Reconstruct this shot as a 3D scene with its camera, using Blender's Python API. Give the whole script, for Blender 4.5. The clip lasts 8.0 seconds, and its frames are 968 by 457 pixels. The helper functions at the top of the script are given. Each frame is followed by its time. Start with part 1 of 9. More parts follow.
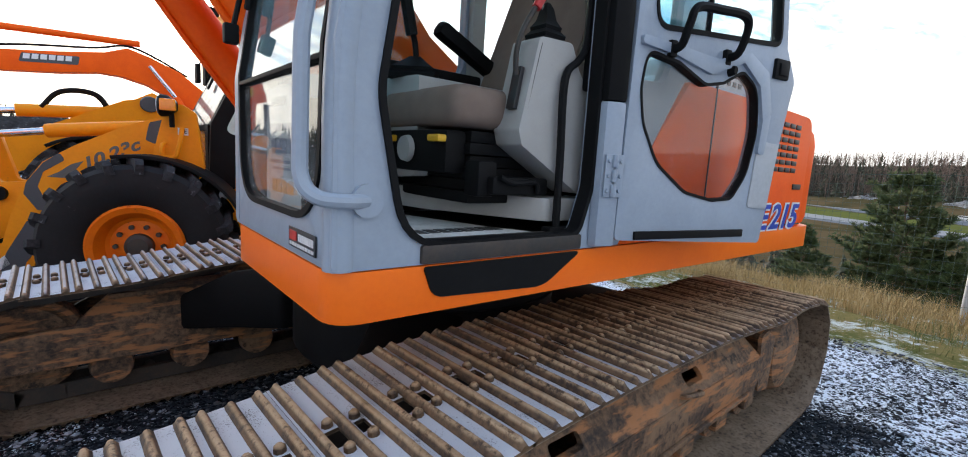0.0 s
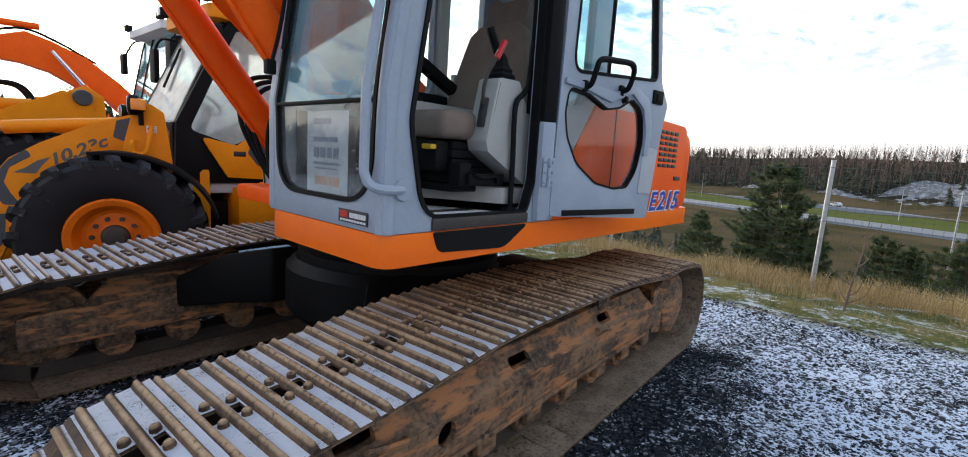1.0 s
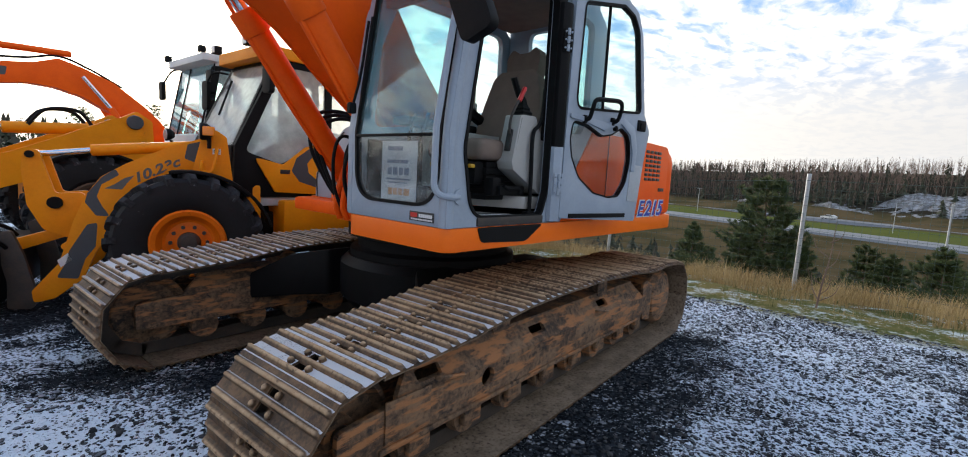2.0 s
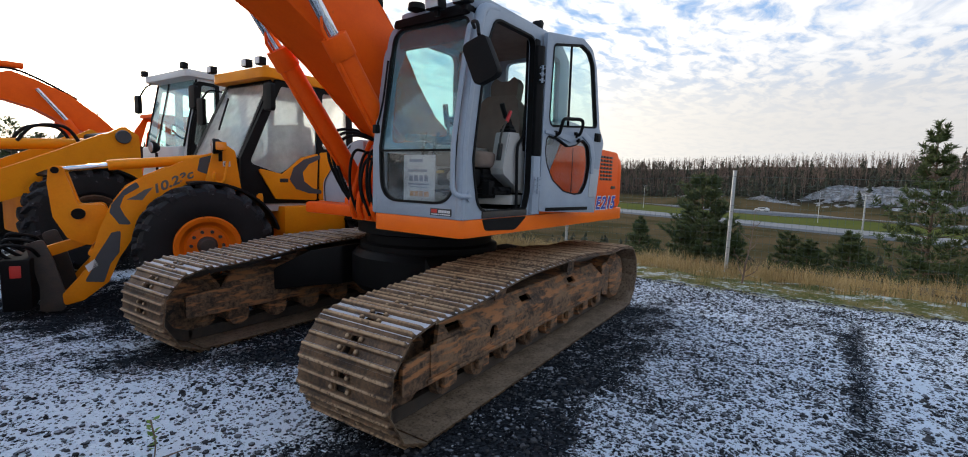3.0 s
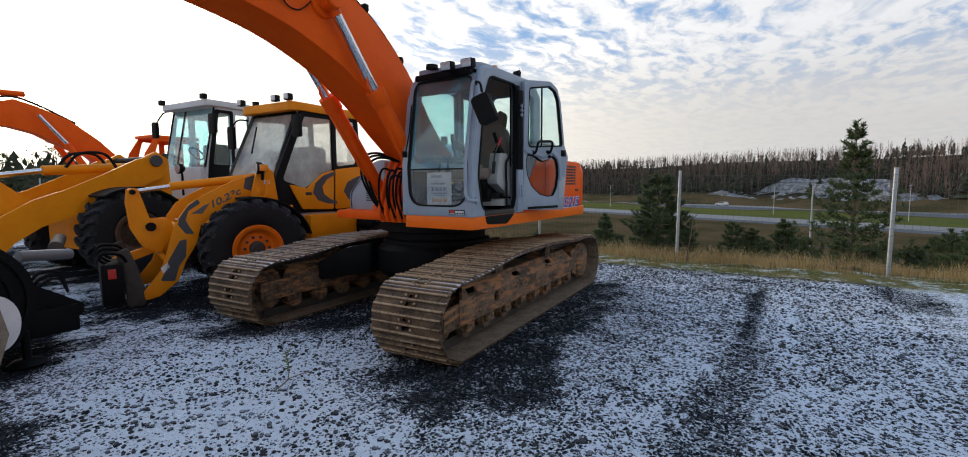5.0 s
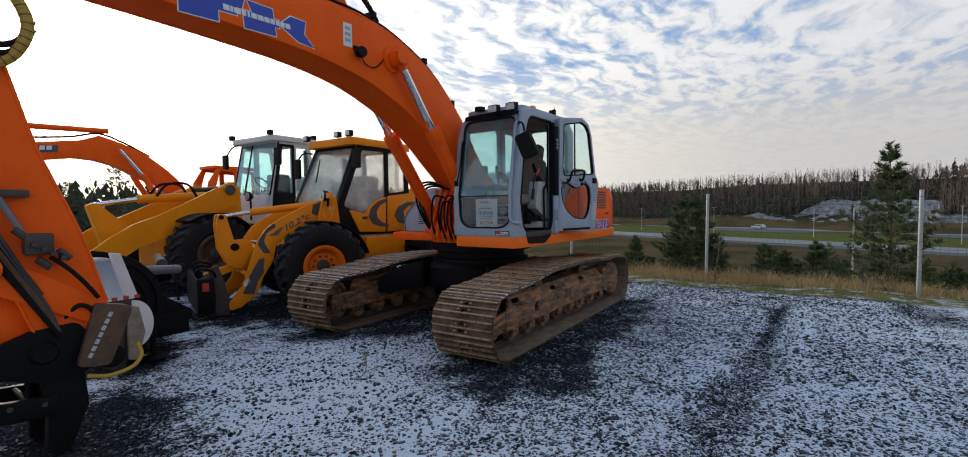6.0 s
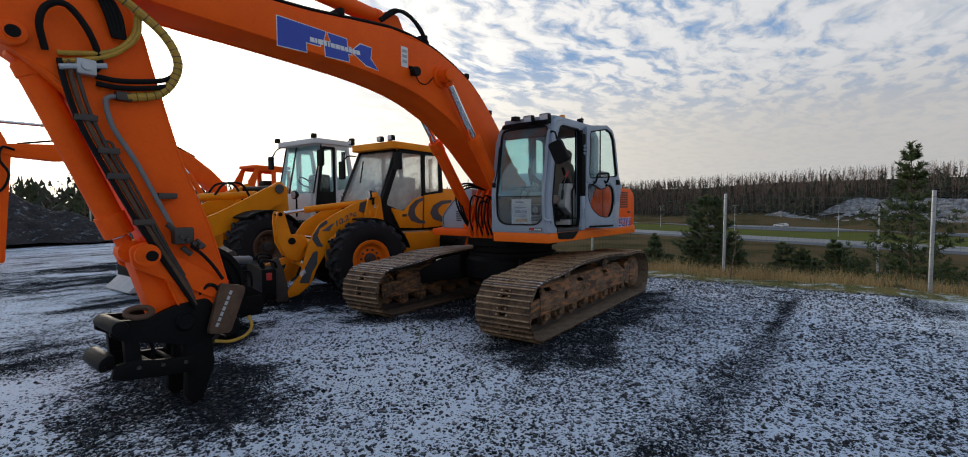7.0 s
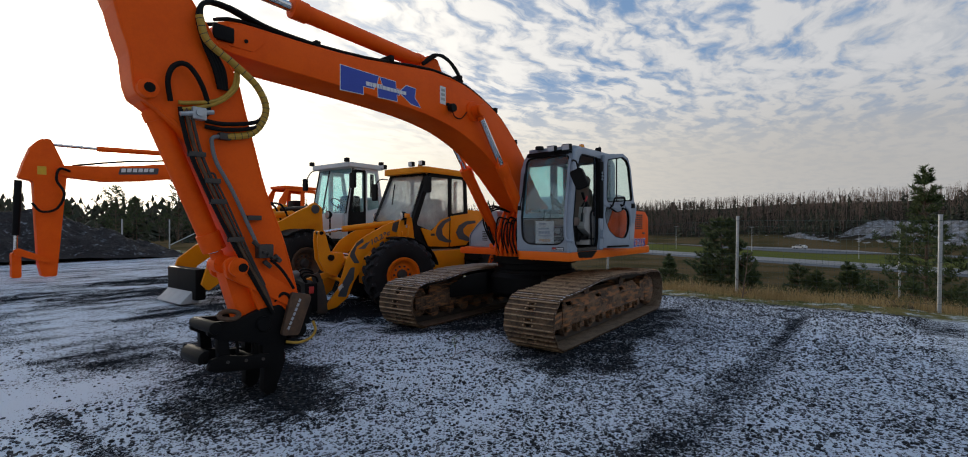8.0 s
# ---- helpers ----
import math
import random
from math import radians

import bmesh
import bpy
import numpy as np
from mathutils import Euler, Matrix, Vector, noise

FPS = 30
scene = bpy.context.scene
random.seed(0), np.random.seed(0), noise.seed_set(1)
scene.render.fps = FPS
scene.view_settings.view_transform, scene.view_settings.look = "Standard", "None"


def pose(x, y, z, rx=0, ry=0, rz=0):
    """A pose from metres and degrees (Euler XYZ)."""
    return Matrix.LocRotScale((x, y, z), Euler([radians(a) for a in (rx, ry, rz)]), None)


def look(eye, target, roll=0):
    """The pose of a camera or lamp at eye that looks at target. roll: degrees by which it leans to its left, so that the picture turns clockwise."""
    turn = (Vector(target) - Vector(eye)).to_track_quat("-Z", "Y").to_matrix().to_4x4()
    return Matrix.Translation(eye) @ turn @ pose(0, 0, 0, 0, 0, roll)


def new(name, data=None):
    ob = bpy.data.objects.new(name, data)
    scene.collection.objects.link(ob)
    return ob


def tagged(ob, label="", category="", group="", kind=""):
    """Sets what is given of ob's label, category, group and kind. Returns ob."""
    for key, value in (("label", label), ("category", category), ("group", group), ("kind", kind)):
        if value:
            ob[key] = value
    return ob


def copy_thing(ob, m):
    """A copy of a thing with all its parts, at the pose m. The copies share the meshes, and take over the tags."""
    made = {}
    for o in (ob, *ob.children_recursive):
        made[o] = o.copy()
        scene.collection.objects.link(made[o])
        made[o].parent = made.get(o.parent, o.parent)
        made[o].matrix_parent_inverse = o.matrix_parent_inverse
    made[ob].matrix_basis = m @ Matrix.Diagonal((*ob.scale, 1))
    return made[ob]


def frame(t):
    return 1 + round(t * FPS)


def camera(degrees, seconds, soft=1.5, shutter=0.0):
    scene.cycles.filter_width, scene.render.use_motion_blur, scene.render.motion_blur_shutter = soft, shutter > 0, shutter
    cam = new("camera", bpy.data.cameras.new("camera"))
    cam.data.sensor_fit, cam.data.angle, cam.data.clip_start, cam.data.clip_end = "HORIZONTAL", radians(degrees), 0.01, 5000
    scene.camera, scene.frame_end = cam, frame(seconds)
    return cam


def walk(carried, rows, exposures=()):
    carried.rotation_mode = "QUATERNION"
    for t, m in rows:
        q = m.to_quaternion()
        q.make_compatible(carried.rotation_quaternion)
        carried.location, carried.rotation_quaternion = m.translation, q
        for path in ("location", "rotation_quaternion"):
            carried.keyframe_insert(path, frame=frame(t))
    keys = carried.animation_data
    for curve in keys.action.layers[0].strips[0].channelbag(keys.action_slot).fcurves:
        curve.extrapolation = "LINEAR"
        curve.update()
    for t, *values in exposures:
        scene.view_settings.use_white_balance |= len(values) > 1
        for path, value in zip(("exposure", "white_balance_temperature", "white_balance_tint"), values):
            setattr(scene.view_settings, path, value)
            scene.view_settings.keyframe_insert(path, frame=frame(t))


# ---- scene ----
cam = camera(90.64, 8.0, soft=1.0)
PATH = [
    (0, (-0.127, -0.051, 1.484), (1.188, 1.431, 1.211), 3.5),
    (0.5, (-0.450, -0.205, 1.466), (0.858, 1.275, 1.153), 3.9),
    (1, (-0.767, -0.404, 1.512), (0.761, 0.854, 1.224), 3.6),
    (1.5, (-1.103, -0.617, 1.490), (0.439, 0.635, 1.259), 3.4),
    (1.7, (-1.229, -0.677, 1.509), (0.286, 0.608, 1.279), 3.3),
    (2.8, (-2.177, -0.936, 1.482), (-0.529, 0.179, 1.280), 2.2),
    (3, (-2.340, -1.005, 1.503), (-0.686, 0.101, 1.298), 1.8),
    (3.5, (-2.720, -1.151, 1.500), (-1.003, -0.149, 1.293), -0.2),
    (4, (-3.092, -1.274, 1.510), (-1.291, -0.458, 1.209), 0.4),
    (4.5, (-3.412, -1.431, 1.511), (-1.643, -0.532, 1.269), 0.3),
    (4.7, (-3.531, -1.479, 1.524), (-1.794, -0.514, 1.293), -0.1),
    (5.8, (-4.335, -1.722, 1.563), (-2.642, -0.660, 1.481), -0.6),
    (6, (-4.469, -1.795, 1.555), (-2.808, -0.685, 1.470), -0.6),
    (6.5, (-4.847, -1.910, 1.594), (-3.216, -0.756, 1.510), -0.5),
    (7, (-5.205, -1.990, 1.583), (-3.584, -0.822, 1.487), -0.4),
    (7.5, (-5.524, -2.115, 1.574), (-3.925, -0.915, 1.523), -0.3),
    (8, (-5.842, -2.211, 1.608), (-4.253, -0.997, 1.593), 0.0),
]
walk(cam, [(t, look(eye, target, roll)) for t, eye, target, roll in PATH], [(0, 1.22), (0.5, 1.10), (1.0, 1.02), (1.7, 0.86), (3.0, 0.60), (4.5, 0.42), (6.0, 0.20), (7.0, 0.0), (8.0, -0.18)])

# ---- light ----
SUN_AZ, SUN_EL = radians(73.6), radians(10.5)
SUN_DIR = Vector((math.cos(SUN_AZ) * math.cos(SUN_EL), math.sin(SUN_AZ) * math.cos(SUN_EL), math.sin(SUN_EL)))
sun_data = bpy.data.lights.new("sun", "SUN")
sun_data.energy, sun_data.angle, sun_data.color = 1.0, radians(5), (1.0, 0.90, 0.77)
sun = new("sun", sun_data)
sun.matrix_world = look(SUN_DIR * 50, (0, 0, 0))


class Nodes:
    """Short way to wire shader nodes."""

    def __init__(self, tree):
        self.tree, self.n = tree, tree.nodes
        self.n.clear()

    def add(self, kind, **values):
        node = self.n.new(kind)
        for key, value in values.items():
            if key in ("inputs",):
                for k, v in value.items():
                    self.put(node, k, v)
            else:
                setattr(node, key, value)
        return node

    def put(self, node, key, value):
        if isinstance(value, bpy.types.NodeSocket):
            self.tree.links.new(value, node.inputs[key])
        else:
            node.inputs[key].default_value = value

    def math(self, op, a, b=0.0, c=0.0, clamp=False):
        node = self.n.new("ShaderNodeMath")
        node.operation, node.use_clamp = op, clamp
        for k, v in enumerate((a, b, c)):
            self.put(node, k, v)
        return node.outputs[0]

    def vec(self, op, a, b=(0, 0, 0), scale=None):
        node = self.n.new("ShaderNodeVectorMath")
        node.operation = op
        self.put(node, 0, a)
        self.put(node, 1, b)
        if scale is not None:
            self.put(node, 3, scale)
        return node.outputs["Value"] if op in ("DOT_PRODUCT", "LENGTH", "DISTANCE") else node.outputs[0]

    def noise(self, vector, scale, detail=4.0, rough=0.55, distortion=0.0, colour=False):
        node = self.n.new("ShaderNodeTexNoise")
        self.put(node, "Vector", vector)
        node.inputs["Scale"].default_value, node.inputs["Detail"].default_value = scale, detail
        node.inputs["Roughness"].default_value, node.inputs["Distortion"].default_value = rough, distortion
        return node.outputs["Color" if colour else "Fac"]

    def voronoi(self, vector, scale, feature="F1", out="Distance", randomness=1.0):
        node = self.n.new("ShaderNodeTexVoronoi")
        node.feature = feature
        self.put(node, "Vector", vector)
        node.inputs["Scale"].default_value, node.inputs["Randomness"].default_value = scale, randomness
        return node.outputs[out]

    def step(self, value, low, high, smooth=True):
        node = self.n.new("ShaderNodeMapRange")
        node.interpolation_type = "SMOOTHSTEP" if smooth else "LINEAR"
        self.put(node, 0, value)
        for k, v in enumerate((low, high, 0.0, 1.0)):
            self.put(node, k + 1, v)
        return node.outputs[0]

    def mix(self, fac, a, b, blend="MIX"):
        node = self.n.new("ShaderNodeMix")
        node.data_type, node.blend_type = "RGBA", blend
        self.put(node, 0, fac)
        self.put(node, 6, a if isinstance(a, bpy.types.NodeSocket) else (*a[:3], 1))
        self.put(node, 7, b if isinstance(b, bpy.types.NodeSocket) else (*b[:3], 1))
        return node.outputs[2]

    def xyz(self, vector):
        node = self.n.new("ShaderNodeSeparateXYZ")
        self.put(node, 0, vector)
        return node.outputs

    def join(self, x, y, z):
        node = self.n.new("ShaderNodeCombineXYZ")
        for k, v in enumerate((x, y, z)):
            self.put(node, k, v)
        return node.outputs[0]

    def bump(self, height, strength, distance, normal=None):
        node = self.n.new("ShaderNodeBump")
        self.put(node, "Height", height)
        node.inputs["Strength"].default_value, node.inputs["Distance"].default_value = strength, distance
        if normal is not None:
            self.put(node, "Normal", normal)
        return node.outputs[0]


def make_world():
    """Low veiled sun, clear blue aloft with rows of small fleecy clouds, hazy horizon."""
    world = bpy.data.worlds.new("sky")
    scene.world = world
    world.use_nodes = True
    k = Nodes(world.node_tree)
    d = k.add("ShaderNodeTexCoord").outputs["Generated"]
    sky = k.add("ShaderNodeTexSky", sky_type="NISHITA", sun_disc=False, sun_elevation=SUN_EL, sun_rotation=math.pi / 2 - SUN_AZ, air_density=1.0, dust_density=0.6, ozone_density=2.0).outputs[0]
    x, y, z = k.xyz(d)
    up = k.math("MAXIMUM", z, 0.0)
    lift = k.math("ADD", up, 0.07)
    flat = k.join(k.math("DIVIDE", x, lift), k.math("DIVIDE", y, lift), 0.0)
    # rows of fleece
    warp = k.vec("SCALE", k.vec("SUBTRACT", k.noise(flat, 1.6, 4, colour=True), (0.5, 0.5, 0.5)), scale=0.42)
    turned = k.add("ShaderNodeMapping", inputs={"Vector": k.vec("ADD", flat, warp), "Rotation": (0, 0, radians(28)), "Scale": (1.0, 2.0, 1.0)}).outputs[0]
    fleece = k.noise(turned, 4.2, 6, 0.56)
    large = k.noise(flat, 0.55, 3, 0.5)
    cover = k.math("ADD", k.math("MULTIPLY", fleece, 0.95), k.math("MULTIPLY", large, 0.60))
    aloft = k.math("MULTIPLY", k.step(z, 0.50, 0.80), 0.16)
    mask = k.step(k.math("SUBTRACT", cover, aloft), 0.60, 0.84)
    toward = k.vec("DOT_PRODUCT", d, tuple(SUN_DIR))
    warm = k.math("POWER", k.math("MAXIMUM", toward, 0.0), 2.6)
    cloud = k.mix(warm, (6.6, 6.7, 6.95), (13.5, 13.0, 12.1))
    shade = k.mix(k.step(fleece, 0.38, 0.60), k.mix(warm, (5.3, 5.6, 6.1), (9.4, 9.3, 9.2)), cloud)
    blue = k.mix(0.80, sky, (2.3, 3.85, 6.5))
    col = k.mix(mask, blue, shade)
    # haze low down, brighter towards the sun
    haze_col = k.mix(warm, (5.0, 4.9, 4.8), (13.0, 11.8, 9.6))
    low = k.math("SUBTRACT", 1.0, k.step(k.math("ADD", z, k.math("MULTIPLY", k.math("SUBTRACT", large, 0.5), 0.12)), 0.10, 0.30))
    col = k.mix(k.math("MULTIPLY", low, 0.92), col, haze_col)
    # broad glare round the veiled sun
    near = k.math("POWER", k.math("MAXIMUM", toward, 0.0), 13.0)
    col = k.mix(k.math("MULTIPLY", near, 0.95), col, (17.0, 15.8, 13.6))
    core = k.math("POWER", k.math("MAXIMUM", toward, 0.0), 160.0)
    col = k.mix(k.math("MULTIPLY", core, 0.9), col, (60.0, 52.0, 40.0))
    back = k.add("ShaderNodeBackground", inputs={"Color": col, "Strength": 0.1})
    k.add("ShaderNodeOutputWorld", inputs={"Surface": back.outputs[0]})


make_world()
scene.view_settings.exposure = 0.0

# ---- materials ----


def material(name):
    m = bpy.data.materials.new(name)
    m.use_nodes = True
    k = Nodes(m.node_tree)
    out = k.add("ShaderNodeOutputMaterial")
    shader = k.add("ShaderNodeBsdfPrincipled")
    m.node_tree.links.new(shader.outputs[0], out.inputs[0])
    return m, k, shader


def coords(k, which="Object"):
    return k.add("ShaderNodeTexCoord").outputs[which]


def position(k):
    return k.add("ShaderNodeNewGeometry").outputs["Position"]


def surface(name, base, other=None, rough=0.5, metal=0.0, scale=6.0, fine=60.0, amount=0.5, bump=0.15, depth=0.002, dirt=None, dirt_amount=0.0, coat=0.0, rough_var=0.15, spec=0.5):
    """A worn surface: base colour that wanders towards another at two scales, dirt patches and fine relief, all in metres."""
    m, k, s = material(name)
    p = position(k)
    other = other or tuple(c * 0.7 for c in base)
    a, b = k.noise(p, scale, 5, 0.6), k.noise(p, fine, 4, 0.6)
    fac = k.math("MULTIPLY", k.step(k.math("ADD", k.math("MULTIPLY", a, 0.65), k.math("MULTIPLY", b, 0.35)), 0.35, 0.68), amount)
    col = k.mix(fac, base, other)
    rough_out = k.math("ADD", rough - rough_var / 2, k.math("MULTIPLY", a, rough_var))
    if dirt:
        spots = k.step(k.math("ADD", k.math("MULTIPLY", k.noise(p, scale * 2.3, 6, 0.65, 0.4), 0.7), k.math("MULTIPLY", b, 0.3)), 0.66 - 0.3 * dirt_amount, 0.74)
        col = k.mix(k.math("MULTIPLY", spots, 0.85), col, dirt)
        rough_out = k.math("ADD", rough_out, k.math("MULTIPLY", spots, 0.35), clamp=True)
    k.put(s, "Base Color", col)
    k.put(s, "Roughness", rough_out)
    s.inputs["Metallic"].default_value = metal
    s.inputs["Coat Weight"].default_value = coat
    s.inputs["Coat Roughness"].default_value = 0.12
    s.inputs["Specular IOR Level"].default_value = spec
    if bump:
        k.put(s, "Normal", k.bump(k.math("ADD", b, k.math("MULTIPLY", a, 0.5)), bump, depth))
    return m


def glass(name, tint=(0.86, 0.93, 0.92), dirty=0.15, rough=0.02, film=(0.7, 0.7, 0.68), drops=0.0, reflect=1.0, backlit=0.5, even=0.0):
    """Clear pane that mirrors by its angle, with a film of dust or painted sheen and dried drops."""
    m = bpy.data.materials.new(name)
    m.use_nodes = True
    k = Nodes(m.node_tree)
    p = position(k)
    through_it = k.add("ShaderNodeBsdfTransparent", inputs={"Color": (*tint, 1)})
    gloss = k.add("ShaderNodeBsdfGlossy", inputs={"Color": (1, 1, 1, 1), "Roughness": rough})
    facing = k.add("ShaderNodeLayerWeight", inputs={"Blend": 0.5}).outputs["Facing"]
    fres = k.math("ADD", 0.04, k.math("MULTIPLY", k.math("POWER", facing, 5.0), 0.9))
    a = k.add("ShaderNodeMixShader", inputs={0: k.math("MULTIPLY", fres, reflect, clamp=True), 1: through_it.outputs[0], 2: gloss.outputs[0]})
    dust = k.add("ShaderNodeMixShader", inputs={0: backlit, 1: k.add("ShaderNodeBsdfDiffuse", inputs={"Color": (*film, 1)}).outputs[0], 2: k.add("ShaderNodeBsdfTranslucent", inputs={"Color": (*film, 1)}).outputs[0]})
    mask = k.math("MULTIPLY", k.math("ADD", even, k.math("MULTIPLY", k.step(k.noise(p, 5, 6, 0.6), 0.3, 0.75), 1.0 - even)), dirty)
    if drops:
        spots = k.math("SUBTRACT", 1.0, k.step(k.voronoi(p, 55.0), 0.10, 0.22))
        some = k.step(k.noise(p, 14, 3), 0.5, 0.6)
        mask = k.math("ADD", mask, k.math("MULTIPLY", k.math("MULTIPLY", spots, some), drops), clamp=True)
    b = k.add("ShaderNodeMixShader", inputs={0: mask, 1: a.outputs[0], 2: dust.outputs[0]})
    k.add("ShaderNodeOutputMaterial", inputs={0: b.outputs[0]})
    return m


ORANGE = surface("orange_paint", (0.90, 0.114, 0.004), (0.76, 0.078, 0.004), rough=0.50, scale=3, fine=45, amount=0.6, bump=0.05, depth=0.001, dirt=(0.14, 0.05, 0.02), dirt_amount=0.08, spec=0.15)
DECK_ORANGE = surface("deck_orange_paint", (0.92, 0.165, 0.004), (0.82, 0.125, 0.004), rough=0.36, scale=4, fine=70, amount=0.5, bump=0.05, depth=0.001, dirt=(0.34, 0.12, 0.05), dirt_amount=0.09, spec=0.3)
CAB_GREY = surface("blue_grey_paint", (0.30, 0.35, 0.415), (0.225, 0.268, 0.325), rough=0.42, scale=4, fine=60, amount=0.5, bump=0.04, depth=0.001, dirt=(0.14, 0.145, 0.15), dirt_amount=0.08, coat=0.1)
PALE_GREY = surface("pale_grey_plate", (0.42, 0.44, 0.46), rough=0.5, bump=0.04)
BLACK = surface("black_paint", (0.0035, 0.0035, 0.004), (0.008, 0.0075, 0.0075), rough=0.55, scale=7, bump=0.1, dirt=(0.02, 0.017, 0.015), dirt_amount=0.03, spec=0.12)
RUBBER = surface("black_rubber", (0.004, 0.004, 0.0045), (0.010, 0.010, 0.010), rough=0.6, bump=0.06, spec=0.14)
TYRE = surface("tyre_rubber", (0.006, 0.006, 0.007), (0.016, 0.016, 0.018), rough=0.72, scale=5, fine=50, bump=0.25, depth=0.004, dirt=(0.14, 0.14, 0.145), dirt_amount=0.12, spec=0.3)
TREAD = surface("snowy_tread_rubber", (0.010, 0.010, 0.011), (0.05, 0.052, 0.058), rough=0.75, scale=7, fine=40, amount=0.8, bump=0.25, depth=0.004, dirt=(0.40, 0.43, 0.48), dirt_amount=0.22, spec=0.2)
DARK_STEEL = surface("dark_steel", (0.045, 0.042, 0.04), (0.10, 0.07, 0.05), rough=0.55, metal=0.4, scale=8, bump=0.25, depth=0.003, dirt=(0.13, 0.09, 0.06), dirt_amount=0.3)
CHROME = surface("chrome_rod", (0.72, 0.73, 0.75), rough=0.16, metal=1.0, bump=0.0, rough_var=0.08)
YELLOW = surface("yellow_paint", (0.82, 0.285, 0.005), (0.68, 0.205, 0.005), rough=0.46, scale=3, fine=40, amount=0.6, bump=0.05, depth=0.001, dirt=(0.22, 0.10, 0.035), dirt_amount=0.09, spec=0.18)
WHITE_PAINT = surface("white_paint", (0.62, 0.63, 0.63), (0.5, 0.5, 0.5), rough=0.45, scale=3, bump=0.04, dirt=(0.3, 0.28, 0.25), dirt_amount=0.1)
INNER_GREY = surface("inner_grey_plastic", (0.38, 0.37, 0.35), (0.31, 0.30, 0.28), rough=0.55, scale=9, fine=220, bump=0.1, depth=0.0006, dirt=(0.16, 0.14, 0.12), dirt_amount=0.1)
SEAT_CLOTH = surface("brown_seat_cloth", (0.22, 0.165, 0.135), (0.15, 0.112, 0.092), rough=0.92, scale=10, fine=400, bump=0.35, depth=0.001, spec=0.15)
MAT_WHITE = surface("dusty_floor_mat", (0.70, 0.70, 0.67), (0.45, 0.45, 0.42), rough=0.8, scale=10, fine=120, amount=0.9, bump=0.2)
GALV = surface("galvanised_steel", (0.46, 0.48, 0.50), (0.36, 0.38, 0.40), rough=0.5, metal=0.6, scale=14, fine=90, bump=0.08)
WIRE = surface("green_fence_wire", (0.05, 0.085, 0.07), rough=0.5, metal=0.2, bump=0)
HOSE_YELLOW = surface("yellow_hose_sleeve", (0.46, 0.27, 0.025), (0.20, 0.12, 0.02), rough=0.6, scale=20, bump=0.3, depth=0.003)
PAPER = surface("white_paper", (0.72, 0.74, 0.76), rough=0.7, bump=0.02)
INK = surface("dark_blue_print", (0.30, 0.33, 0.42), rough=0.7, bump=0)
PRINT_ORANGE = surface("orange_print", (0.75, 0.42, 0.22), rough=0.7, bump=0)
LOGO_BLUE = surface("blue_decal", (0.010, 0.045, 0.36), (0.015, 0.06, 0.40), rough=0.4, bump=0.0)
DECAL_WHITE = surface("white_decal", (0.72, 0.72, 0.72), rough=0.45, bump=0)
DECAL_BLACK = surface("black_decal", (0.02, 0.02, 0.022), rough=0.4, bump=0)
DECAL_RED = surface("red_decal", (0.55, 0.03, 0.02), rough=0.4, bump=0)
RED_PLASTIC = surface("red_plastic", (0.50, 0.02, 0.02), rough=0.4, bump=0)
KNOB_YELLOW = surface("yellow_plastic", (0.75, 0.42, 0.02), rough=0.4, bump=0)
LENS = surface("lamp_lens", (0.55, 0.56, 0.58), rough=0.12, metal=0.3, bump=0.2, fine=150)
AMBER = surface("amber_lens", (0.85, 0.28, 0.01), rough=0.2, bump=0, coat=0.5)
SILVER = surface("bare_sheet_steel", (0.55, 0.56, 0.58), (0.40, 0.41, 0.43), rough=0.38, metal=0.8, scale=6, bump=0.06)
GLASS_CLEAR = glass("clear_glass", (0.84, 0.95, 0.95), dirty=0.03)
# bluish film paints the sky's pale reflection into the screen's colour
GLASS_FRONT = glass("front_glass", (0.74, 0.94, 0.96), dirty=0.16, film=(0.55, 0.70, 0.75), drops=0.25, reflect=1.5, even=0.6)
GLASS_LOWER = glass("lower_front_glass", (0.86, 0.88, 0.88), dirty=0.16, drops=0.8)
GLASS_DOOR = glass("door_lower_glass", (0.86, 0.87, 0.87), dirty=0.08, drops=0.2, reflect=0.8)
GLASS_FROST = glass("frosted_glass", (0.92, 0.95, 0.95), dirty=0.50, film=(0.97, 0.98, 0.98), backlit=0.93, even=0.65)


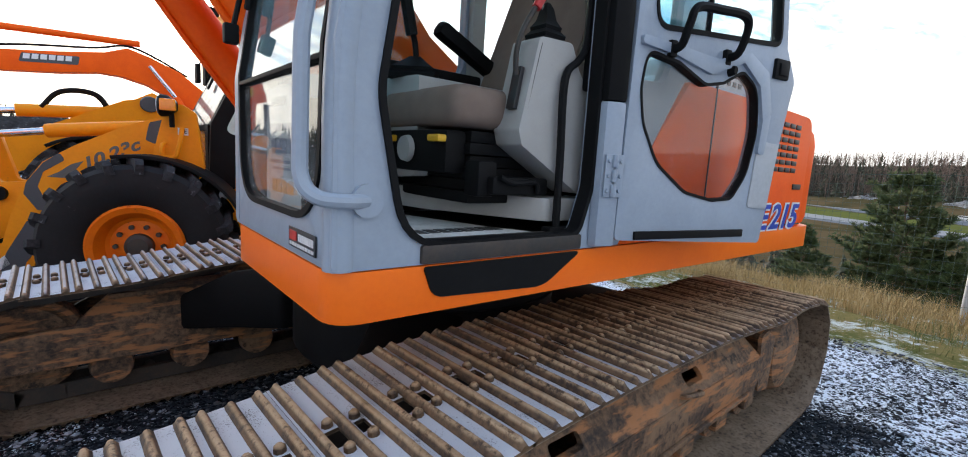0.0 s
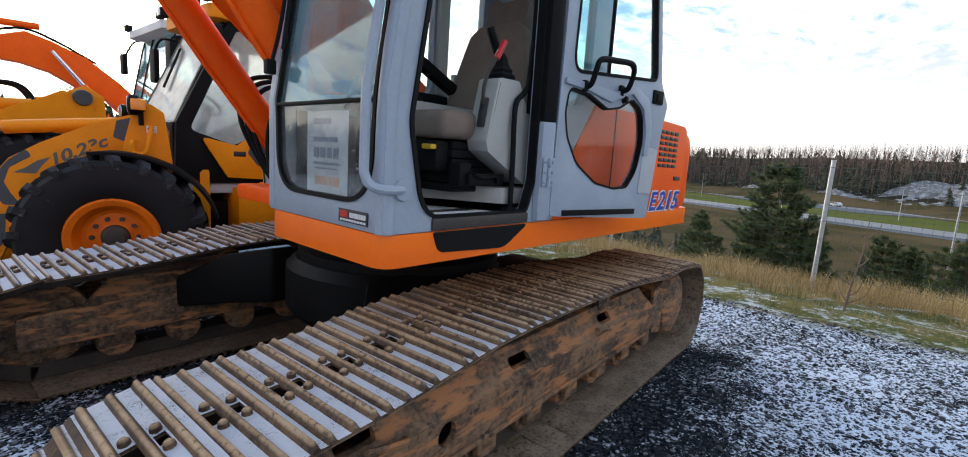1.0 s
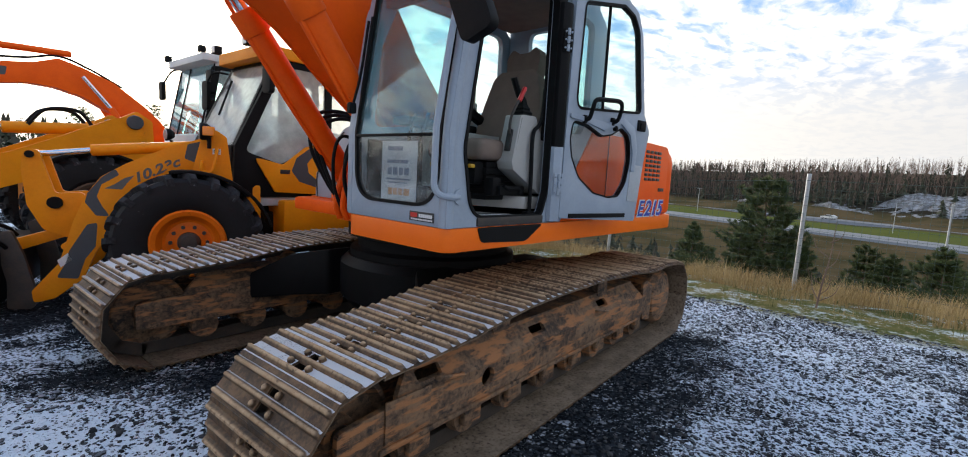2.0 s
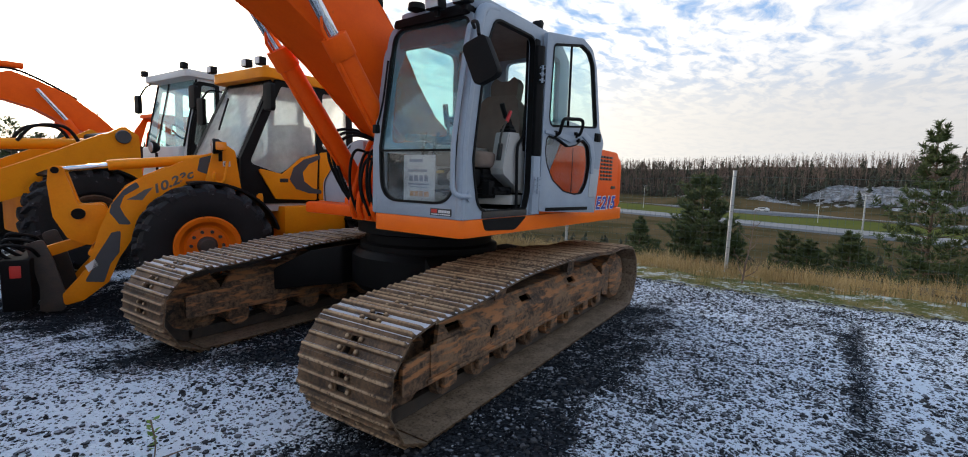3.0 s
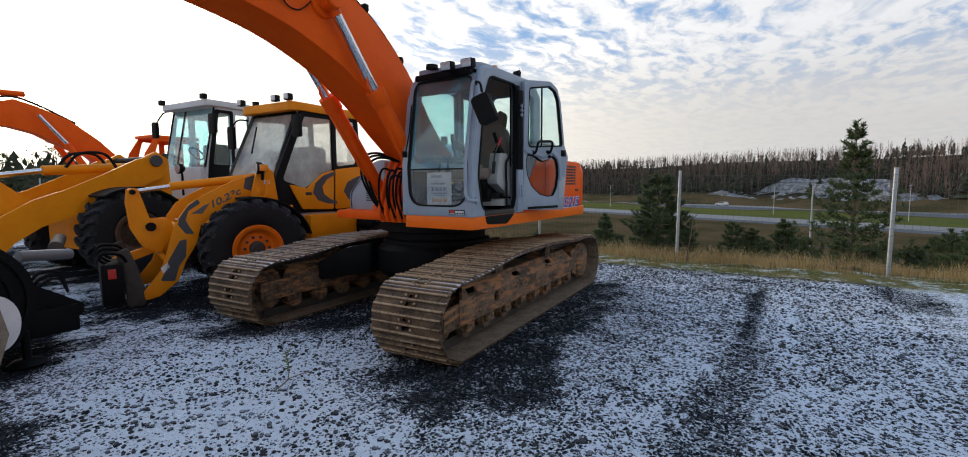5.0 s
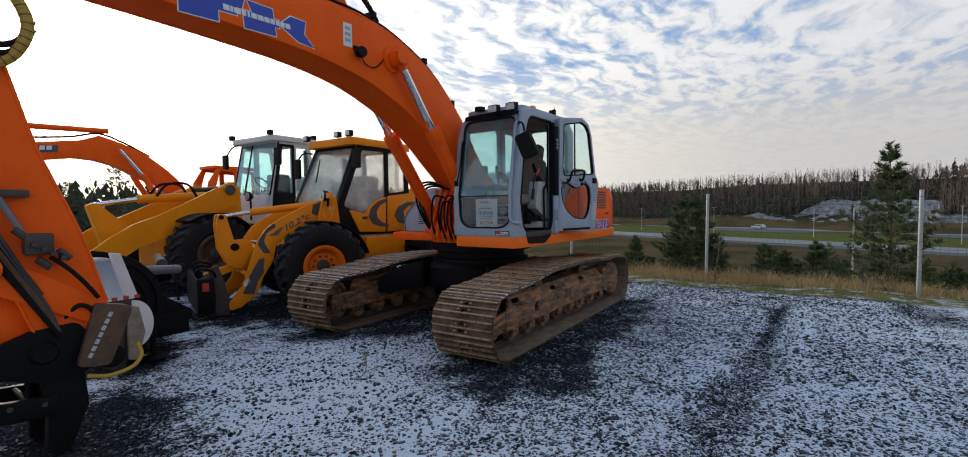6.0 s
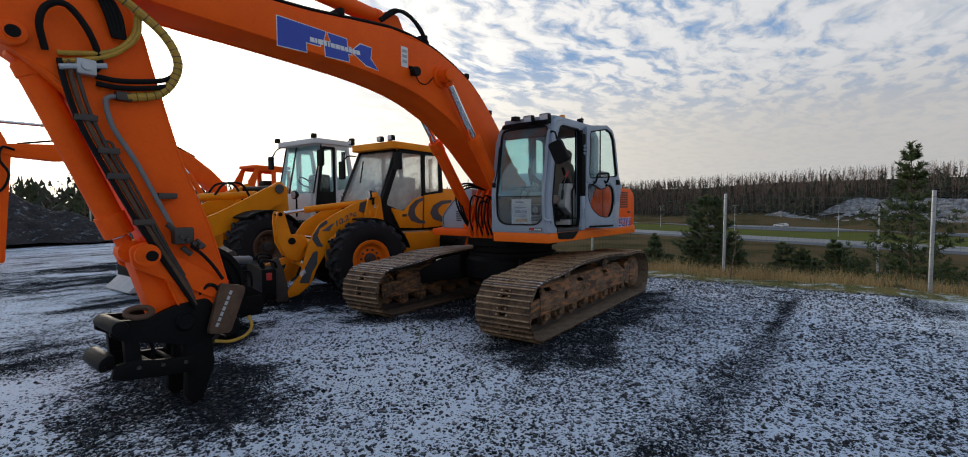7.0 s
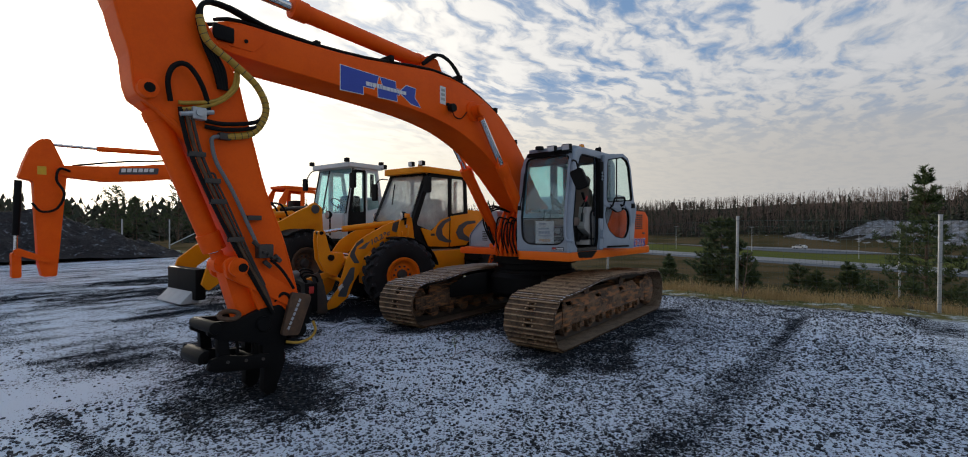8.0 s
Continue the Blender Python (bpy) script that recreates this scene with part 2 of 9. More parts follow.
def track_steel():
    """Rusty worn shoes: muddy brown ribs, powder snow lying on the flat plates."""
    m, k, s = material("track_shoe_steel")
    p, o = position(k), coords(k)
    geo = k.add("ShaderNodeNewGeometry")
    up = k.xyz(geo.outputs["Normal"])[2]
    oz = k.xyz(o)[2]
    rnd = k.add("ShaderNodeObjectInfo").outputs["Random"]
    a, b, c = k.noise(p, 7, 5, 0.6), k.noise(p, 45, 5, 0.65), k.noise(p, 220, 3, 0.6)
    worn = k.step(k.math("ADD", k.math("MULTIPLY", a, 0.55), k.math("MULTIPLY", b, 0.45)), 0.38, 0.62)
    steel = k.mix(worn, (0.040, 0.024, 0.015), (0.17, 0.100, 0.052))
    crest = k.math("MULTIPLY", k.step(oz, 0.024, 0.035), k.step(k.math("ADD", b, k.math("MULTIPLY", rnd, 0.12)), 0.36, 0.56))
    steel = k.mix(crest, steel, k.mix(worn, (0.30, 0.19, 0.10), (0.47, 0.33, 0.20)))
    inner = k.math("MULTIPLY", k.math("SUBTRACT", 1.0, k.step(oz, 0.001, 0.005)), k.step(b, 0.30, 0.50))
    steel = k.mix(inner, steel, k.mix(worn, (0.15, 0.105, 0.068), (0.27, 0.205, 0.145)))
    plate = k.math("MAXIMUM", k.math("SUBTRACT", 1.0, k.step(oz, 0.016, 0.024)), k.math("MULTIPLY", k.step(k.xyz(p)[1], 2.9, 3.0), 0.55))
    fall = k.step(k.math("ADD", k.math("ADD", k.math("MULTIPLY", a, 0.75), k.math("MULTIPLY", b, 0.25)), k.math("MULTIPLY", k.math("SUBTRACT", c, 0.5), 0.9)), 0.24, 0.42)
    x, y = k.xyz(p)[0], k.xyz(p)[1]
    front = k.math("SUBTRACT", 1.0, k.step(k.math("ADD", x, k.math("MULTIPLY", a, 0.8)), 1.2, 2.4))
    front = k.math("MAXIMUM", front, k.step(y, 2.9, 3.0))
    cover = k.math("MULTIPLY", k.math("MULTIPLY", plate, fall), k.math("MULTIPLY", k.math("MULTIPLY", k.step(up, 0.75, 0.93), k.step(k.xyz(p)[2], 0.45, 0.55)), k.math("ADD", 0.25, k.math("MULTIPLY", front, 0.75))))
    col = k.mix(k.math("MULTIPLY", cover, 0.85), steel, (0.60, 0.63, 0.68))
    k.put(s, "Base Color", col)
    k.put(s, "Roughness", k.math("ADD", 0.45, k.math("MULTIPLY", b, 0.35)))
    k.put(s, "Metallic", k.math("MULTIPLY", k.math("SUBTRACT", 1.0, cover), 0.25))
    k.put(s, "Normal", k.bump(k.math("ADD", b, k.math("MULTIPLY", c, 0.4)), 0.5, 0.004))
    return m


def muddy_steel():
    """Track frame caked with dry brown mud over black paint."""
    m, k, s = material("muddy_frame_steel")
    p = position(k)
    a, b, c = k.noise(p, 4, 6, 0.62), k.noise(p, 30, 5, 0.65), k.noise(p, 160, 3)
    stretch = k.noise(k.vec("MULTIPLY", p, (1.2, 1.0, 6.0)), 4.0, 5, 0.6)
    mud = k.mix(k.step(k.math("ADD", k.math("MULTIPLY", a, 0.5), k.math("MULTIPLY", b, 0.5)), 0.38, 0.64), (0.040, 0.024, 0.016), (0.23, 0.138, 0.078))
    mud = k.mix(k.step(stretch, 0.50, 0.63), mud, (0.36, 0.155, 0.06))
    bare = k.step(k.math("ADD", k.math("MULTIPLY", stretch, 0.6), k.math("MULTIPLY", b, 0.4)), 0.44, 0.36)
    k.put(s, "Base Color", k.mix(k.math("MULTIPLY", bare, 0.8), mud, (0.014, 0.011, 0.010)))
    k.put(s, "Roughness", k.math("ADD", 0.6, k.math("MULTIPLY", b, 0.3)))
    k.put(s, "Normal", k.bump(k.math("ADD", k.math("MULTIPLY", a, 0.6), k.math("ADD", b, k.math("MULTIPLY", c, 0.3))), 0.6, 0.008))
    return m


TRACK = track_steel()
MUDDY = muddy_steel()

# ---- mesh tools ----


def mesh_object(name, bm, mat, parent=None, smooth=True):
    data = bpy.data.meshes.new(name)
    bmesh.ops.recalc_face_normals(bm, faces=bm.faces)
    bm.to_mesh(data)
    bm.free()
    for m in mat if isinstance(mat, (list, tuple)) else (mat,):
        data.materials.append(m)
    if smooth:
        data.shade_smooth()
        data.set_sharp_from_angle(angle=radians(32))
    ob = new(name, data)
    if parent is not None:
        ob.parent = parent
    return ob


def part(name, bm, mat, parent, label=""):
    return tagged(mesh_object(name, bm, mat, parent), label)


def thing(name, label, category, place=(0, 0, 0), turn=0.0, group=""):
    ob = new(name)
    ob.empty_display_size = 0.2
    ob.matrix_basis = pose(*place, 0, 0, turn)
    return tagged(ob, label, category, group)


def soften(bm, width, faces=None, seg=2, angle=30):
    edges = [e for e in bm.edges if len(e.link_faces) == 2 and e.calc_face_angle(0) > radians(angle)]
    if width and edges:
        bmesh.ops.bevel(bm, geom=edges, offset=width, segments=seg, affect="EDGES", profile=0.6, clamp_overlap=True)
    return bm


def join_in(bm, other):
    data = bpy.data.meshes.new("tmp")
    other.to_mesh(data)
    other.free()
    bm.from_mesh(data)
    bpy.data.meshes.remove(data)
    return bm


def box(x0, x1, y0, y1, z0, z1, bevel=0.0, bm=None, m=None, seg=2):
    b = bmesh.new()
    bmesh.ops.create_cube(b, size=1.0, matrix=Matrix.LocRotScale(((x0 + x1) / 2, (y0 + y1) / 2, (z0 + z1) / 2), None, (abs(x1 - x0), abs(y1 - y0), abs(z1 - z0))))
    soften(b, bevel, seg=seg)
    if m is not None:
        b.transform(m)
    return b if bm is None else join_in(bm, b)


def rounded(points, r, seg=5):
    """A polygon with its corners rounded; r: one radius or one for each corner."""
    out, n = [], len(points)
    for i, p in enumerate(points):
        p = Vector(p)
        a, b = Vector(points[i - 1]) - p, Vector(points[(i + 1) % n]) - p
        rr = r[i] if isinstance(r, (list, tuple)) else r
        if rr <= 1e-5:
            out.append(tuple(p))
            continue
        la, lb = a.length, b.length
        a.normalize()
        b.normalize()
        ang = a.angle(b)
        d = min(rr / math.tan(ang / 2), la * 0.48, lb * 0.48)
        s, e = p + a * d, p + b * d
        for j in range(seg + 1):
            t = j / seg
            out.append(tuple(s * (1 - t) ** 2 + p * 2 * t * (1 - t) + e * t * t))
    return out


def lift_map(axis, offset):
    """Place of a plane's (u, v) in space: axis y gives (u, offset, v), x gives (offset, u, v), z gives (u, v, offset)."""
    return {"y": lambda u, v, o=0.0: (u, offset + o, v), "x": lambda u, v, o=0.0: (offset + o, u, v), "z": lambda u, v, o=0.0: (u, v, offset + o)}[axis]


def plate(outline, axis, offset, thick, holes=(), bevel=0.0, bm=None, bend=None):
    """A sheet cut to an outline with holes, of real thickness."""
    b = bmesh.new()
    at = lift_map(axis, offset)
    edges = []
    for loop in (outline, *holes):
        vs = [b.verts.new(at(*p)) for p in loop]
        edges += [b.edges.new((vs[i - 1], vs[i])) for i in range(len(vs))]
    bmesh.ops.triangle_fill(b, edges=edges, use_beauty=True, use_dissolve=False)
    made = bmesh.ops.extrude_face_region(b, geom=list(b.faces))
    step = Vector(at(0, 0, thick)) - Vector(at(0, 0, 0))
    bmesh.ops.translate(b, verts=[g for g in made["geom"] if isinstance(g, bmesh.types.BMVert)], vec=step)
    bmesh.ops.recalc_face_normals(b, faces=b.faces)
    soften(b, bevel, angle=50)
    if bend:
        for v in b.verts:
            v.co = bend(v.co)
    return b if bm is None else join_in(bm, b)


def ring(outer, inner, axis, offset, thick, bm=None, bend=None):
    return plate(outer, axis, offset, thick, [inner], bm=bm, bend=bend)


def inset(points, d):
    """Points moved d towards the middle along each corner's bisector."""
    out, n = [], len(points)
    area = sum(points[i - 1][0] * points[i][1] - points[i][0] * points[i - 1][1] for i in range(n))
    s = 1 if area > 0 else -1
    for i in range(n):
        p, a, b = Vector(points[i]), Vector(points[i - 1]), Vector(points[(i + 1) % n])
        u, w = (p - a), (b - p)
        if u.length < 1e-6 or w.length < 1e-6:
            u = w = (b - a)
        u.normalize()
        w.normalize()
        nrm = Vector((-u.y - w.y, u.x + w.x)) * s
        if nrm.length < 1e-6:
            nrm = Vector((-u.y, u.x)) * s
        nrm.normalize()
        out.append(tuple(p + nrm * d))
    return out


def rod(p0, p1, r0, r1=None, seg=16, bm=None, bevel=0.0):
    p0, p1 = Vector(p0), Vector(p1)
    b = bmesh.new()
    d = p1 - p0
    m = Matrix.Translation((p0 + p1) / 2) @ d.to_track_quat("Z", "Y").to_matrix().to_4x4()
    bmesh.ops.create_cone(b, cap_ends=True, segments=seg, radius1=r0, radius2=r0 if r1 is None else r1, depth=d.length, matrix=m)
    soften(b, bevel, angle=60)
    return b if bm is None else join_in(bm, b)


def curve_points(points, n=6):
    """A smooth line (Catmull-Rom) through points."""
    pts = [Vector(p) for p in points]
    pts = [pts[0] * 2 - pts[1]] + pts + [pts[-1] * 2 - pts[-2]]
    out = []
    for i in range(1, len(pts) - 2):
        a, b, c, d = pts[i - 1 : i + 3]
        for j in range(n):
            t = j / n
            out.append(0.5 * ((2 * b) + (c - a) * t + (2 * a - 5 * b + 4 * c - d) * t * t + (3 * b - a - 3 * c + d) * t ** 3))
    out.append(pts[-2])
    return out


def tube(points, r, seg=8, smooth=6, bm=None, radii=None):
    """A round bar swept along a line."""
    path = curve_points(points, smooth) if smooth else [Vector(p) for p in points]
    b = bmesh.new()
    rows, side = [], None
    for i, p in enumerate(path):
        d = (path[min(i + 1, len(path) - 1)] - path[max(i - 1, 0)]).normalized()
        side = (side - d * side.dot(d)).normalized() if side else d.orthogonal().normalized()
        up = d.cross(side)
        rr = radii(i / (len(path) - 1)) if radii else r
        rows.append([b.verts.new(p + (side * math.cos(2 * math.pi * j / seg) + up * math.sin(2 * math.pi * j / seg)) * rr) for j in range(seg)])
    for a, c in zip(rows, rows[1:]):
        for j in range(seg):
            b.faces.new((a[j], a[(j + 1) % seg], c[(j + 1) % seg], c[j]))
    b.faces.new(rows[0][::-1])
    b.faces.new(rows[-1])
    return b if bm is None else join_in(bm, b)


def lathe(profile, centre, axis="y", seg=32, bm=None, cap=True):
    """A turned form: (radius, distance along the axis) pairs round an axis."""
    b = bmesh.new()
    c = Vector(centre)
    ex, ey, ez = {"y": (Vector((1, 0, 0)), Vector((0, 0, 1)), Vector((0, 1, 0))), "z": (Vector((1, 0, 0)), Vector((0, 1, 0)), Vector((0, 0, 1))), "x": (Vector((0, 1, 0)), Vector((0, 0, 1)), Vector((1, 0, 0)))}[axis]
    rows = []
    for r, h in profile:
        rows.append([b.verts.new(c + ez * h + (ex * math.cos(2 * math.pi * j / seg) + ey * math.sin(2 * math.pi * j / seg)) * max(r, 1e-4)) for j in range(seg)])
    for a, d in zip(rows, rows[1:]):
        for j in range(seg):
            b.faces.new((a[j], a[(j + 1) % seg], d[(j + 1) % seg], d[j]))
    for row, (r, _) in ((rows[0], profile[0]), (rows[-1], profile[-1])):
        if cap and r > 1e-3:
            b.faces.new(row)
    bmesh.ops.remove_doubles(b, verts=b.verts, dist=2e-4)
    return b if bm is None else join_in(bm, b)


def lettering(text, size, m, mat, parent, name="lettering", shear=0.0, bold=0.0, depth=0.002, width=None):
    """Words in the built-in font as flat mesh letters, set with their lower left corner at the pose m."""
    data = bpy.data.curves.new("letters", "FONT")
    data.body, data.size, data.shear, data.offset, data.extrude = text, size, shear, bold, depth
    tmp = new("letters", data)
    bpy.context.view_layer.update()
    mesh = bpy.data.meshes.new_from_object(tmp.evaluated_get(bpy.context.evaluated_depsgraph_get()))
    bpy.data.objects.remove(tmp)
    bpy.data.curves.remove(data)
    if width:
        w = max(v.co.x for v in mesh.vertices)
        for v in mesh.vertices:
            v.co.x *= width / w
    mesh.transform(m)
    mesh.materials.clear()
    mesh.materials.append(mat)
    ob = new(name, mesh)
    ob.parent = parent
    return ob

# ---- ground and distance ----
ROAD_MID, ROAD_WAY = Vector((152.0, 1.0)), Vector((0.43, 0.903))


def ramp(v, stops):
    if v <= stops[0][0]:
        return stops[0][1]
    for (a, ha), (b, hb) in zip(stops, stops[1:]):
        if v < b:
            t = (v - a) / (b - a)
            return ha + (hb - ha) * t * t * (3 - 2 * t)
    return stops[-1][1]


def across(x, y):
    """Metres beyond the near carriageway, square to it."""
    return (x - ROAD_MID.x) * ROAD_WAY.y - (y - ROAD_MID.y) * ROAD_WAY.x


def ground_height(x, y):
    near = ramp(x, [(5.2, 0.0), (6.1, -0.07), (8.8, -0.36), (12.0, -1.0), (24.0, -3.5), (60.0, -9.1)])
    s = across(x, y)
    far = ramp(s, [(8, 0.0), (34, 1.3), (52, 1.5), (64, 4.2), (92, 12.0), (130, 17.5), (200, 25.0), (420, 25.5)])
    if s > 30:
        far *= 1.0 + 0.02 * ramp(-y, [(-60, -0.25), (30, 0.3), (120, 1.0)])
    h = near + far
    d = math.hypot(x - 1, y - 1)
    if d < 60:
        h += 0.018 * noise.noise((x * 0.55, y * 0.55, 3.1)) + 0.010 * noise.noise((x * 2.3, y * 2.3, 7.7))
        if x > 5.4:
            h += min(1, (x - 5.4) / 1.5) * 0.10 * noise.noise((x * 0.9, y * 0.9, 1.7))
    # pressed flat under the crawler tracks
    if -1.2 < x < 4.6:
        for mid in (1.064, 3.508):
            near_track = ramp(abs(y - mid - 0.014 * (x - 1.62)), [(0.46, 1.0), (0.75, 0.0)]) * ramp(abs(x - 1.62), [(2.25, 1.0), (2.6, 0.0)])
            h += near_track * (-0.034 - h)
    # wheel rut
    if -8 < x < 4.7:
        rut = abs(y + 1.43 + 0.028 * x + 0.05 * math.sin(x * 0.9))
        h -= 0.022 * math.exp(-((rut / 0.13) ** 2)) - 0.010 * math.exp(-(((rut - 0.27) / 0.10) ** 2))
    return h


def spread(lo, hi, fine_lo, fine_hi, step, grow=1.22):
    """Grid lines: even between fine_lo and fine_hi, widening outside."""
    out = list(np.arange(fine_lo, fine_hi + 1e-6, step))
    d, v = step, out[-1]
    while v < hi:
        d *= grow
        v += d
        out.append(v)
    d, v = step, out[0]
    while v > lo:
        d *= grow
        v -= d
        out.insert(0, v)
    return out


def ground_material():
    m, k, s = material("gravel_yard_and_rough_grass")
    p = position(k)
    x, y, z = k.xyz(p)
    flat = k.join(x, y, 0.0)
    # crushed stone
    ragged = k.vec("ADD", flat, k.vec("SCALE", k.vec("SUBTRACT", k.noise(flat, 70, 2, colour=True), (0.5, 0.5, 0.5)), scale=0.012))
    cell = k.add("ShaderNodeTexVoronoi", inputs={"Vector": ragged, "Scale": 58.0})
    fine = k.add("ShaderNodeTexVoronoi", inputs={"Vector": ragged, "Scale": 115.0})
    tone = k.xyz(cell.outputs["Color"])[0]
    tone2 = k.xyz(fine.outputs["Color"])[1]
    stone = k.mix(k.math("POWER", tone, 1.6), (0.004, 0.0048, 0.006), (0.050, 0.056, 0.066))
    stone = k.mix(k.math("MULTIPLY", tone2, 0.5), stone, (0.022, 0.024, 0.027))
    lumps = k.math("SUBTRACT", 1.0, k.math("ADD", k.math("MULTIPLY", cell.outputs["Distance"], 0.7), k.math("MULTIPLY", fine.outputs["Distance"], 0.4)))
    # powder snow: thin, lying between the stones that stand proud of it
    n1, n2, n3, n4 = k.noise(flat, 0.45, 4, 0.55), k.noise(flat, 2.2, 5, 0.6), k.noise(flat, 13, 4, 0.65), k.noise(flat, 120, 3, 0.7)

    def about(value, weight):
        return k.math("MULTIPLY", k.math("SUBTRACT", value, 0.5), weight)

    def total(*terms):
        out = terms[0]
        for term in terms[1:]:
            out = k.math("ADD", out, term)
        return out

    def blot(cx, cy, rx, ry, much=1.0):
        dx = k.math("DIVIDE", k.math("SUBTRACT", x, cx), rx)
        dy = k.math("DIVIDE", k.math("SUBTRACT", y, cy), ry)
        r = total(k.math("MULTIPLY", dx, dx), k.math("MULTIPLY", dy, dy), about(n2, 1.5), about(n3, 0.6))
        return k.math("MULTIPLY", k.math("SUBTRACT", 1.0, k.step(r, 0.15, 1.5)), much)

    def streak(x0, y0, x1, y1, half, much=1.0):
        """Soft-edged mark along a line in the plan."""
        length = math.hypot(x1 - x0, y1 - y0)
        ux, uy = (x1 - x0) / length, (y1 - y0) / length
        along_it = k.math("ADD", k.math("MULTIPLY", k.math("SUBTRACT", x, x0), ux), k.math("MULTIPLY", k.math("SUBTRACT", y, y0), uy))
        off = k.math("SUBTRACT", k.math("MULTIPLY", k.math("SUBTRACT", y, y0), ux), k.math("MULTIPLY", k.math("SUBTRACT", x, x0), uy))
        off = k.math("ABSOLUTE", total(off, about(n2, 0.28), about(n3, 0.14)))
        ends = k.math("MULTIPLY", k.step(along_it, -0.4, 0.4), k.math("SUBTRACT", 1.0, k.step(along_it, length - 0.4, length + 0.4)))
        return k.math("MULTIPLY", k.math("MULTIPLY", k.math("SUBTRACT", 1.0, k.step(off, half * 0.2, half * 1.5)), ends), much)

    # stones bare where machines stood or drove
    bare = blot(1.7, 0.62, 2.6, 0.66, 0.75)
    for b in (blot(1.6, 0.1, 3.2, 1.1, 0.22), blot(3.6, -0.6, 2.4, 1.6, 0.14), blot(-0.40, 0.55, 1.05, 0.85, 0.85), blot(0.7, 2.75, 1.3, 0.8), blot(1.9, 2.3, 2.0, 1.5), blot(-0.45, 3.25, 0.75, 0.45, 0.7), blot(0.5, 5.2, 1.9, 1.5), blot(-3.40, 2.45, 0.85, 1.15, 0.95), blot(-2.6, 4.4, 0.9, 0.9), blot(1.2, 8.9, 2.4, 1.8), blot(-1.4, 11.0, 2.4, 1.3, 0.6), blot(0.4, 13.8, 3.0, 1.2, 0.7), blot(-3.6, 12.4, 1.6, 0.7, 0.55), blot(-3.9, 5.0, 0.9, 0.6, 0.55), blot(-2.2, 7.6, 1.2, 0.6, 0.55), blot(4.6, -3.3, 1.4, 0.35, 0.4), streak(1.2, -1.42, 4.5, -1.56, 0.10, 0.62), streak(-3.2, -1.10, 1.6, -1.45, 0.24, 0.42), streak(-4.75, 1.4, -4.9, 3.4, 0.11, 0.6), streak(-7.0, 9.2, -0.8, 6.0, 0.2, 0.25)):
        bare = k.math("MAXIMUM", bare, b)
    drift = k.math("MAXIMUM", blot(-1.7, 2.1, 1.5, 1.2, 0.22), k.math("MAXIMUM", blot(-5.9, 4.2, 1.7, 3.4, 0.40), k.math("MAXIMUM", streak(-3.3, 0.33, -1.1, 0.43, 0.09, 0.3), streak(1.0, -1.78, 4.4, -1.86, 0.10, 0.25))))
    sweep = k.noise(k.add("ShaderNodeMapping", inputs={"Vector": flat, "Rotation": (0, 0, radians(32)), "Scale": (0.5, 1.7, 1.0)}).outputs[0], 1.1, 5, 0.6)
    open_yard = k.step(total(y, k.math("MULTIPLY", x, -0.5)), 3.5, 6.0)
    cover = total(0.48, about(n1, 0.7), about(n2, 1.0), about(n3, 1.1), drift, k.math("MULTIPLY", open_yard, about(sweep, 2.4)), k.math("MULTIPLY", bare, -0.86))
    proud = total(k.math("MULTIPLY", k.xyz(cell.outputs["Color"])[2], 0.66), k.math("MULTIPLY", k.math("SUBTRACT", 0.45, cell.outputs["Distance"]), 0.62), about(tone2, 0.42), about(n4, 1.0))
    white = k.step(k.math("SUBTRACT", cover, proud), -0.04, 0.12)
    gravel = k.mix(k.math("MULTIPLY", white, 0.95), stone, (0.73, 0.80, 0.885))
    # verge: moss, frost and dry grass litter
    t1, t2 = k.noise(flat, 1.3, 5, 0.6), k.noise(flat, 14, 5, 0.7)
    moss = k.mix(k.step(t1, 0.42, 0.60), (0.10, 0.11, 0.038), (0.19, 0.155, 0.06))
    moss = k.mix(k.step(t2, 0.50, 0.68), moss, (0.26, 0.19, 0.09))
    frost = k.math("MULTIPLY", k.step(k.math("ADD", k.math("MULTIPLY", n2, 0.6), k.math("MULTIPLY", t2, 0.4)), 0.50, 0.60), k.math("SUBTRACT", 1.0, k.step(x, 8.5, 14.0)))
    moss = k.mix(k.math("MULTIPLY", frost, 0.75), moss, (0.60, 0.66, 0.67))
    field = k.mix(k.step(k.noise(flat, 0.06, 5), 0.40, 0.62), (0.12, 0.085, 0.045), (0.07, 0.058, 0.028))
    over = k.math("SUBTRACT", k.math("MULTIPLY", x, 0.903), k.math("MULTIPLY", y, 0.43))
    green = k.math("MULTIPLY", k.step(over, 143, 145), k.math("SUBTRACT", 1.0, k.step(over, 168, 172)))
    field = k.mix(k.math("MULTIPLY", green, 0.7), field, (0.12, 0.145, 0.035))
    rough_land = k.mix(k.step(x, 12, 40), moss, field)
    floor = k.step(k.math("SUBTRACT", over, 136.8), 62, 70)
    rough_land = k.mix(floor, rough_land, (0.035, 0.030, 0.022))
    edge = k.step(k.math("ADD", x, k.math("MULTIPLY", k.math("SUBTRACT", n2, 0.5), 1.4)), 5.15, 5.45)
    col = k.mix(edge, gravel, rough_land)
    k.put(s, "Base Color", col)
    k.put(s, "Roughness", k.math("ADD", k.math("ADD", 0.62, k.math("MULTIPLY", white, 0.25)), edge, clamp=True))
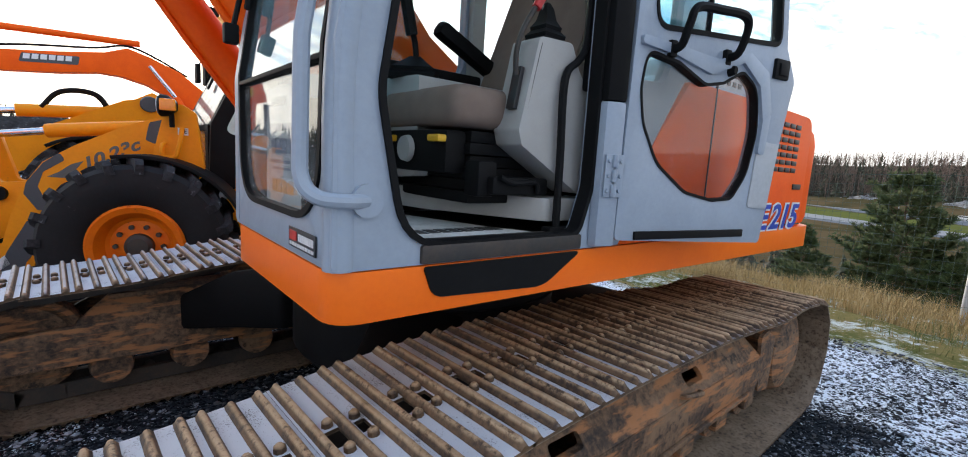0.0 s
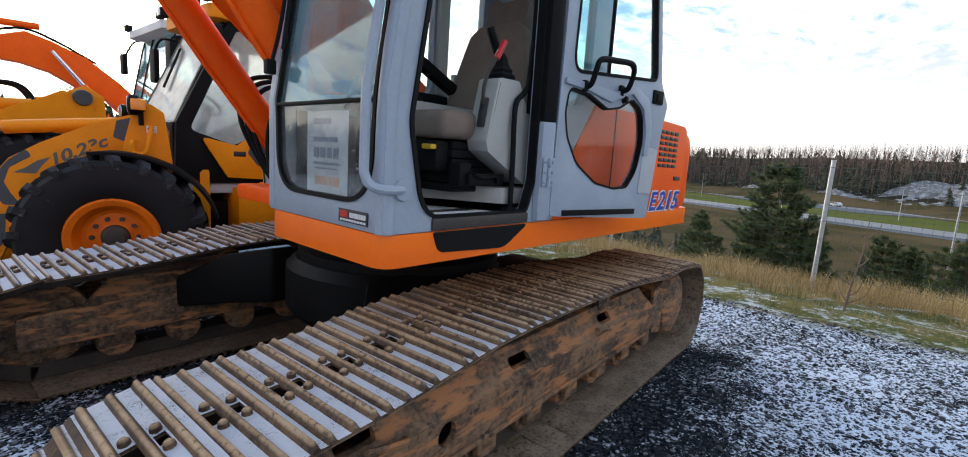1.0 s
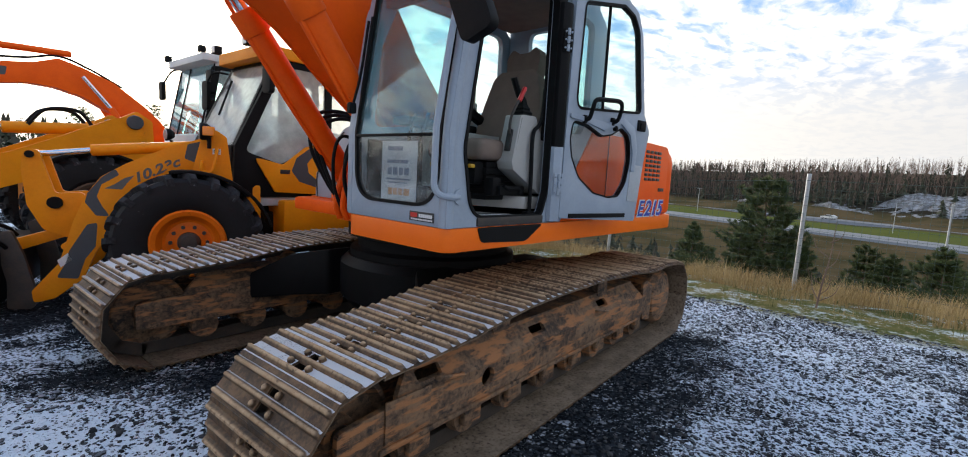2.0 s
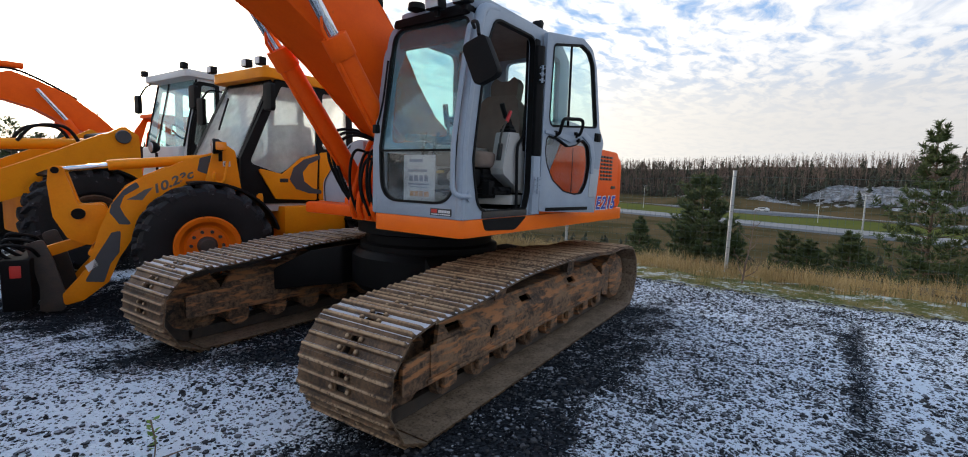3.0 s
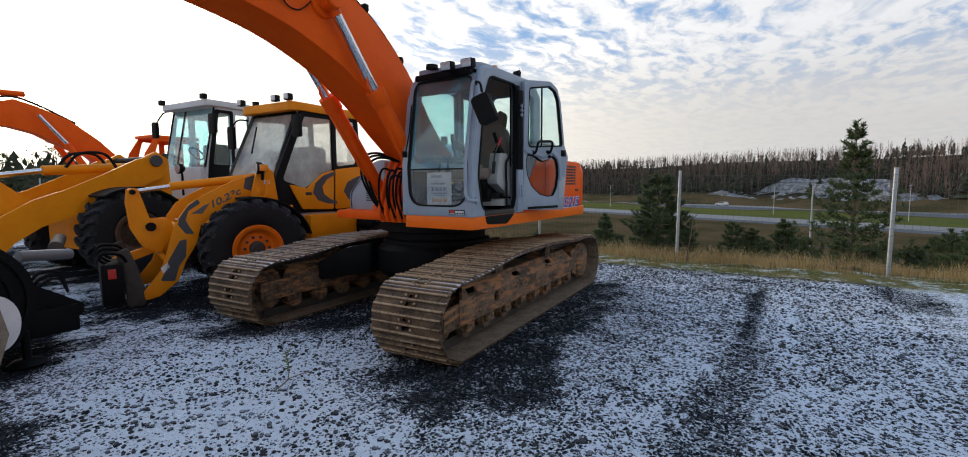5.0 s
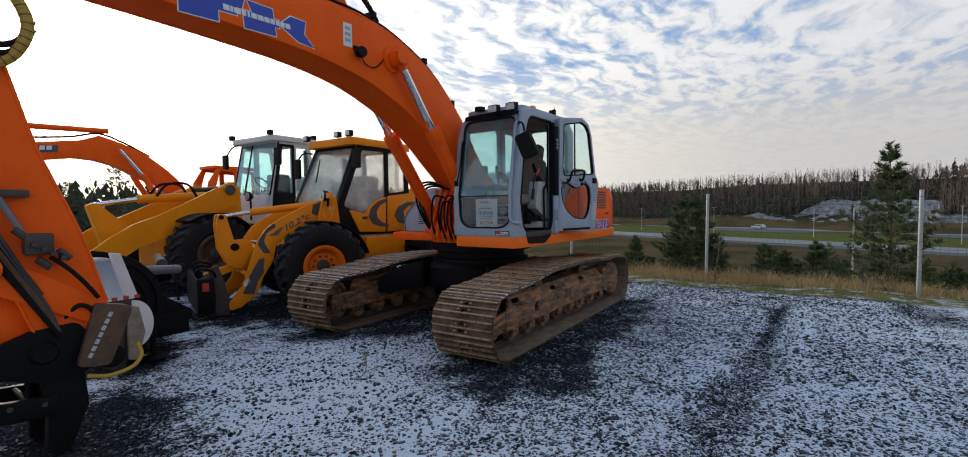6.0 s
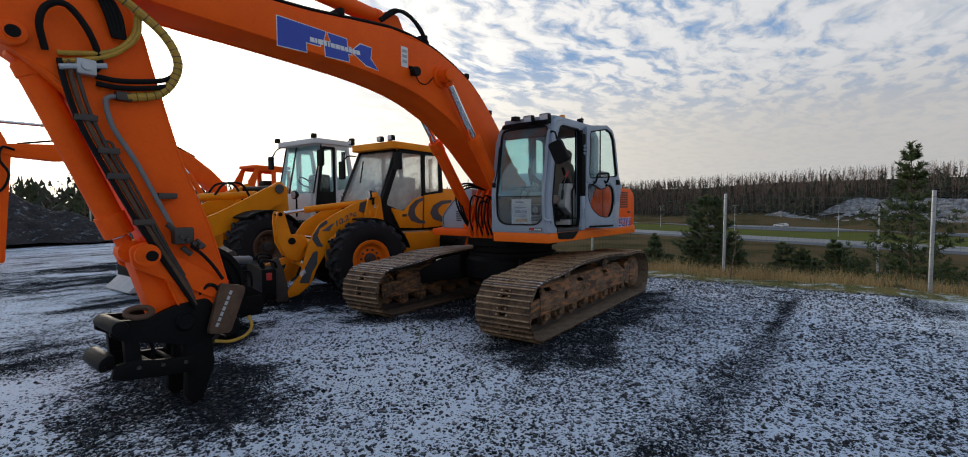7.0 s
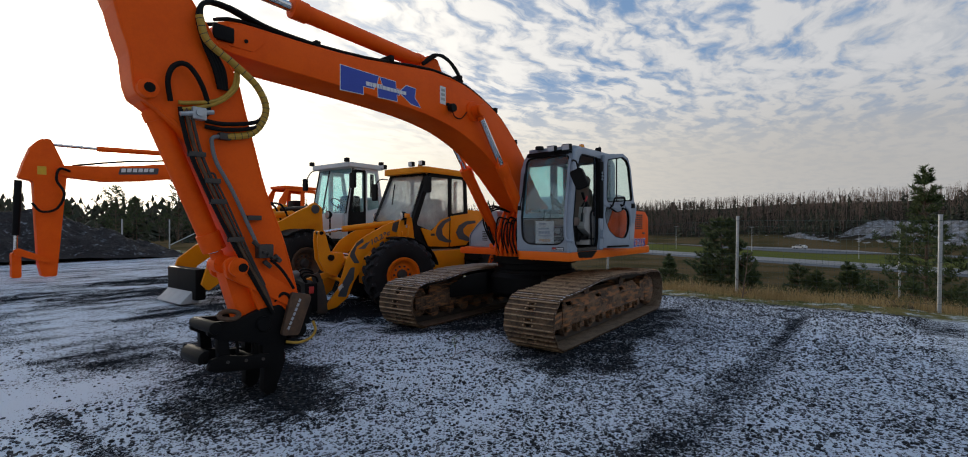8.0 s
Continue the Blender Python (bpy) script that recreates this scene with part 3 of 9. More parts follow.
    s.inputs["Specular IOR Level"].default_value = 0.0
    near_bump = k.bump(k.math("ADD", lumps, k.math("MULTIPLY", white, 0.25)), 0.9, 0.016)
    k.put(s, "Normal", k.bump(k.math("ADD", n2, k.math("MULTIPLY", n3, 0.4)), 0.5, 0.03, near_bump))
    return m


def make_ground():
    xs = spread(-1500, 2500, -8.0, 9.5, 0.14)
    ys = spread(-1500, 2500, -5.5, 11.0, 0.14)
    verts = [(x, y, ground_height(x, y)) for x in xs for y in ys]
    n = len(ys)
    faces = [(i * n + j, (i + 1) * n + j, (i + 1) * n + j + 1, i * n + j + 1) for i in range(len(xs) - 1) for j in range(n - 1)]
    data = bpy.data.meshes.new("ground")
    data.from_pydata(verts, [], faces)
    data.materials.append(ground_material())
    data.shade_smooth()
    tagged(new("ground", data), "crushed grey gravel yard dusted with snow, rough grass beyond", "ground", kind="structure")


make_ground()
ASPHALT = surface("asphalt", (0.10, 0.105, 0.115), (0.14, 0.145, 0.15), rough=0.45, scale=0.5, fine=8, bump=0.0)


def make_road(name, offset, width, label):
    verts, faces = [], []
    side = Vector((ROAD_WAY.y, -ROAD_WAY.x))
    for i in range(81):
        mid = ROAD_MID + ROAD_WAY * (i - 40) * 9.0 + side * offset
        for s in (-width / 2, width / 2):
            q = mid + side * s
            verts.append((q.x, q.y, ground_height(mid.x, mid.y) + 0.55))
        for s in (-width / 2 - 1.5, width / 2 + 1.5):
            q = mid + side * s
            verts.append((q.x, q.y, ground_height(mid.x, mid.y) - 0.6))
        if i:
            a, b = 4 * i - 4, 4 * i
            faces += [(a, a + 1, b + 1, b), (a + 2, a, b, b + 2), (a + 1, a + 3, b + 3, b + 1)]
    data = bpy.data.meshes.new(name)
    data.from_pydata(verts, [], faces)
    data.materials.append(ASPHALT)
    tagged(new(name, data), label, "road", kind="structure")


make_road("road_near", 0.0, 15.0, "grey asphalt carriageway between grass verges")
make_road("road_far", 42.0, 11.0, "grey asphalt carriageway below the wooded hill")

# ---- the orange excavator ----
EX = thing("excavator", "orange tracked excavator with blue-grey cab, door open, on snowy gravel", "excavator", (1.68, 2.26, 0))
EX_M = EX.matrix_basis.inverted()


# the upper carriage is slewed a little against the tracks
UPPER = Matrix.Translation((-0.004, 0.118, -0.005)) @ Matrix.Rotation(radians(-1.96), 4, "Z") @ Matrix.Scale(0.9515, 4)
LOWER = Matrix.Translation((1.62, 2.30, 0)) @ Matrix.Rotation(radians(0.8), 4, "Z") @ Matrix.Translation((-1.78, -2.26, 0))
BOOM = UPPER @ Matrix(((1.028, 0, 0, -0.07), (0, 1, 0, -0.058), (0, 0, 1.022, 0.005), (0, 0, 0, 1)))


def ex_part(name, bm, mat, parent=None, label="", m=UPPER):
    """A part drawn square to the upper carriage, or by m to the tracks or the boom."""
    bm.transform(EX_M @ m)
    return part(name, bm, mat, parent or EX, label)


def low_part(name, bm, mat, parent=None, label=""):
    return ex_part(name, bm, mat, parent, label, LOWER)


def boom_part(name, bm, mat, parent=None, label=""):
    return ex_part(name, bm, mat, parent, label, BOOM)


SIDE, FRONT, DECK0, DECK1 = 0.90, 0.31, 1.142, 1.28
CAB_Y1, CAB_X1, ROOF = 1.86, 1.93, 2.90


def front_x(z):
    return FRONT + (max(z, 1.82) - 1.82) * 0.15


def lean(co):
    """Front sheets lean back above the sill of the upper screen."""
    return Vector((co.x + (max(co.z, 1.82) - 1.82) * 0.15, co.y, co.z))


# tracks
TRACK_LOOP = [(-0.14, 0.672), (0.14, 0.690), (0.40, 0.712), (0.65, 0.745), (0.95, 0.775), (1.40, 0.788), (2.00, 0.785), (2.50, 0.760), (2.90, 0.728), (3.30, 0.735), (3.61, 0.712)]


def track_line():
    pts = [Vector((x, 0, z)) for x, z in TRACK_LOOP]
    top = curve_points(pts, 8)
    rear = [Vector((3.61 + 0.354 * math.sin(a), 0, 0.358 + 0.354 * math.cos(a))) for a in np.linspace(0.15, math.pi, 14)]
    low = [Vector((x, 0, 0.004)) for x in np.linspace(3.4, 0.0, 20)]
    front = [Vector((-0.16 - 0.335 * math.sin(a), 0, 0.339 - 0.335 * math.cos(a))) for a in np.linspace(0.0, math.pi - 0.1, 14)]
    return top + rear + low + front


def along(line, count):
    """Evenly spaced points on a closed line, each with its direction."""
    pts = line + [line[0]]
    length = [0.0]
    for a, b in zip(pts, pts[1:]):
        length.append(length[-1] + (b - a).length)
    pitch, out = length[-1] / count, []

    def at(d):
        d %= length[-1]
        i = int(np.searchsorted(length, d, side="right")) - 1
        i = min(i, len(pts) - 2)
        return pts[i].lerp(pts[i + 1], (d - length[i]) / max(length[i + 1] - length[i], 1e-6))

    for i in range(count):
        d = (i + 0.5) * pitch
        out.append((at(d), (at(d + pitch * 0.45) - at(d - pitch * 0.45)).normalized()))
    return out, pitch


def shoe_mesh(width, pitch):
    """Triple-rib track shoe: plate with two slots on its middle line, round-backed ribs, domed bolt heads. Local x along the track, z outwards."""
    us = [-0.53, -0.325, -0.115, 0.06, 0.215, 0.53]
    vs = [-width / 2, -0.042, -0.03, 0.03, 0.042, width / 2]
    b = bmesh.new()
    grid = {(i, j): b.verts.new((u * pitch, v, 0.0)) for i, u in enumerate(us) for j, v in enumerate(vs)}
    for i in range(5):
        for j in range(5):
            if (i == 1 and j in (1, 2, 3)) or (i == 3 and j == 2):
                continue
            b.faces.new((grid[i, j], grid[i + 1, j], grid[i + 1, j + 1], grid[i, j + 1]))
    made = bmesh.ops.extrude_face_region(b, geom=list(b.faces))
    bmesh.ops.translate(b, verts=[g for g in made["geom"] if isinstance(g, bmesh.types.BMVert)], vec=(0, 0, 0.012))
    bmesh.ops.recalc_face_normals(b, faces=b.faces)
    for u, h in ((-0.41, 0.038), (-0.04, 0.033), (0.33, 0.038)):
        r = bmesh.new()
        half = 0.0105
        prof = ((-1.7, 0.0), (-1.05, 0.62), (-0.55, 0.93), (0.0, 1.0), (0.55, 0.93), (1.05, 0.62), (1.7, 0.0))
        ends = [[r.verts.new((u * pitch + x * half, y, 0.010 + z * (h - 0.010) * f)) for x, z in prof] for y, f in ((-width / 2, 0.35), (-width / 2 + 0.018, 1.0), (width / 2 - 0.018, 1.0), (width / 2, 0.35))]
        for p, q in zip(ends, ends[1:]):
            for n in range(6):
                r.faces.new((p[n], p[n + 1], q[n + 1], q[n]))
        r.faces.new(ends[0])
        r.faces.new(ends[-1])
        join_in(b, r)
    for u, v in ((-0.22, 0.068), (0.14, 0.055)):
        for sgn in (-1, 1):
            rod((u * pitch, sgn * v, 0.01), (u * pitch, sgn * v, 0.026), 0.0175, 0.016, 8, bm=b)
            rod((u * pitch, sgn * v, 0.026), (u * pitch, sgn * v, 0.034), 0.016, 0.008, 8, bm=b)
    bmesh.ops.recalc_face_normals(b, faces=b.faces)
    data = bpy.data.meshes.new("track_shoe")
    b.to_mesh(data)
    b.free()
    data.shade_smooth()
    data.set_sharp_from_angle(angle=radians(40))
    data.materials.append(TRACK)
    return data


LINE = track_line()
PLACES, PITCH = along(LINE, 47)
SHOE = shoe_mesh(0.75, PITCH)


def link_mesh():
    """One chain link: two side bars and a pin."""
    b = bmesh.new()
    for v in (-0.085, 0.085):
        box(-PITCH * 0.52, PITCH * 0.52, v - 0.02, v + 0.02, -0.045, 0.045, 0.0, bm=b)
    rod((PITCH * 0.5, -0.1, 0), (PITCH * 0.5, 0.1, 0), 0.028, seg=8, bm=b)
    data = bpy.data.meshes.new("track_link")
    b.to_mesh(data)
    b.free()
    data.materials.append(DARK_STEEL)
    return data


LINK = link_mesh()


def toothed(cx, cz, r, teeth, y0, y1):
    pts = []
    for i in range(teeth * 4):
        a = 2 * math.pi * i / (teeth * 4)
        rr = r if i % 4 in (1, 2) else r - 0.05
        pts.append((cx + rr * math.cos(a), cz + rr * math.sin(a)))
    return plate(pts, "y", y0, y1 - y0)


def make_track(y, outer):
    """outer: -1 where the outside faces -y, 1 where it faces +y."""
    label = "rusty steel crawler track with powder snow on its shoes"
    track = low_part("track", rod((-0.16, y - 0.12, 0.339), (-0.16, y + 0.12, 0.339), 0.05), DARK_STEEL, label=label)
    for p, d in PLACES:
        n = Vector((-d.z, 0, d.x))
        for kind, data, off in (("track_shoe", SHOE, 0.0), ("track_link", LINK, 0.055)):
            q = p - n * off
            o = new(kind, data)
            o.parent = track
            o.matrix_basis = EX_M @ LOWER @ Matrix(((d.x, 0, n.x, q.x), (0, 1, 0, y), (d.z, 0, n.z, q.z), (0, 0, 0, 1)))
    # side frame
    o = y + outer * 0.231
    i = y - outer * 0.20
    y0, y1 = min(o, i), max(o, i)
    wall = rounded([(-0.26, 0.235), (3.04, 0.24), (3.09, 0.30), (3.07, 0.455), (0.02, 0.455), (-0.26, 0.43)], 0.03, 3)
    oval = [(0.722 + 0.055 * math.cos(a), 0.38 + 0.055 * math.sin(a)) for a in np.linspace(0, 2 * math.pi, 17)[:-1]]
    frame = plate(wall, "y", o - 0.03 if outer > 0 else o, 0.03, [oval], bevel=0.005)
    plate(wall, "y", i - 0.03 if outer < 0 else i, 0.03, bm=frame)
    # shoulders slope in towards the carrier rollers, with openings through them
    slots = [rounded([(x - 0.085, 0.49), (x + 0.085, 0.49), (x + 0.085, 0.54), (x - 0.085, 0.54)], 0.015, 2) for x in (0.30, 1.30, 2.28)]
    slope = rounded([(0.04, 0.45), (3.07, 0.45), (3.0, 0.585), (0.22, 0.585)], 0.015, 2)
    plate(slope, "y", o - 0.03 if outer > 0 else o, 0.03, slots, bm=frame, bend=lambda co: Vector((co.x, co.y - outer * (co.z - 0.45) * 0.85, co.z)))
    plate(slope, "y", i - 0.03 if outer < 0 else i, 0.03, bm=frame, bend=lambda co: Vector((co.x, co.y + outer * (co.z - 0.45) * 0.85, co.z)))
    box(0.22, 3.0, y0 + 0.10, y1 - 0.10, 0.562, 0.588, 0.0, bm=frame)
    box(-0.10, 3.04, y0 + 0.02, y1 - 0.02, 0.225, 0.25, 0.0, bm=frame)
    box(3.0, 3.07, y0 + 0.03, y1 - 0.03, 0.25, 0.45, 0.0, bm=frame)
    low_part("track_frame", frame, MUDDY, track, "mud-caked side frame of the track")
    rib = box(-0.05, 2.95, o - outer * 0.0, o + outer * 0.018, 0.25, 0.275, 0.006)
    for x in (0.30, 2.05):
        tube([(x, o, 0.50), (x + 0.02, o + outer * 0.025, 0.505), (x + 0.17, o + outer * 0.025, 0.475), (x + 0.19, o, 0.47)], 0.012, 6, 4, bm=rib)
    box(-0.02, 0.26, o, o + outer * 0.012, 0.285, 0.485, 0.004, bm=rib)
    low_part("frame_rail", rib, MUDDY, track)
    # idler in front, sprocket behind
    idler = lathe([(0.05, -0.11), (0.10, -0.11), (0.11, -0.07), (0.26, -0.06), (0.30, -0.10), (0.335, -0.09), (0.345, -0.05), (0.345, 0.05), (0.335, 0.09), (0.30, 0.10), (0.26, 0.06), (0.11, 0.07), (0.10, 0.11), (0.05, 0.11)], (-0.16, y, 0.339), seg=36)
    bmesh.ops.scale(idler, vec=(0.82, 1, 0.82), verts=idler.verts, space=Matrix.Translation((0.16, -y, -0.339)))
    low_part("idler_wheel", idler, MUDDY, track)
    sprocket = toothed(3.61, 0.358, 0.305, 21, y - 0.03, y + 0.03)
    lathe([(0.02, 0.0), (0.28, 0.02), (0.285, 0.17), (0.25, 0.22), (0.16, 0.25), (0.0, 0.255)], (3.61, y, 0.358), seg=32, bm=sprocket) if outer > 0 else lathe([(0.02, 0.0), (0.28, -0.02), (0.285, -0.17), (0.25, -0.22), (0.16, -0.25), (0.0, -0.255)], (3.61, y, 0.358), seg=32, bm=sprocket)
    low_part("sprocket", sprocket, MUDDY, track)
    guard = plate(rounded([(3.10, 0.22), (3.28, 0.185), (3.30, 0.52), (3.16, 0.59), (3.05, 0.57)], 0.03, 3), "y", o + (0 if outer < 0 else -0.02), 0.02)
    low_part("track_guard", guard, MUDDY, track)
    for n in range(8):
        x = 0.22 + n * 0.40
        roller = lathe([(0.03, -0.17), (0.10, -0.17), (0.11, -0.11), (0.085, -0.10), (0.085, 0.10), (0.11, 0.11), (0.10, 0.17), (0.03, 0.17)], (x, y, 0.175), seg=18)
        box(x - 0.07, x + 0.07, o - outer * 0.05, o - outer * 0.01, 0.14, 0.245, 0.012, bm=roller)
        low_part("track_roller", roller, MUDDY, track)
    for x in (0.95, 2.35):
        low_part("carrier_roller", lathe([(0.03, -0.14), (0.09, -0.14), (0.09, 0.14), (0.03, 0.14)], (x, y, 0.62), seg=16), MUDDY, track)
    return track


make_track(1.038, -1)
make_track(3.482, 1)

# lower carriage between the tracks
lower = lathe([(0.0, 0.38), (0.74, 0.38), (0.80, 0.45), (0.80, 0.72), (0.74, 0.78), (0.0, 0.78)], (1.72, 2.26, 0.0), "z", 40)


def leg(x0, x1, x2, x3, y_in, y_out):
    """Tapered box leg from the hub out to a track frame."""
    rings = []
    for xa, xb, y, z0, z1 in ((x0, x1, y_in, 0.40, 0.80), ((x0 + x2) / 2, (x1 + x3) / 2, (y_in + y_out) / 2, 0.38, 0.74), (x2, x3, y_out, 0.34, 0.57)):
        rings.append([(xa, y, z0), (xb, y, z0), (xb, y, z1), (xa, y, z1)])
    b = bmesh.new()
    vs = [[b.verts.new(p) for p in r] for r in rings]
    for r, q in zip(vs, vs[1:]):
        for k in range(4):
            b.faces.new((r[k], r[(k + 1) % 4], q[(k + 1) % 4], q[k]))
    b.faces.new(vs[0])
    b.faces.new(vs[-1])
    bmesh.ops.recalc_face_normals(b, faces=b.faces)
    soften(b, 0.03)
    return b


for y_in, y_out in ((1.72, 1.20), (2.80, 3.28)):
    for x0, x1, x2, x3 in ((1.0, 1.55, 0.55, 1.05), (1.85, 2.4, 2.40, 2.90)):
        low_part("carriage_leg", leg(x0, x1, x2, x3, y_in, y_out), BLACK, label="black tapered leg of the lower carriage")
low_part("carriage_frame", lower, BLACK, label="black car-body frame between the tracks")
low_part("slewing_ring", lathe([(0.0, 0.0), (0.72, 0.0), (0.72, 0.10), (0.66, 0.12), (0.66, 0.20), (0.74, 0.22), (0.74, 0.34), (0.0, 0.34)], (1.72, 2.26, 0.735), "z", 48), BLACK, label="black slewing ring")

# deck: orange rim right round the upper carriage
deck_line = rounded([(FRONT, SIDE), (3.62, SIDE), (4.0, 1.28), (4.16, 2.26), (4.0, 3.24), (3.62, 3.62), (1.0, 3.62), (0.98, 2.72), (0.72, 2.62), (0.72, 1.92), (FRONT, 1.86)], [0.09, 0.25, 0.35, 0.5, 0.35, 0.25, 0.06, 0.05, 0.05, 0.05, 0.10], 6)
deck = plate(deck_line, "z", DECK0, DECK1 - DECK0 - 0.004, bevel=0.036)
ex_part("deck_rim", deck, DECK_ORANGE, label="glossy orange deck rim, scratched at the corner")
step_pad = plate(rounded([(0.60, 1.185), (1.04, 1.165), (1.225, 1.274), (0.565, 1.274)], [0.05, 0.16, 0.01, 0.01], 8), "y", SIDE - 0.006, 0.008)
ex_part("step_pad", step_pad, RUBBER, label="black anti-slip pad below the door")

# ---- cab ----
CAB_OUT = rounded([(FRONT, DECK1), (FRONT, 1.82), (front_x(2.60), 2.60), (0.60, ROOF - 0.02), (1.70, ROOF), (CAB_X1, 2.74), (CAB_X1, 2.12), (1.62, 1.68), (1.45, DECK1)], [0.02, 0.15, 0.2, 0.15, 0.15, 0.12, 0.2, 0.15, 0.02], 5)
DOORWAY = rounded([(0.50, 1.33), (1.20, 1.33), (1.255, 1.50), (1.255, 2.80), (0.66, 2.80), (0.545, 2.55), (0.42, 1.72)], [0.16, 0.06, 0.15, 0.08, 0.12, 0.15, 0.25], 6)
REAR_SIDE_WINDOW = rounded([(1.36, 1.90), (1.66, 1.92), (1.74, 2.10), (1.74, 2.72), (1.36, 2.76)], 0.07, 4)
cab = ex_part("cab", plate(CAB_OUT, "y", SIDE, 0.055, [DOORWAY, REAR_SIDE_WINDOW], bevel=0.014), CAB_GREY, label="blue-grey steel cab with rounded pillars")
far_window = rounded([(0.47, 1.86), (1.33, 1.98), (1.33, 2.77), (0.68, 2.77), (0.52, 2.4)], [0.06, 0.08, 0.08, 0.12, 0.15], 5)
far_back_window = rounded([(1.43, 2.0), (1.78, 2.0), (1.78, 2.76), (1.43, 2.76)], 0.08, 5)
far = plate(CAB_OUT, "y", CAB_Y1 - 0.05, 0.05, [far_window, far_back_window])
ex_part("side_panel", far, CAB_GREY, cab)
front_out = rounded([(SIDE + 0.03, DECK1), (CAB_Y1, DECK1), (CAB_Y1, 1.82), (CAB_Y1 - 0.03, 2.82), (SIDE + 0.05, 2.82), (SIDE + 0.03, 1.82)], [0.02, 0.02, 0.02, 0.14, 0.10, 0.02], 6)
SCREEN = rounded([(0.985, 1.39), (1.755, 1.39), (1.775, 1.82), (1.765, 2.775), (0.985, 2.775), (0.965, 1.82)], [0.20, 0.20, 0.01, 0.12, 0.08, 0.01], 8)
ex_part("front_frame", plate(front_out, "x", FRONT + 0.002, 0.05, [SCREEN], bevel=0.008, bend=lean), CAB_GREY, cab)
# rounded corner post at the door side
post = tube([(FRONT + 0.035, SIDE + 0.035, DECK1), (FRONT + 0.035, SIDE + 0.035, 1.82), (front_x(2.35) + 0.035, SIDE + 0.035, 2.35), (front_x(2.72) + 0.05, SIDE + 0.035, 2.72), (0.56, SIDE + 0.04, 2.84), (0.72, SIDE + 0.04, 2.875)], 0.042, 12, 6)
ex_part("corner_post", post, CAB_GREY, cab)
rear = plate(rounded([(SIDE + 0.05, DECK1), (CAB_Y1 - 0.05, DECK1), (CAB_Y1 - 0.05, ROOF - 0.03), (SIDE + 0.05, ROOF - 0.03)], 0.03, 2), "x", CAB_X1 - 0.06, 0.05, [rounded([(SIDE + 0.10, 1.92), (CAB_Y1 - 0.26, 1.92), (CAB_Y1 - 0.26, 2.79), (SIDE + 0.10, 2.79)], 0.06, 4)])
ex_part("rear_panel", rear, CAB_GREY, cab)
roof = plate(rounded([(0.50, SIDE + 0.02), (CAB_X1 - 0.04, SIDE + 0.02), (CAB_X1 - 0.04, CAB_Y1 - 0.04), (0.50, CAB_Y1 - 0.04)], [0.12, 0.10, 0.10, 0.16], 6), "z", ROOF - 0.055, 0.075, bevel=0.034)
ex_part("roof", roof, CAB_GREY, cab)
ex_part("roof_lining", box(0.55, CAB_X1 - 0.07, SIDE + 0.06, CAB_Y1 - 0.06, ROOF - 0.085, ROOF - 0.06, 0.01), SEAT_CLOTH, cab)
visor = plate(rounded([(SIDE + 0.08, 2.785), (CAB_Y1 - 0.10, 2.785), (CAB_Y1 - 0.12, 2.845), (SIDE + 0.09, 2.862)], 0.025, 4), "x", front_x(2.75) - 0.02, 0.12, bevel=0.015)
ex_part("visor", visor, BLACK, cab, "black strip above the windscreen")
ex_part("head_lining", plate(rounded([(SIDE + 0.07, 2.64), (CAB_Y1 - 0.08, 2.64), (CAB_Y1 - 0.08, 2.80), (SIDE + 0.07, 2.80)], 0.03, 3), "x", front_x(2.7) + 0.075, 0.05, bevel=0.01), BLACK, cab)
ex_part("door_seal", ring([p for p in inset(DOORWAY, -0.006)], inset(DOORWAY, 0.012), "y", SIDE - 0.010, 0.05), RUBBER, cab, "black rubber door seal")
ex_part("screen_seal", ring(inset(SCREEN, -0.007), inset(SCREEN, 0.012), "x", FRONT - 0.006, 0.04, bend=lean), RUBBER, cab, "black rubber windscreen seal")
ex_part("screen_bar", box(FRONT - 0.006, FRONT + 0.03, 0.98, 1.765, 1.785, 1.80, 0.004), RUBBER, cab)
SCREEN_LOW = rounded([(0.99, 1.395), (1.75, 1.395), (1.768, 1.785), (0.972, 1.785)], [0.19, 0.19, 0.0, 0.0], 8)
SCREEN_UP = rounded([(0.972, 1.80), (1.768, 1.80), (1.760, 2.77), (0.99, 2.77)], [0.0, 0.0, 0.11, 0.07], 6)
ex_part("lower_windscreen", plate(SCREEN_LOW, "x", FRONT + 0.012, 0.006), GLASS_LOWER, cab, "dusty lower windscreen with dried drops")
up_glass = plate(SCREEN_UP, "x", FRONT + 0.012, 0.006, bend=lambda co: Vector((co.x + (co.z - 1.80) * 0.148, co.y, co.z)))
ex_part("windscreen", up_glass, GLASS_FRONT, cab, "tinted windscreen with rain drops")
ex_part("side_window", plate(inset(far_window, -0.01), "y", CAB_Y1 - 0.03, 0.006), GLASS_CLEAR, cab)
ex_part("side_window", plate(inset(far_back_window, -0.008), "y", CAB_Y1 - 0.03, 0.006), GLASS_CLEAR, cab)
ex_part("rear_window", plate(rounded([(SIDE + 0.09, 1.91), (CAB_Y1 - 0.25, 1.91), (CAB_Y1 - 0.25, 2.80), (SIDE + 0.09, 2.80)], 0.06, 4), "x", CAB_X1 - 0.035, 0.006), GLASS_CLEAR, cab)
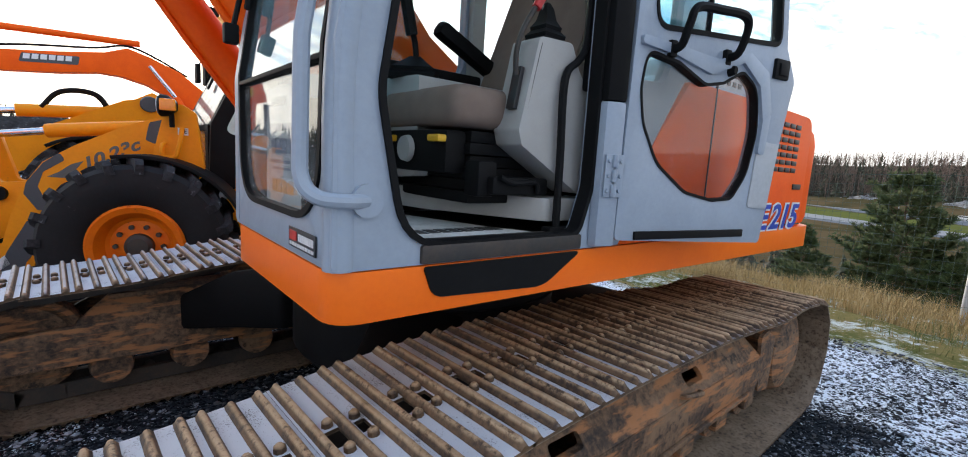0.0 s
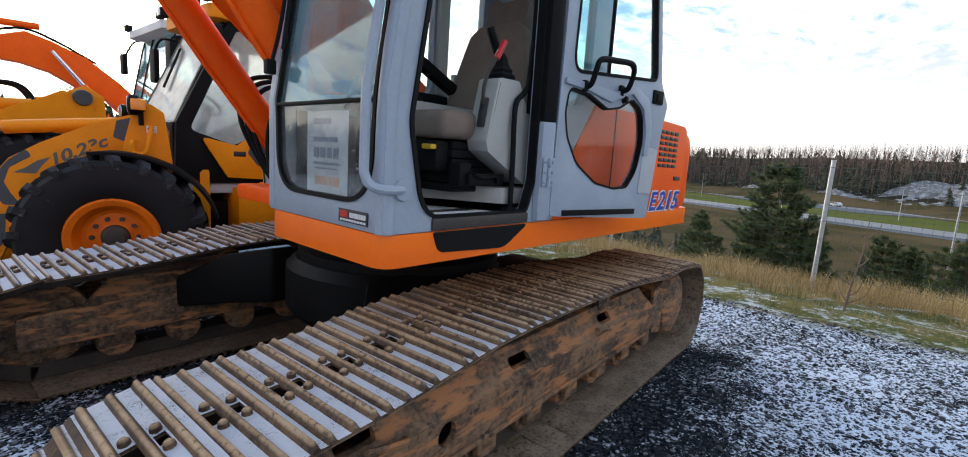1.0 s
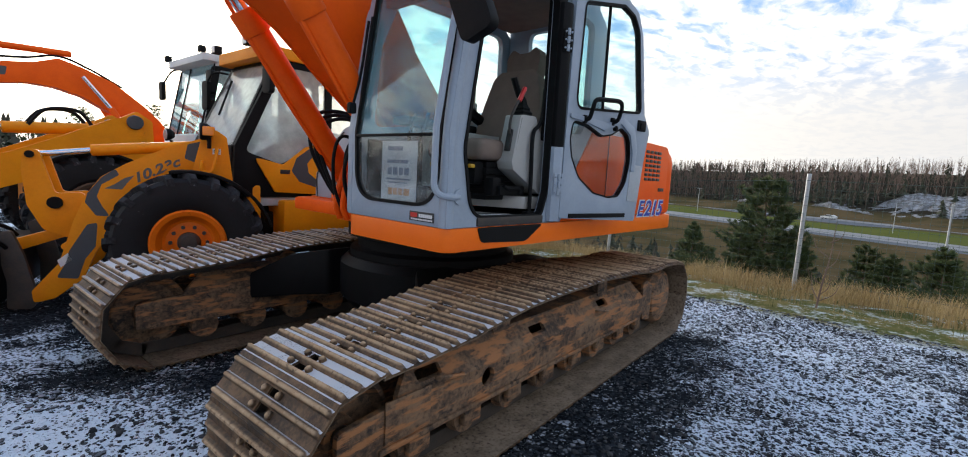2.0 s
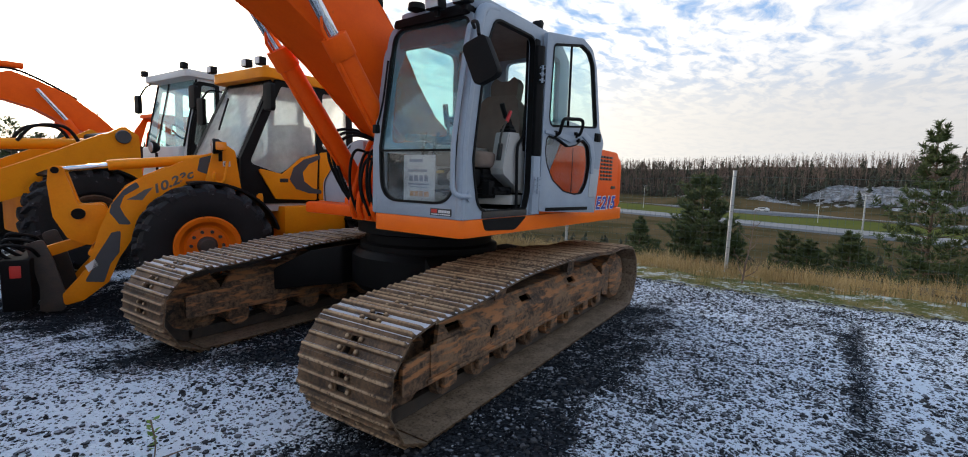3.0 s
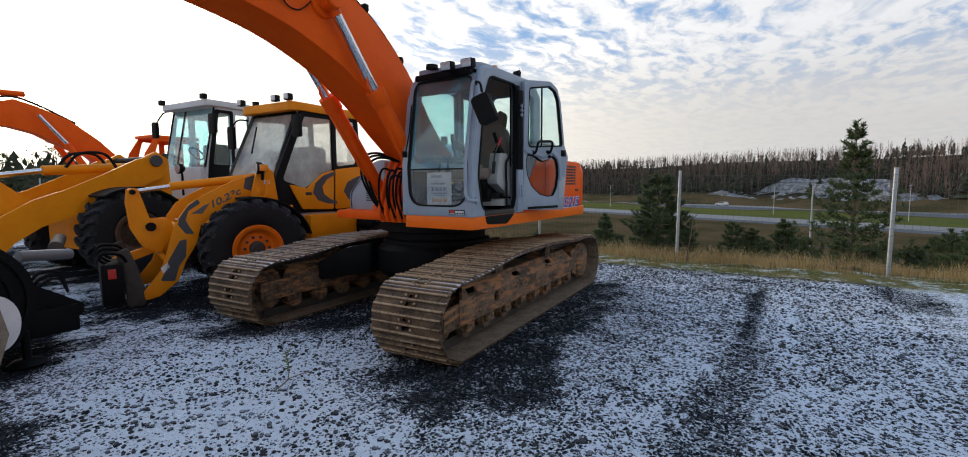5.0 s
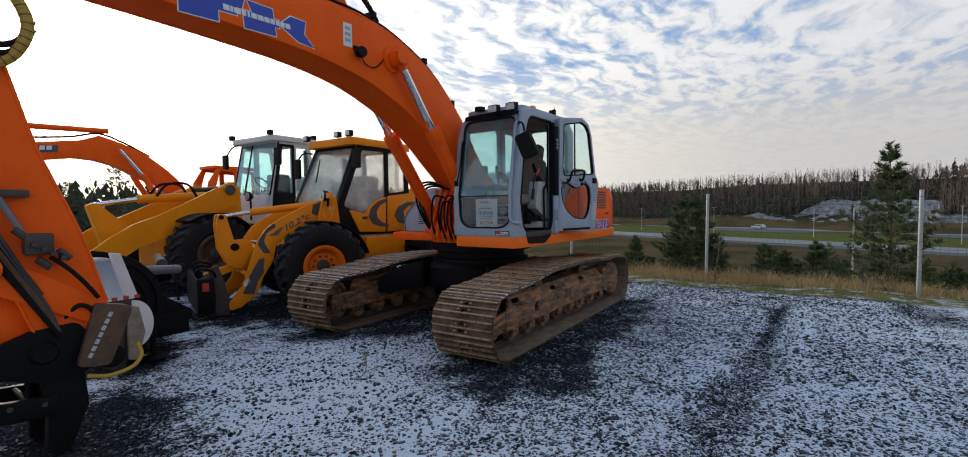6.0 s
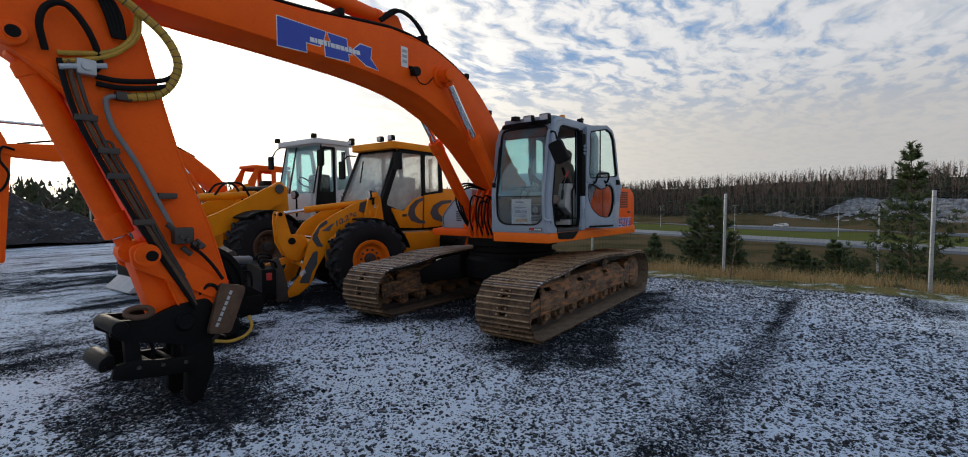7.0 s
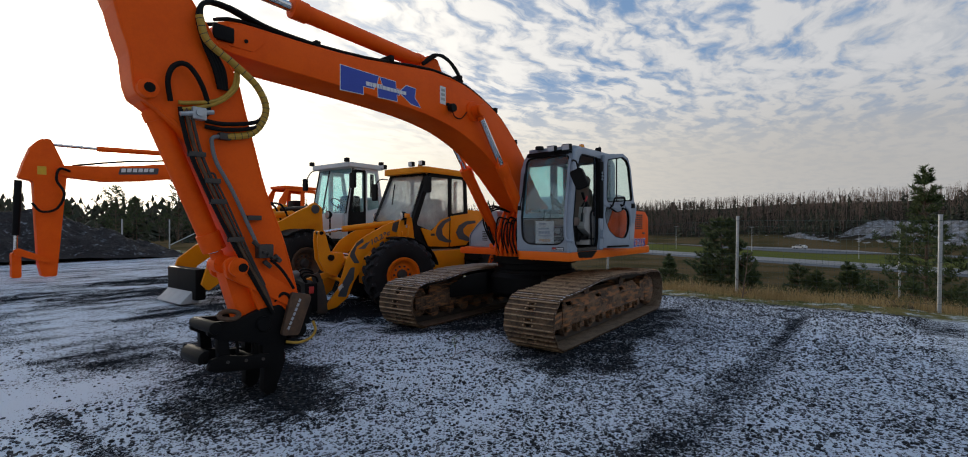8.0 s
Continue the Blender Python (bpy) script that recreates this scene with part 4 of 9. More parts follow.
ex_part("quarter_window", plate(inset(REAR_SIDE_WINDOW, -0.008), "y", SIDE + 0.025, 0.006), GLASS_CLEAR, cab)
ex_part("far_pillar", box(1.34, 1.42, CAB_Y1 - 0.10, CAB_Y1 - 0.052, 1.98, 2.80, 0.015), INNER_GREY, cab, "cream plastic pillar trim")
# grab rail on the corner
rail = tube([(FRONT - 0.015, 0.955, 2.70), (FRONT - 0.04, 0.95, 2.62), (FRONT - 0.055, 0.945, 2.2), (FRONT - 0.06, 0.945, 1.62), (FRONT - 0.058, 0.94, 1.505), (FRONT - 0.03, 0.915, 1.462), (FRONT + 0.03, 0.885, 1.455), (FRONT + 0.085, 0.90, 1.455)], 0.019, 10, 5)
for v in rail.verts:
    v.co = lean(v.co)
lathe([(0.0, -0.01), (0.042, -0.01), (0.042, 0.012), (0.0, 0.012)], (FRONT + 0.085, SIDE - 0.004, 1.455), "y", 16, bm=rail)
ex_part("grab_rail", rail, CAB_GREY, cab, "painted steel grab rail")
# wiper
wip = tube([(FRONT - 0.02, 1.79, 1.98), (FRONT + 0.02, 1.765, 2.2), (FRONT + 0.06, 1.755, 2.52)], 0.009, 6, 4)
box(FRONT - 0.05, FRONT + 0.0, 1.775, 1.815, 1.93, 2.0, 0.01, bm=wip)
tube([(FRONT + 0.02, 1.75, 2.05), (FRONT + 0.055, 1.75, 2.3), (FRONT + 0.085, 1.745, 2.55)], 0.012, 6, 3, bm=wip)
ex_part("wiper", wip, RUBBER, cab)
sill = box(0.555, 1.215, SIDE - 0.012, SIDE + 0.10, DECK1 + 0.002, 1.335, 0.008)
ex_part("door_sill", sill, DARK_STEEL, cab, "worn ribbed door sill")

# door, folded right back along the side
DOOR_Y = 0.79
# it hangs from the post behind the opening, a little off the side, squeezed to fit the camera's view
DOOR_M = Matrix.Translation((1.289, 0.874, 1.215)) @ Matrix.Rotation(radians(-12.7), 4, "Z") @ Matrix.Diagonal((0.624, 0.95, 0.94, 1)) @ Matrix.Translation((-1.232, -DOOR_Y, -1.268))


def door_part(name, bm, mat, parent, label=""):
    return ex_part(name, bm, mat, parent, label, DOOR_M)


DOOR_OUT = rounded([(1.24, 1.30), (2.57, 1.268), (2.66, 1.75), (2.73, 1.99), (2.60, 2.12), (2.44, 2.70), (2.32, 2.86), (2.08, 2.93), (1.28, 2.875)], [0.03, 0.03, 0.06, 0.05, 0.05, 0.15, 0.12, 0.16, 0.04], 6)
DOOR_UP = rounded([(1.38, 2.07), (2.52, 2.125), (2.36, 2.72), (2.25, 2.82), (2.06, 2.865), (1.42, 2.79)], [0.10, 0.05, 0.15, 0.08, 0.12, 0.06], 6)
DOOR_LOW = rounded([(1.35, 1.985), (1.60, 1.965), (1.84, 1.905), (2.00, 1.925), (2.17, 1.985), (2.33, 1.93), (2.385, 1.76), (2.33, 1.57), (2.21, 1.465), (2.02, 1.455), (1.76, 1.485), (1.50, 1.59), (1.365, 1.73), (1.325, 1.85)], [0.07, 0.15, 0.16, 0.12, 0.10, 0.13, 0.2, 0.16, 0.10, 0.2, 0.25, 0.22, 0.15, 0.12], 7)
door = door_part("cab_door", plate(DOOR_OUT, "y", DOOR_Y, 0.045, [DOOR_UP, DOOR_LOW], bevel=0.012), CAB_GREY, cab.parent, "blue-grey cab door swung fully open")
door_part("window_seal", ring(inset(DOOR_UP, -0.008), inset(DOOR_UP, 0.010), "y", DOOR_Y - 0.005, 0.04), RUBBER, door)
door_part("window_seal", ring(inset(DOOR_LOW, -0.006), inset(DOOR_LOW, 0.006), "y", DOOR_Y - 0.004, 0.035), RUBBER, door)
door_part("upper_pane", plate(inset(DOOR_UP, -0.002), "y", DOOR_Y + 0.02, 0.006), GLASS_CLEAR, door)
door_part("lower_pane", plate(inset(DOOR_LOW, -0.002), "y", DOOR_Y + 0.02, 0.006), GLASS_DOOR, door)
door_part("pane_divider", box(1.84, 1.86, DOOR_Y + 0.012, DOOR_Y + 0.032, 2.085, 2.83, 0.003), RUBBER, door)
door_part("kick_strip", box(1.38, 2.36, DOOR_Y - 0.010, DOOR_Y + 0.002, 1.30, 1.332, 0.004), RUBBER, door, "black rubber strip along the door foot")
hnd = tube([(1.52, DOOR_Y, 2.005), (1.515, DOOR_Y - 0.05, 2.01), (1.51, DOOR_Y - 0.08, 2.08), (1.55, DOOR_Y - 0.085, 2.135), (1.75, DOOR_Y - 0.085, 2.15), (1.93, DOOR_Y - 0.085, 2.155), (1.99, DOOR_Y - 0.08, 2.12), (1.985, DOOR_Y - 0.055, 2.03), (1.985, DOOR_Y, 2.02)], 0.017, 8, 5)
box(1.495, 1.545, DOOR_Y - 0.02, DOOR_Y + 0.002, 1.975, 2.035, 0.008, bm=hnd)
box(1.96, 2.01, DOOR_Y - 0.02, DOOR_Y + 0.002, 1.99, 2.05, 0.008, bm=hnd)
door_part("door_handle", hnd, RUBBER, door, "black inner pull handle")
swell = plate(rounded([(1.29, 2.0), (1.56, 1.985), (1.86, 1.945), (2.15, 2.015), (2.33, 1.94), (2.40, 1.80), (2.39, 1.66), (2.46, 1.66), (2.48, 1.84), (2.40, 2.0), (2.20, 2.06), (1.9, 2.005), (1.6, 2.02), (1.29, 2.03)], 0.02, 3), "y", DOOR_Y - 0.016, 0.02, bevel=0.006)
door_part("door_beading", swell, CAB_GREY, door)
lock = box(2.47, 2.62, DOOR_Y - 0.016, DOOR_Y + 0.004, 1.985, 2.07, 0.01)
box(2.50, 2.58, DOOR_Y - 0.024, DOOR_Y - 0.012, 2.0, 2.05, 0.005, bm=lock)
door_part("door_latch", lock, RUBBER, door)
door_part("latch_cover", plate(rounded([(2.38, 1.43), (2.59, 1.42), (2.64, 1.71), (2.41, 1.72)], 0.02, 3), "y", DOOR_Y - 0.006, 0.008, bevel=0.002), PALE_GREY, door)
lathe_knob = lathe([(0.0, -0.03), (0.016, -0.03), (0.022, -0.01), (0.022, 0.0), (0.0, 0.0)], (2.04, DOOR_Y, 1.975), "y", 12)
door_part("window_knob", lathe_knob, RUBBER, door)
def hinge_leaf(z, u0, u1):
    """Flat leaf on the turned-back edge, u along it from the post outwards."""
    a, b = Vector((1.262, 0.860, 0)), Vector((1.335, 0.833, 0))
    d = (b - a).normalized()
    n = Vector((d.y, -d.x, 0))
    m = Matrix(((d.x, n.x, 0, a.x), (d.y, n.y, 0, a.y), (0, 0, 1, z), (0, 0, 0, 1)))
    return m, box(u0, u1, 0.001, 0.008, -0.075, 0.075, 0.004, m=m)


for z in (1.545, 2.50):
    m, leaf = hinge_leaf(z, 0.004, 0.036)
    hinge = ex_part("door_hinge", leaf, CAB_GREY if z < 2 else BLACK, door)
    m, leaf = hinge_leaf(z, 0.044, 0.078)
    leaf_b = ex_part("hinge_leaf", leaf, CAB_GREY if z < 2 else BLACK, hinge)
    for c in (-0.052, 0.0, 0.052):
        ex_part("hinge_knuckle", rod(m @ Vector((0.040, 0.010, c - 0.022)), m @ Vector((0.040, 0.010, c + 0.022)), 0.011, seg=10, bevel=0.003), CAB_GREY, hinge)
        for u in (0.017, 0.064):
            ex_part("hinge_bolt", rod(m @ Vector((u, 0.006, c)), m @ Vector((u, 0.015, c)), 0.008, 0.006, 6), CAB_GREY, hinge)
# door post behind the opening
dp = box(1.262, 1.34, SIDE - 0.012, SIDE + 0.09, 1.84, 2.80, 0.012)
ex_part("door_post", dp, BLACK, cab)
def return_panel(z0, z1, mat, label=""):
    """The door's edge turned back to the hinge post."""
    b = plate([(1.255, SIDE - 0.002), (1.262, 0.866), (1.30, 0.842), (1.335, 0.840), (1.36, SIDE - 0.002)], "z", z0, z1 - z0, bevel=0.008)
    ex_part("door_return", b, mat, door, label)


return_panel(1.292, 1.80, CAB_GREY)
return_panel(1.803, 2.74, BLACK, "black door edge")

# ---- body behind the cab ----
body = plate(rounded([(1.455, DECK1), (3.40, DECK1), (3.40, 1.955), (2.8, 1.965), (1.87, 1.96), (1.632, 1.68)], [0.005, 0.03, 0.10, 0.03, 0.05, 0.15], 5), "y", SIDE + 0.004, 0.10, [], bevel=0.012)
box(CAB_X1 + 0.02, 3.52, SIDE + 0.10, 3.58, DECK1, 1.93, 0.05, bm=body)
side_body = ex_part("side_cover", body, ORANGE, label="orange engine side cover with slatted vent")


def counterweight():
    """Cast block with a full rounded top edge."""
    line = rounded([(3.22, SIDE + 0.012), (3.60, SIDE + 0.012), (3.98, 1.30), (4.14, 2.26), (3.98, 3.22), (3.60, 3.60), (3.22, 3.60)], [0.16, 0.26, 0.4, 0.5, 0.4, 0.26, 0.16], 7)
    b = bmesh.new()
    rows = []
    for z, d in ((1.27, 0.05), (1.30, 0.012), (1.34, 0.0), (1.80, 0.0), (1.87, 0.014), (1.92, 0.045), (1.95, 0.085), (1.962, 0.13)):
        rows.append([b.verts.new((x, y, z)) for x, y in (inset(line, d) if d else line)])
    for p, q in zip(rows, rows[1:]):
        for n in range(len(p)):
            b.faces.new((p[n], p[(n + 1) % len(p)], q[(n + 1) % len(p)], q[n]))
    b.faces.new(rows[0])
    b.faces.new(rows[-1])
    bmesh.ops.recalc_face_normals(b, faces=b.faces)
    ex_part("counterweight", b, ORANGE, label="rounded orange counterweight")


counterweight()
for r in range(7):
    for c in range(4):
        x, z = 2.85 + c * 0.093, 1.615 + r * 0.0425
        ex_part("vent_slot", box(x, x + 0.075, SIDE - 0.002, SIDE + 0.02, z, z + 0.027, 0.004), DECAL_BLACK, side_body)
lettering("E", 0.20, EX_M @ UPPER @ pose(2.745, SIDE - 0.002, 1.285, 90, 0, 0), DECAL_WHITE, side_body, "model_lettering", 0.25, 0.014, 0.001, 0.16)
lettering("215", 0.20, EX_M @ UPPER @ pose(2.895, SIDE - 0.002, 1.285, 90, 0, 0), DECAL_WHITE, side_body, "model_lettering", 0.25, 0.014, 0.001, 0.46)
lettering("E", 0.20, EX_M @ UPPER @ pose(2.745, SIDE - 0.005, 1.285, 90, 0, 0), LOGO_BLUE, side_body, "model_lettering", 0.25, 0.004, 0.001, 0.155)
lettering("215", 0.20, EX_M @ UPPER @ pose(2.895, SIDE - 0.005, 1.285, 90, 0, 0), LOGO_BLUE, side_body, "model_lettering", 0.25, 0.004, 0.001, 0.455)
ex_part("panel_line", box(2.10, 2.106, SIDE - 0.001, SIDE + 0.01, 1.29, 1.98, 0.0), DECAL_BLACK, side_body)
ex_part("panel_line", box(2.52, 3.40, SIDE - 0.001, SIDE + 0.01, 1.295, 1.302, 0.0), DECAL_BLACK, side_body)
ex_part("side_badge", box(3.20, 3.33, SIDE - 0.003, SIDE + 0.01, 1.515, 1.548, 0.002), DECAL_BLACK, side_body)
hood = plate(rounded([(CAB_X1 + 0.05, 1.96), (3.46, 1.96), (3.40, 2.12), (2.4, 2.12)], 0.04, 4), "y", 1.3, 1.9, bevel=0.03)
hood = ex_part("engine_hood", hood, CAB_GREY, label="blue-grey engine hood")
ex_part("hood_cover", plate(rounded([(2.55, 2.08), (3.44, 2.08), (3.40, 2.28), (2.8, 2.31), (2.65, 2.26)], 0.05, 4), "y", 1.34, 1.7, bevel=0.03), PALE_GREY, hood, "pale grey slotted hood cover")
for n in range(8):
    for z in (2.16, 2.215):
        ex_part("hood_slot", box(2.72 + n * 0.08, 2.77 + n * 0.08, 1.335, 1.345, z, z + 0.032, 0.004), DECAL_BLACK, hood)
# tool and fuel boxes on the far side of the boom
tank = plate(rounded([(2.78, DECK1), (3.47, DECK1), (3.47, 1.50), (3.26, 1.72), (2.98, 1.94), (2.78, 1.97)], [0.02, 0.02, 0.12, 0.3, 0.25, 0.05], 7), "x", 0.98, 1.1, bevel=0.04)
tank = ex_part("front_locker", tank, CAB_GREY, label="rounded blue-grey locker beside the boom")
for n in range(6):
    lv = box(0.974, 0.985, 3.02, 3.14, 1.40 + n * 0.032, 1.417 + n * 0.032, 0.003)
    ex_part("vent_slot", lv, DECAL_BLACK, tank)
ex_part("locker_edge", tube([(0.975, 3.43, DECK1), (0.972, 3.43, 1.50), (0.972, 3.22, 1.72), (0.974, 2.98, 1.90)], 0.006, 6, 4), DECAL_BLACK, tank)
ex_part("locker_step", box(0.80, 1.0, 2.66, 3.56, 1.15, 1.272, 0.03), ORANGE, label="orange step plate")
ex_part("centre_floor", box(0.74, 3.6, 1.88, 2.79, DECK1 - 0.002, 1.36, 0.02), ORANGE)
for y in (1.98, 2.58):
    ex_part("boom_bracket", plate(rounded([(0.70, 1.20), (1.75, 1.30), (1.62, 1.80), (1.35, 2.05), (1.12, 1.90), (0.86, 1.48)], [0.05, 0.05, 0.1, 0.12, 0.12, 0.1], 4), "y", y - 0.03, 0.06, bevel=0.008), ORANGE)
ex_part("exhaust", rod((2.9, 3.2, 2.1), (2.9, 3.2, 2.45), 0.06, bevel=0.01), DARK_STEEL)

# ---- boom, arm and attachment ----
RNG_HOSE = random.Random(9)
RUST = surface("rusty_brown_steel", (0.07, 0.04, 0.025), (0.14, 0.075, 0.04), rough=0.7, metal=0.2, scale=12, fine=80, amount=0.9, bump=0.3, depth=0.003)
PIPE_GREY = surface("grey_painted_pipe", (0.16, 0.165, 0.17), (0.10, 0.10, 0.105), rough=0.5, bump=0.05)
BY0, BY1 = 2.08, 2.60
boom_top = [(1.55, 1.98), (1.30, 2.14), (1.02, 2.45), (0.79, 2.76), (0.42, 3.12), (0.07, 3.37), (-0.35, 3.55), (-0.75, 3.655), (-1.34, 3.69), (-2.38, 3.565), (-3.17, 3.525), (-3.80, 3.52), (-4.00, 3.47)]
boom_low = [(-4.06, 3.36), (-4.0, 3.27), (-3.85, 3.238), (-3.27, 3.215), (-2.69, 3.198), (-2.0, 3.165), (-1.50, 3.125), (-1.07, 3.055), (-0.80, 2.985), (-0.56, 2.895), (-0.30, 2.78), (-0.06, 2.63), (0.20, 2.46), (0.52, 2.19), (0.85, 1.93), (1.15, 1.70), (1.40, 1.64), (1.58, 1.75)]
boom = boom_part("boom", plate(boom_top + boom_low, "y", BY0, BY1 - BY0, bevel=0.012), ORANGE, label="long cranked orange boom with blue emblem")
for a in (BY0 + 0.012, BY1 - 0.012):
    flange = tube([(x, a, z) for x, z in boom_top[2:]], 0.012, 6, 2)
    tube([(x, a, z) for x, z in boom_low[1:-1]], 0.012, 6, 2, bm=flange)
    boom_part("weld_seam", flange, ORANGE, boom)


def emblem(name, outline, mat, y, parent):
    return boom_part(name, plate(outline, "y", y, 0.003), mat, parent)


def logo_line(u, v):
    """Place on the boom's cheek: u along the emblem from 0 to 1, v up it from 0 to 1."""
    p = Vector((-2.745, 3.15)).lerp(Vector((-1.60, 3.185)), u)
    q = Vector((-2.745, 3.42)).lerp(Vector((-1.645, 3.42)), u)
    r = p.lerp(q, v)
    return (r.x, r.y)


LY = BY0 - 0.004
for shape in ([(0, 0), (0.26, 0.0), (0.26, 0.36), (0.40, 0.36), (0.40, 0.62), (0.44, 0.62), (0.47, 0.98), (0, 1.0)], [(0.45, 0.02), (0.70, 0.02), (0.70, 0.35), (0.74, 0.35), (0.74, 0.62), (0.70, 0.62), (0.70, 0.96), (0.49, 0.97), (0.52, 0.62), (0.45, 0.6)], [(0.74, 0.50), (0.90, 0.04), (1.04, -0.06), (0.965, 0.40), (1.0, 0.90), (0.86, 0.92)]):
    outline = [logo_line(*p) for p in shape]
    emblem("emblem_border", inset(outline, -0.012), DECAL_WHITE, LY + 0.002, boom)
    emblem("emblem", outline, LOGO_BLUE, LY, boom)
bar = bmesh.new()
for n, (u0, u1) in enumerate(((0.30, 0.345), (0.352, 0.372), (0.38, 0.43), (0.437, 0.47), (0.482, 0.50), (0.51, 0.555), (0.562, 0.61), (0.617, 0.66), (0.667, 0.705), (0.712, 0.745), (0.752, 0.79), (0.797, 0.84))):
    plate([logo_line(u0, 0.42), logo_line(u1, 0.42), logo_line(u1, 0.60), logo_line(u0, 0.60)], "y", LY - 0.003, 0.003, bm=bar)
boom_part("emblem_print", bar, DECAL_WHITE, boom)
boom_part("notice_plate", plate([(-1.20, 3.30), (-1.09, 3.30), (-1.09, 3.54), (-1.20, 3.54)], "y", BY0 - 0.004, 0.003), DECAL_WHITE, boom)
nb = bmesh.new()
for z in (3.35, 3.41, 3.47):
    box(-1.18, -1.11, BY0 - 0.007, BY0 - 0.003, z, z + 0.035, 0.0, bm=nb)
boom_part("notice_print", nb, INNER_GREY, boom)
lampb = lathe([(0.0, -0.09), (0.055, -0.09), (0.06, -0.05), (0.045, 0.0), (0.0, 0.0)], (-1.03, BY0 - 0.02, 3.26), "y", 16)
box(-1.08, -0.98, BY0 - 0.03, BY0, 3.29, 3.33, 0.01, bm=lampb)
boom_part("boom_lamp", lampb, RUBBER, boom, "black work lamp")
boom_part("lamp_cable", tube([(-1.0, BY0 - 0.03, 3.27), (-0.93, BY0 - 0.02, 3.17), (-0.80, BY0 - 0.02, 3.16), (-0.66, BY0 - 0.01, 3.28), (-0.55, BY0 - 0.01, 3.42)], 0.007, 6, 5), RUBBER, boom)


def cylinder(name, base, end, r, share, rod_r, eye, parent, axis=(0, 1, 0), mat=None):
    """Hydraulic cylinder: barrel from base along the share of the way, chrome rod to end, an eye at each end."""
    base, end = Vector(base), Vector(end)
    d = (end - base).normalized()
    head = base.lerp(end, share)
    b = rod(base + d * eye, head, r, seg=20, bevel=0.008)
    rod(head - d * 0.16, head + d * 0.012, r * 1.16, seg=20, bm=b, bevel=0.008)
    rod(base + d * (eye + 0.02), base + d * (eye + 0.10), r * 1.10, seg=20, bm=b)
    ax = Vector(axis)
    rod(base - ax * r * 0.9, base + ax * r * 0.9, eye * 1.25, seg=18, bm=b)
    barrel = boom_part(name, b, mat or ORANGE, parent)
    boom_part("piston_rod", rod(head, end - d * eye * 0.6, rod_r, seg=16), CHROME, barrel, "polished chrome piston rod")
    e = rod(end - ax * rod_r * 1.15, end + ax * rod_r * 1.15, eye * 1.2, seg=18)
    rod(end - d * eye * 1.8, end, rod_r * 1.15, seg=14, bm=e)
    boom_part("rod_eye", e, mat or ORANGE, barrel)
    return barrel


for y in (BY0 - 0.10, BY1 + 0.14):
    c = cylinder("boom_cylinder", (0.95, y, 1.36), (-0.52, y, 3.31), 0.088, 0.62, 0.048, 0.075, EX)
    # thin line pipe beside the barrel
    p0, p1 = Vector((0.86, y - 0.02, 1.50)), Vector((0.02, y - 0.02, 2.66))
    boom_part("cylinder_pipe", tube([p0 + Vector((0.0, 0, 0.02)), p0 + Vector((-0.10, 0, -0.04)), p1 + Vector((-0.10, 0, -0.06)), p1], 0.014, 6, 2), ORANGE, c)
pin = rod((-0.52, BY0 - 0.17, 3.31), (-0.52, BY1 + 0.21, 3.31), 0.045)
for y in (BY0 - 0.185, BY1 + 0.20):
    lathe([(0.0, -0.012), (0.075, -0.012), (0.085, 0.0), (0.085, 0.02), (0.0, 0.02)], (-0.52, y, 3.31), "y", 18, bm=pin)
lathe([(0.0, -0.03), (0.14, -0.03), (0.15, 0.0), (0.15, 0.01), (0.0, 0.01)], (-0.52, BY0 - 0.002, 3.31), "y", 24, bm=pin)
boom_part("cylinder_pin", pin, ORANGE, boom)

# arm cylinder along the boom's back
cylinder("arm_cylinder", (-1.22, 2.34, 3.87), (-4.96, 2.34, 4.06), 0.095, 0.52, 0.052, 0.08, EX)
boom_part("cylinder_lug", plate(rounded([(-1.50, 3.64), (-0.95, 3.64), (-1.12, 3.94), (-1.32, 3.94)], 0.06, 4), "y", 2.21, 0.26, bevel=0.01), ORANGE, boom)

# pipes and hoses on the boom's back
for n, y in enumerate((2.13, 2.19, 2.40, 2.46)):
    pipe = tube([(x + 0.0, y, z + 0.045 + 0.012 * n) for x, z in boom_top[2:]], 0.017, 7, 3)
    boom_part("boom_pipe", pipe, BLACK, boom)
for x, z in ((0.60, 2.98), (0.07, 3.41), (-0.75, 3.72), (-2.0, 3.66), (-3.0, 3.54)):
    boom_part("pipe_clamp", box(x - 0.03, x + 0.03, 2.10, 2.49, z, z + 0.075, 0.01), BLACK, boom)
loop1 = tube([(-1.45, 2.16, 3.79), (-1.25, 2.12, 3.95), (-0.98, 2.12, 3.93), (-0.72, 2.15, 3.76)], 0.020, 7, 6)
tube([(-1.40, 2.20, 3.80), (-1.1, 2.18, 4.0), (-0.82, 2.18, 3.92), (-0.62, 2.2, 3.74)], 0.020, 7, 6, bm=loop1)
boom_part("boom_hose", loop1, RUBBER, boom, "black hydraulic hoses looping over the boom")

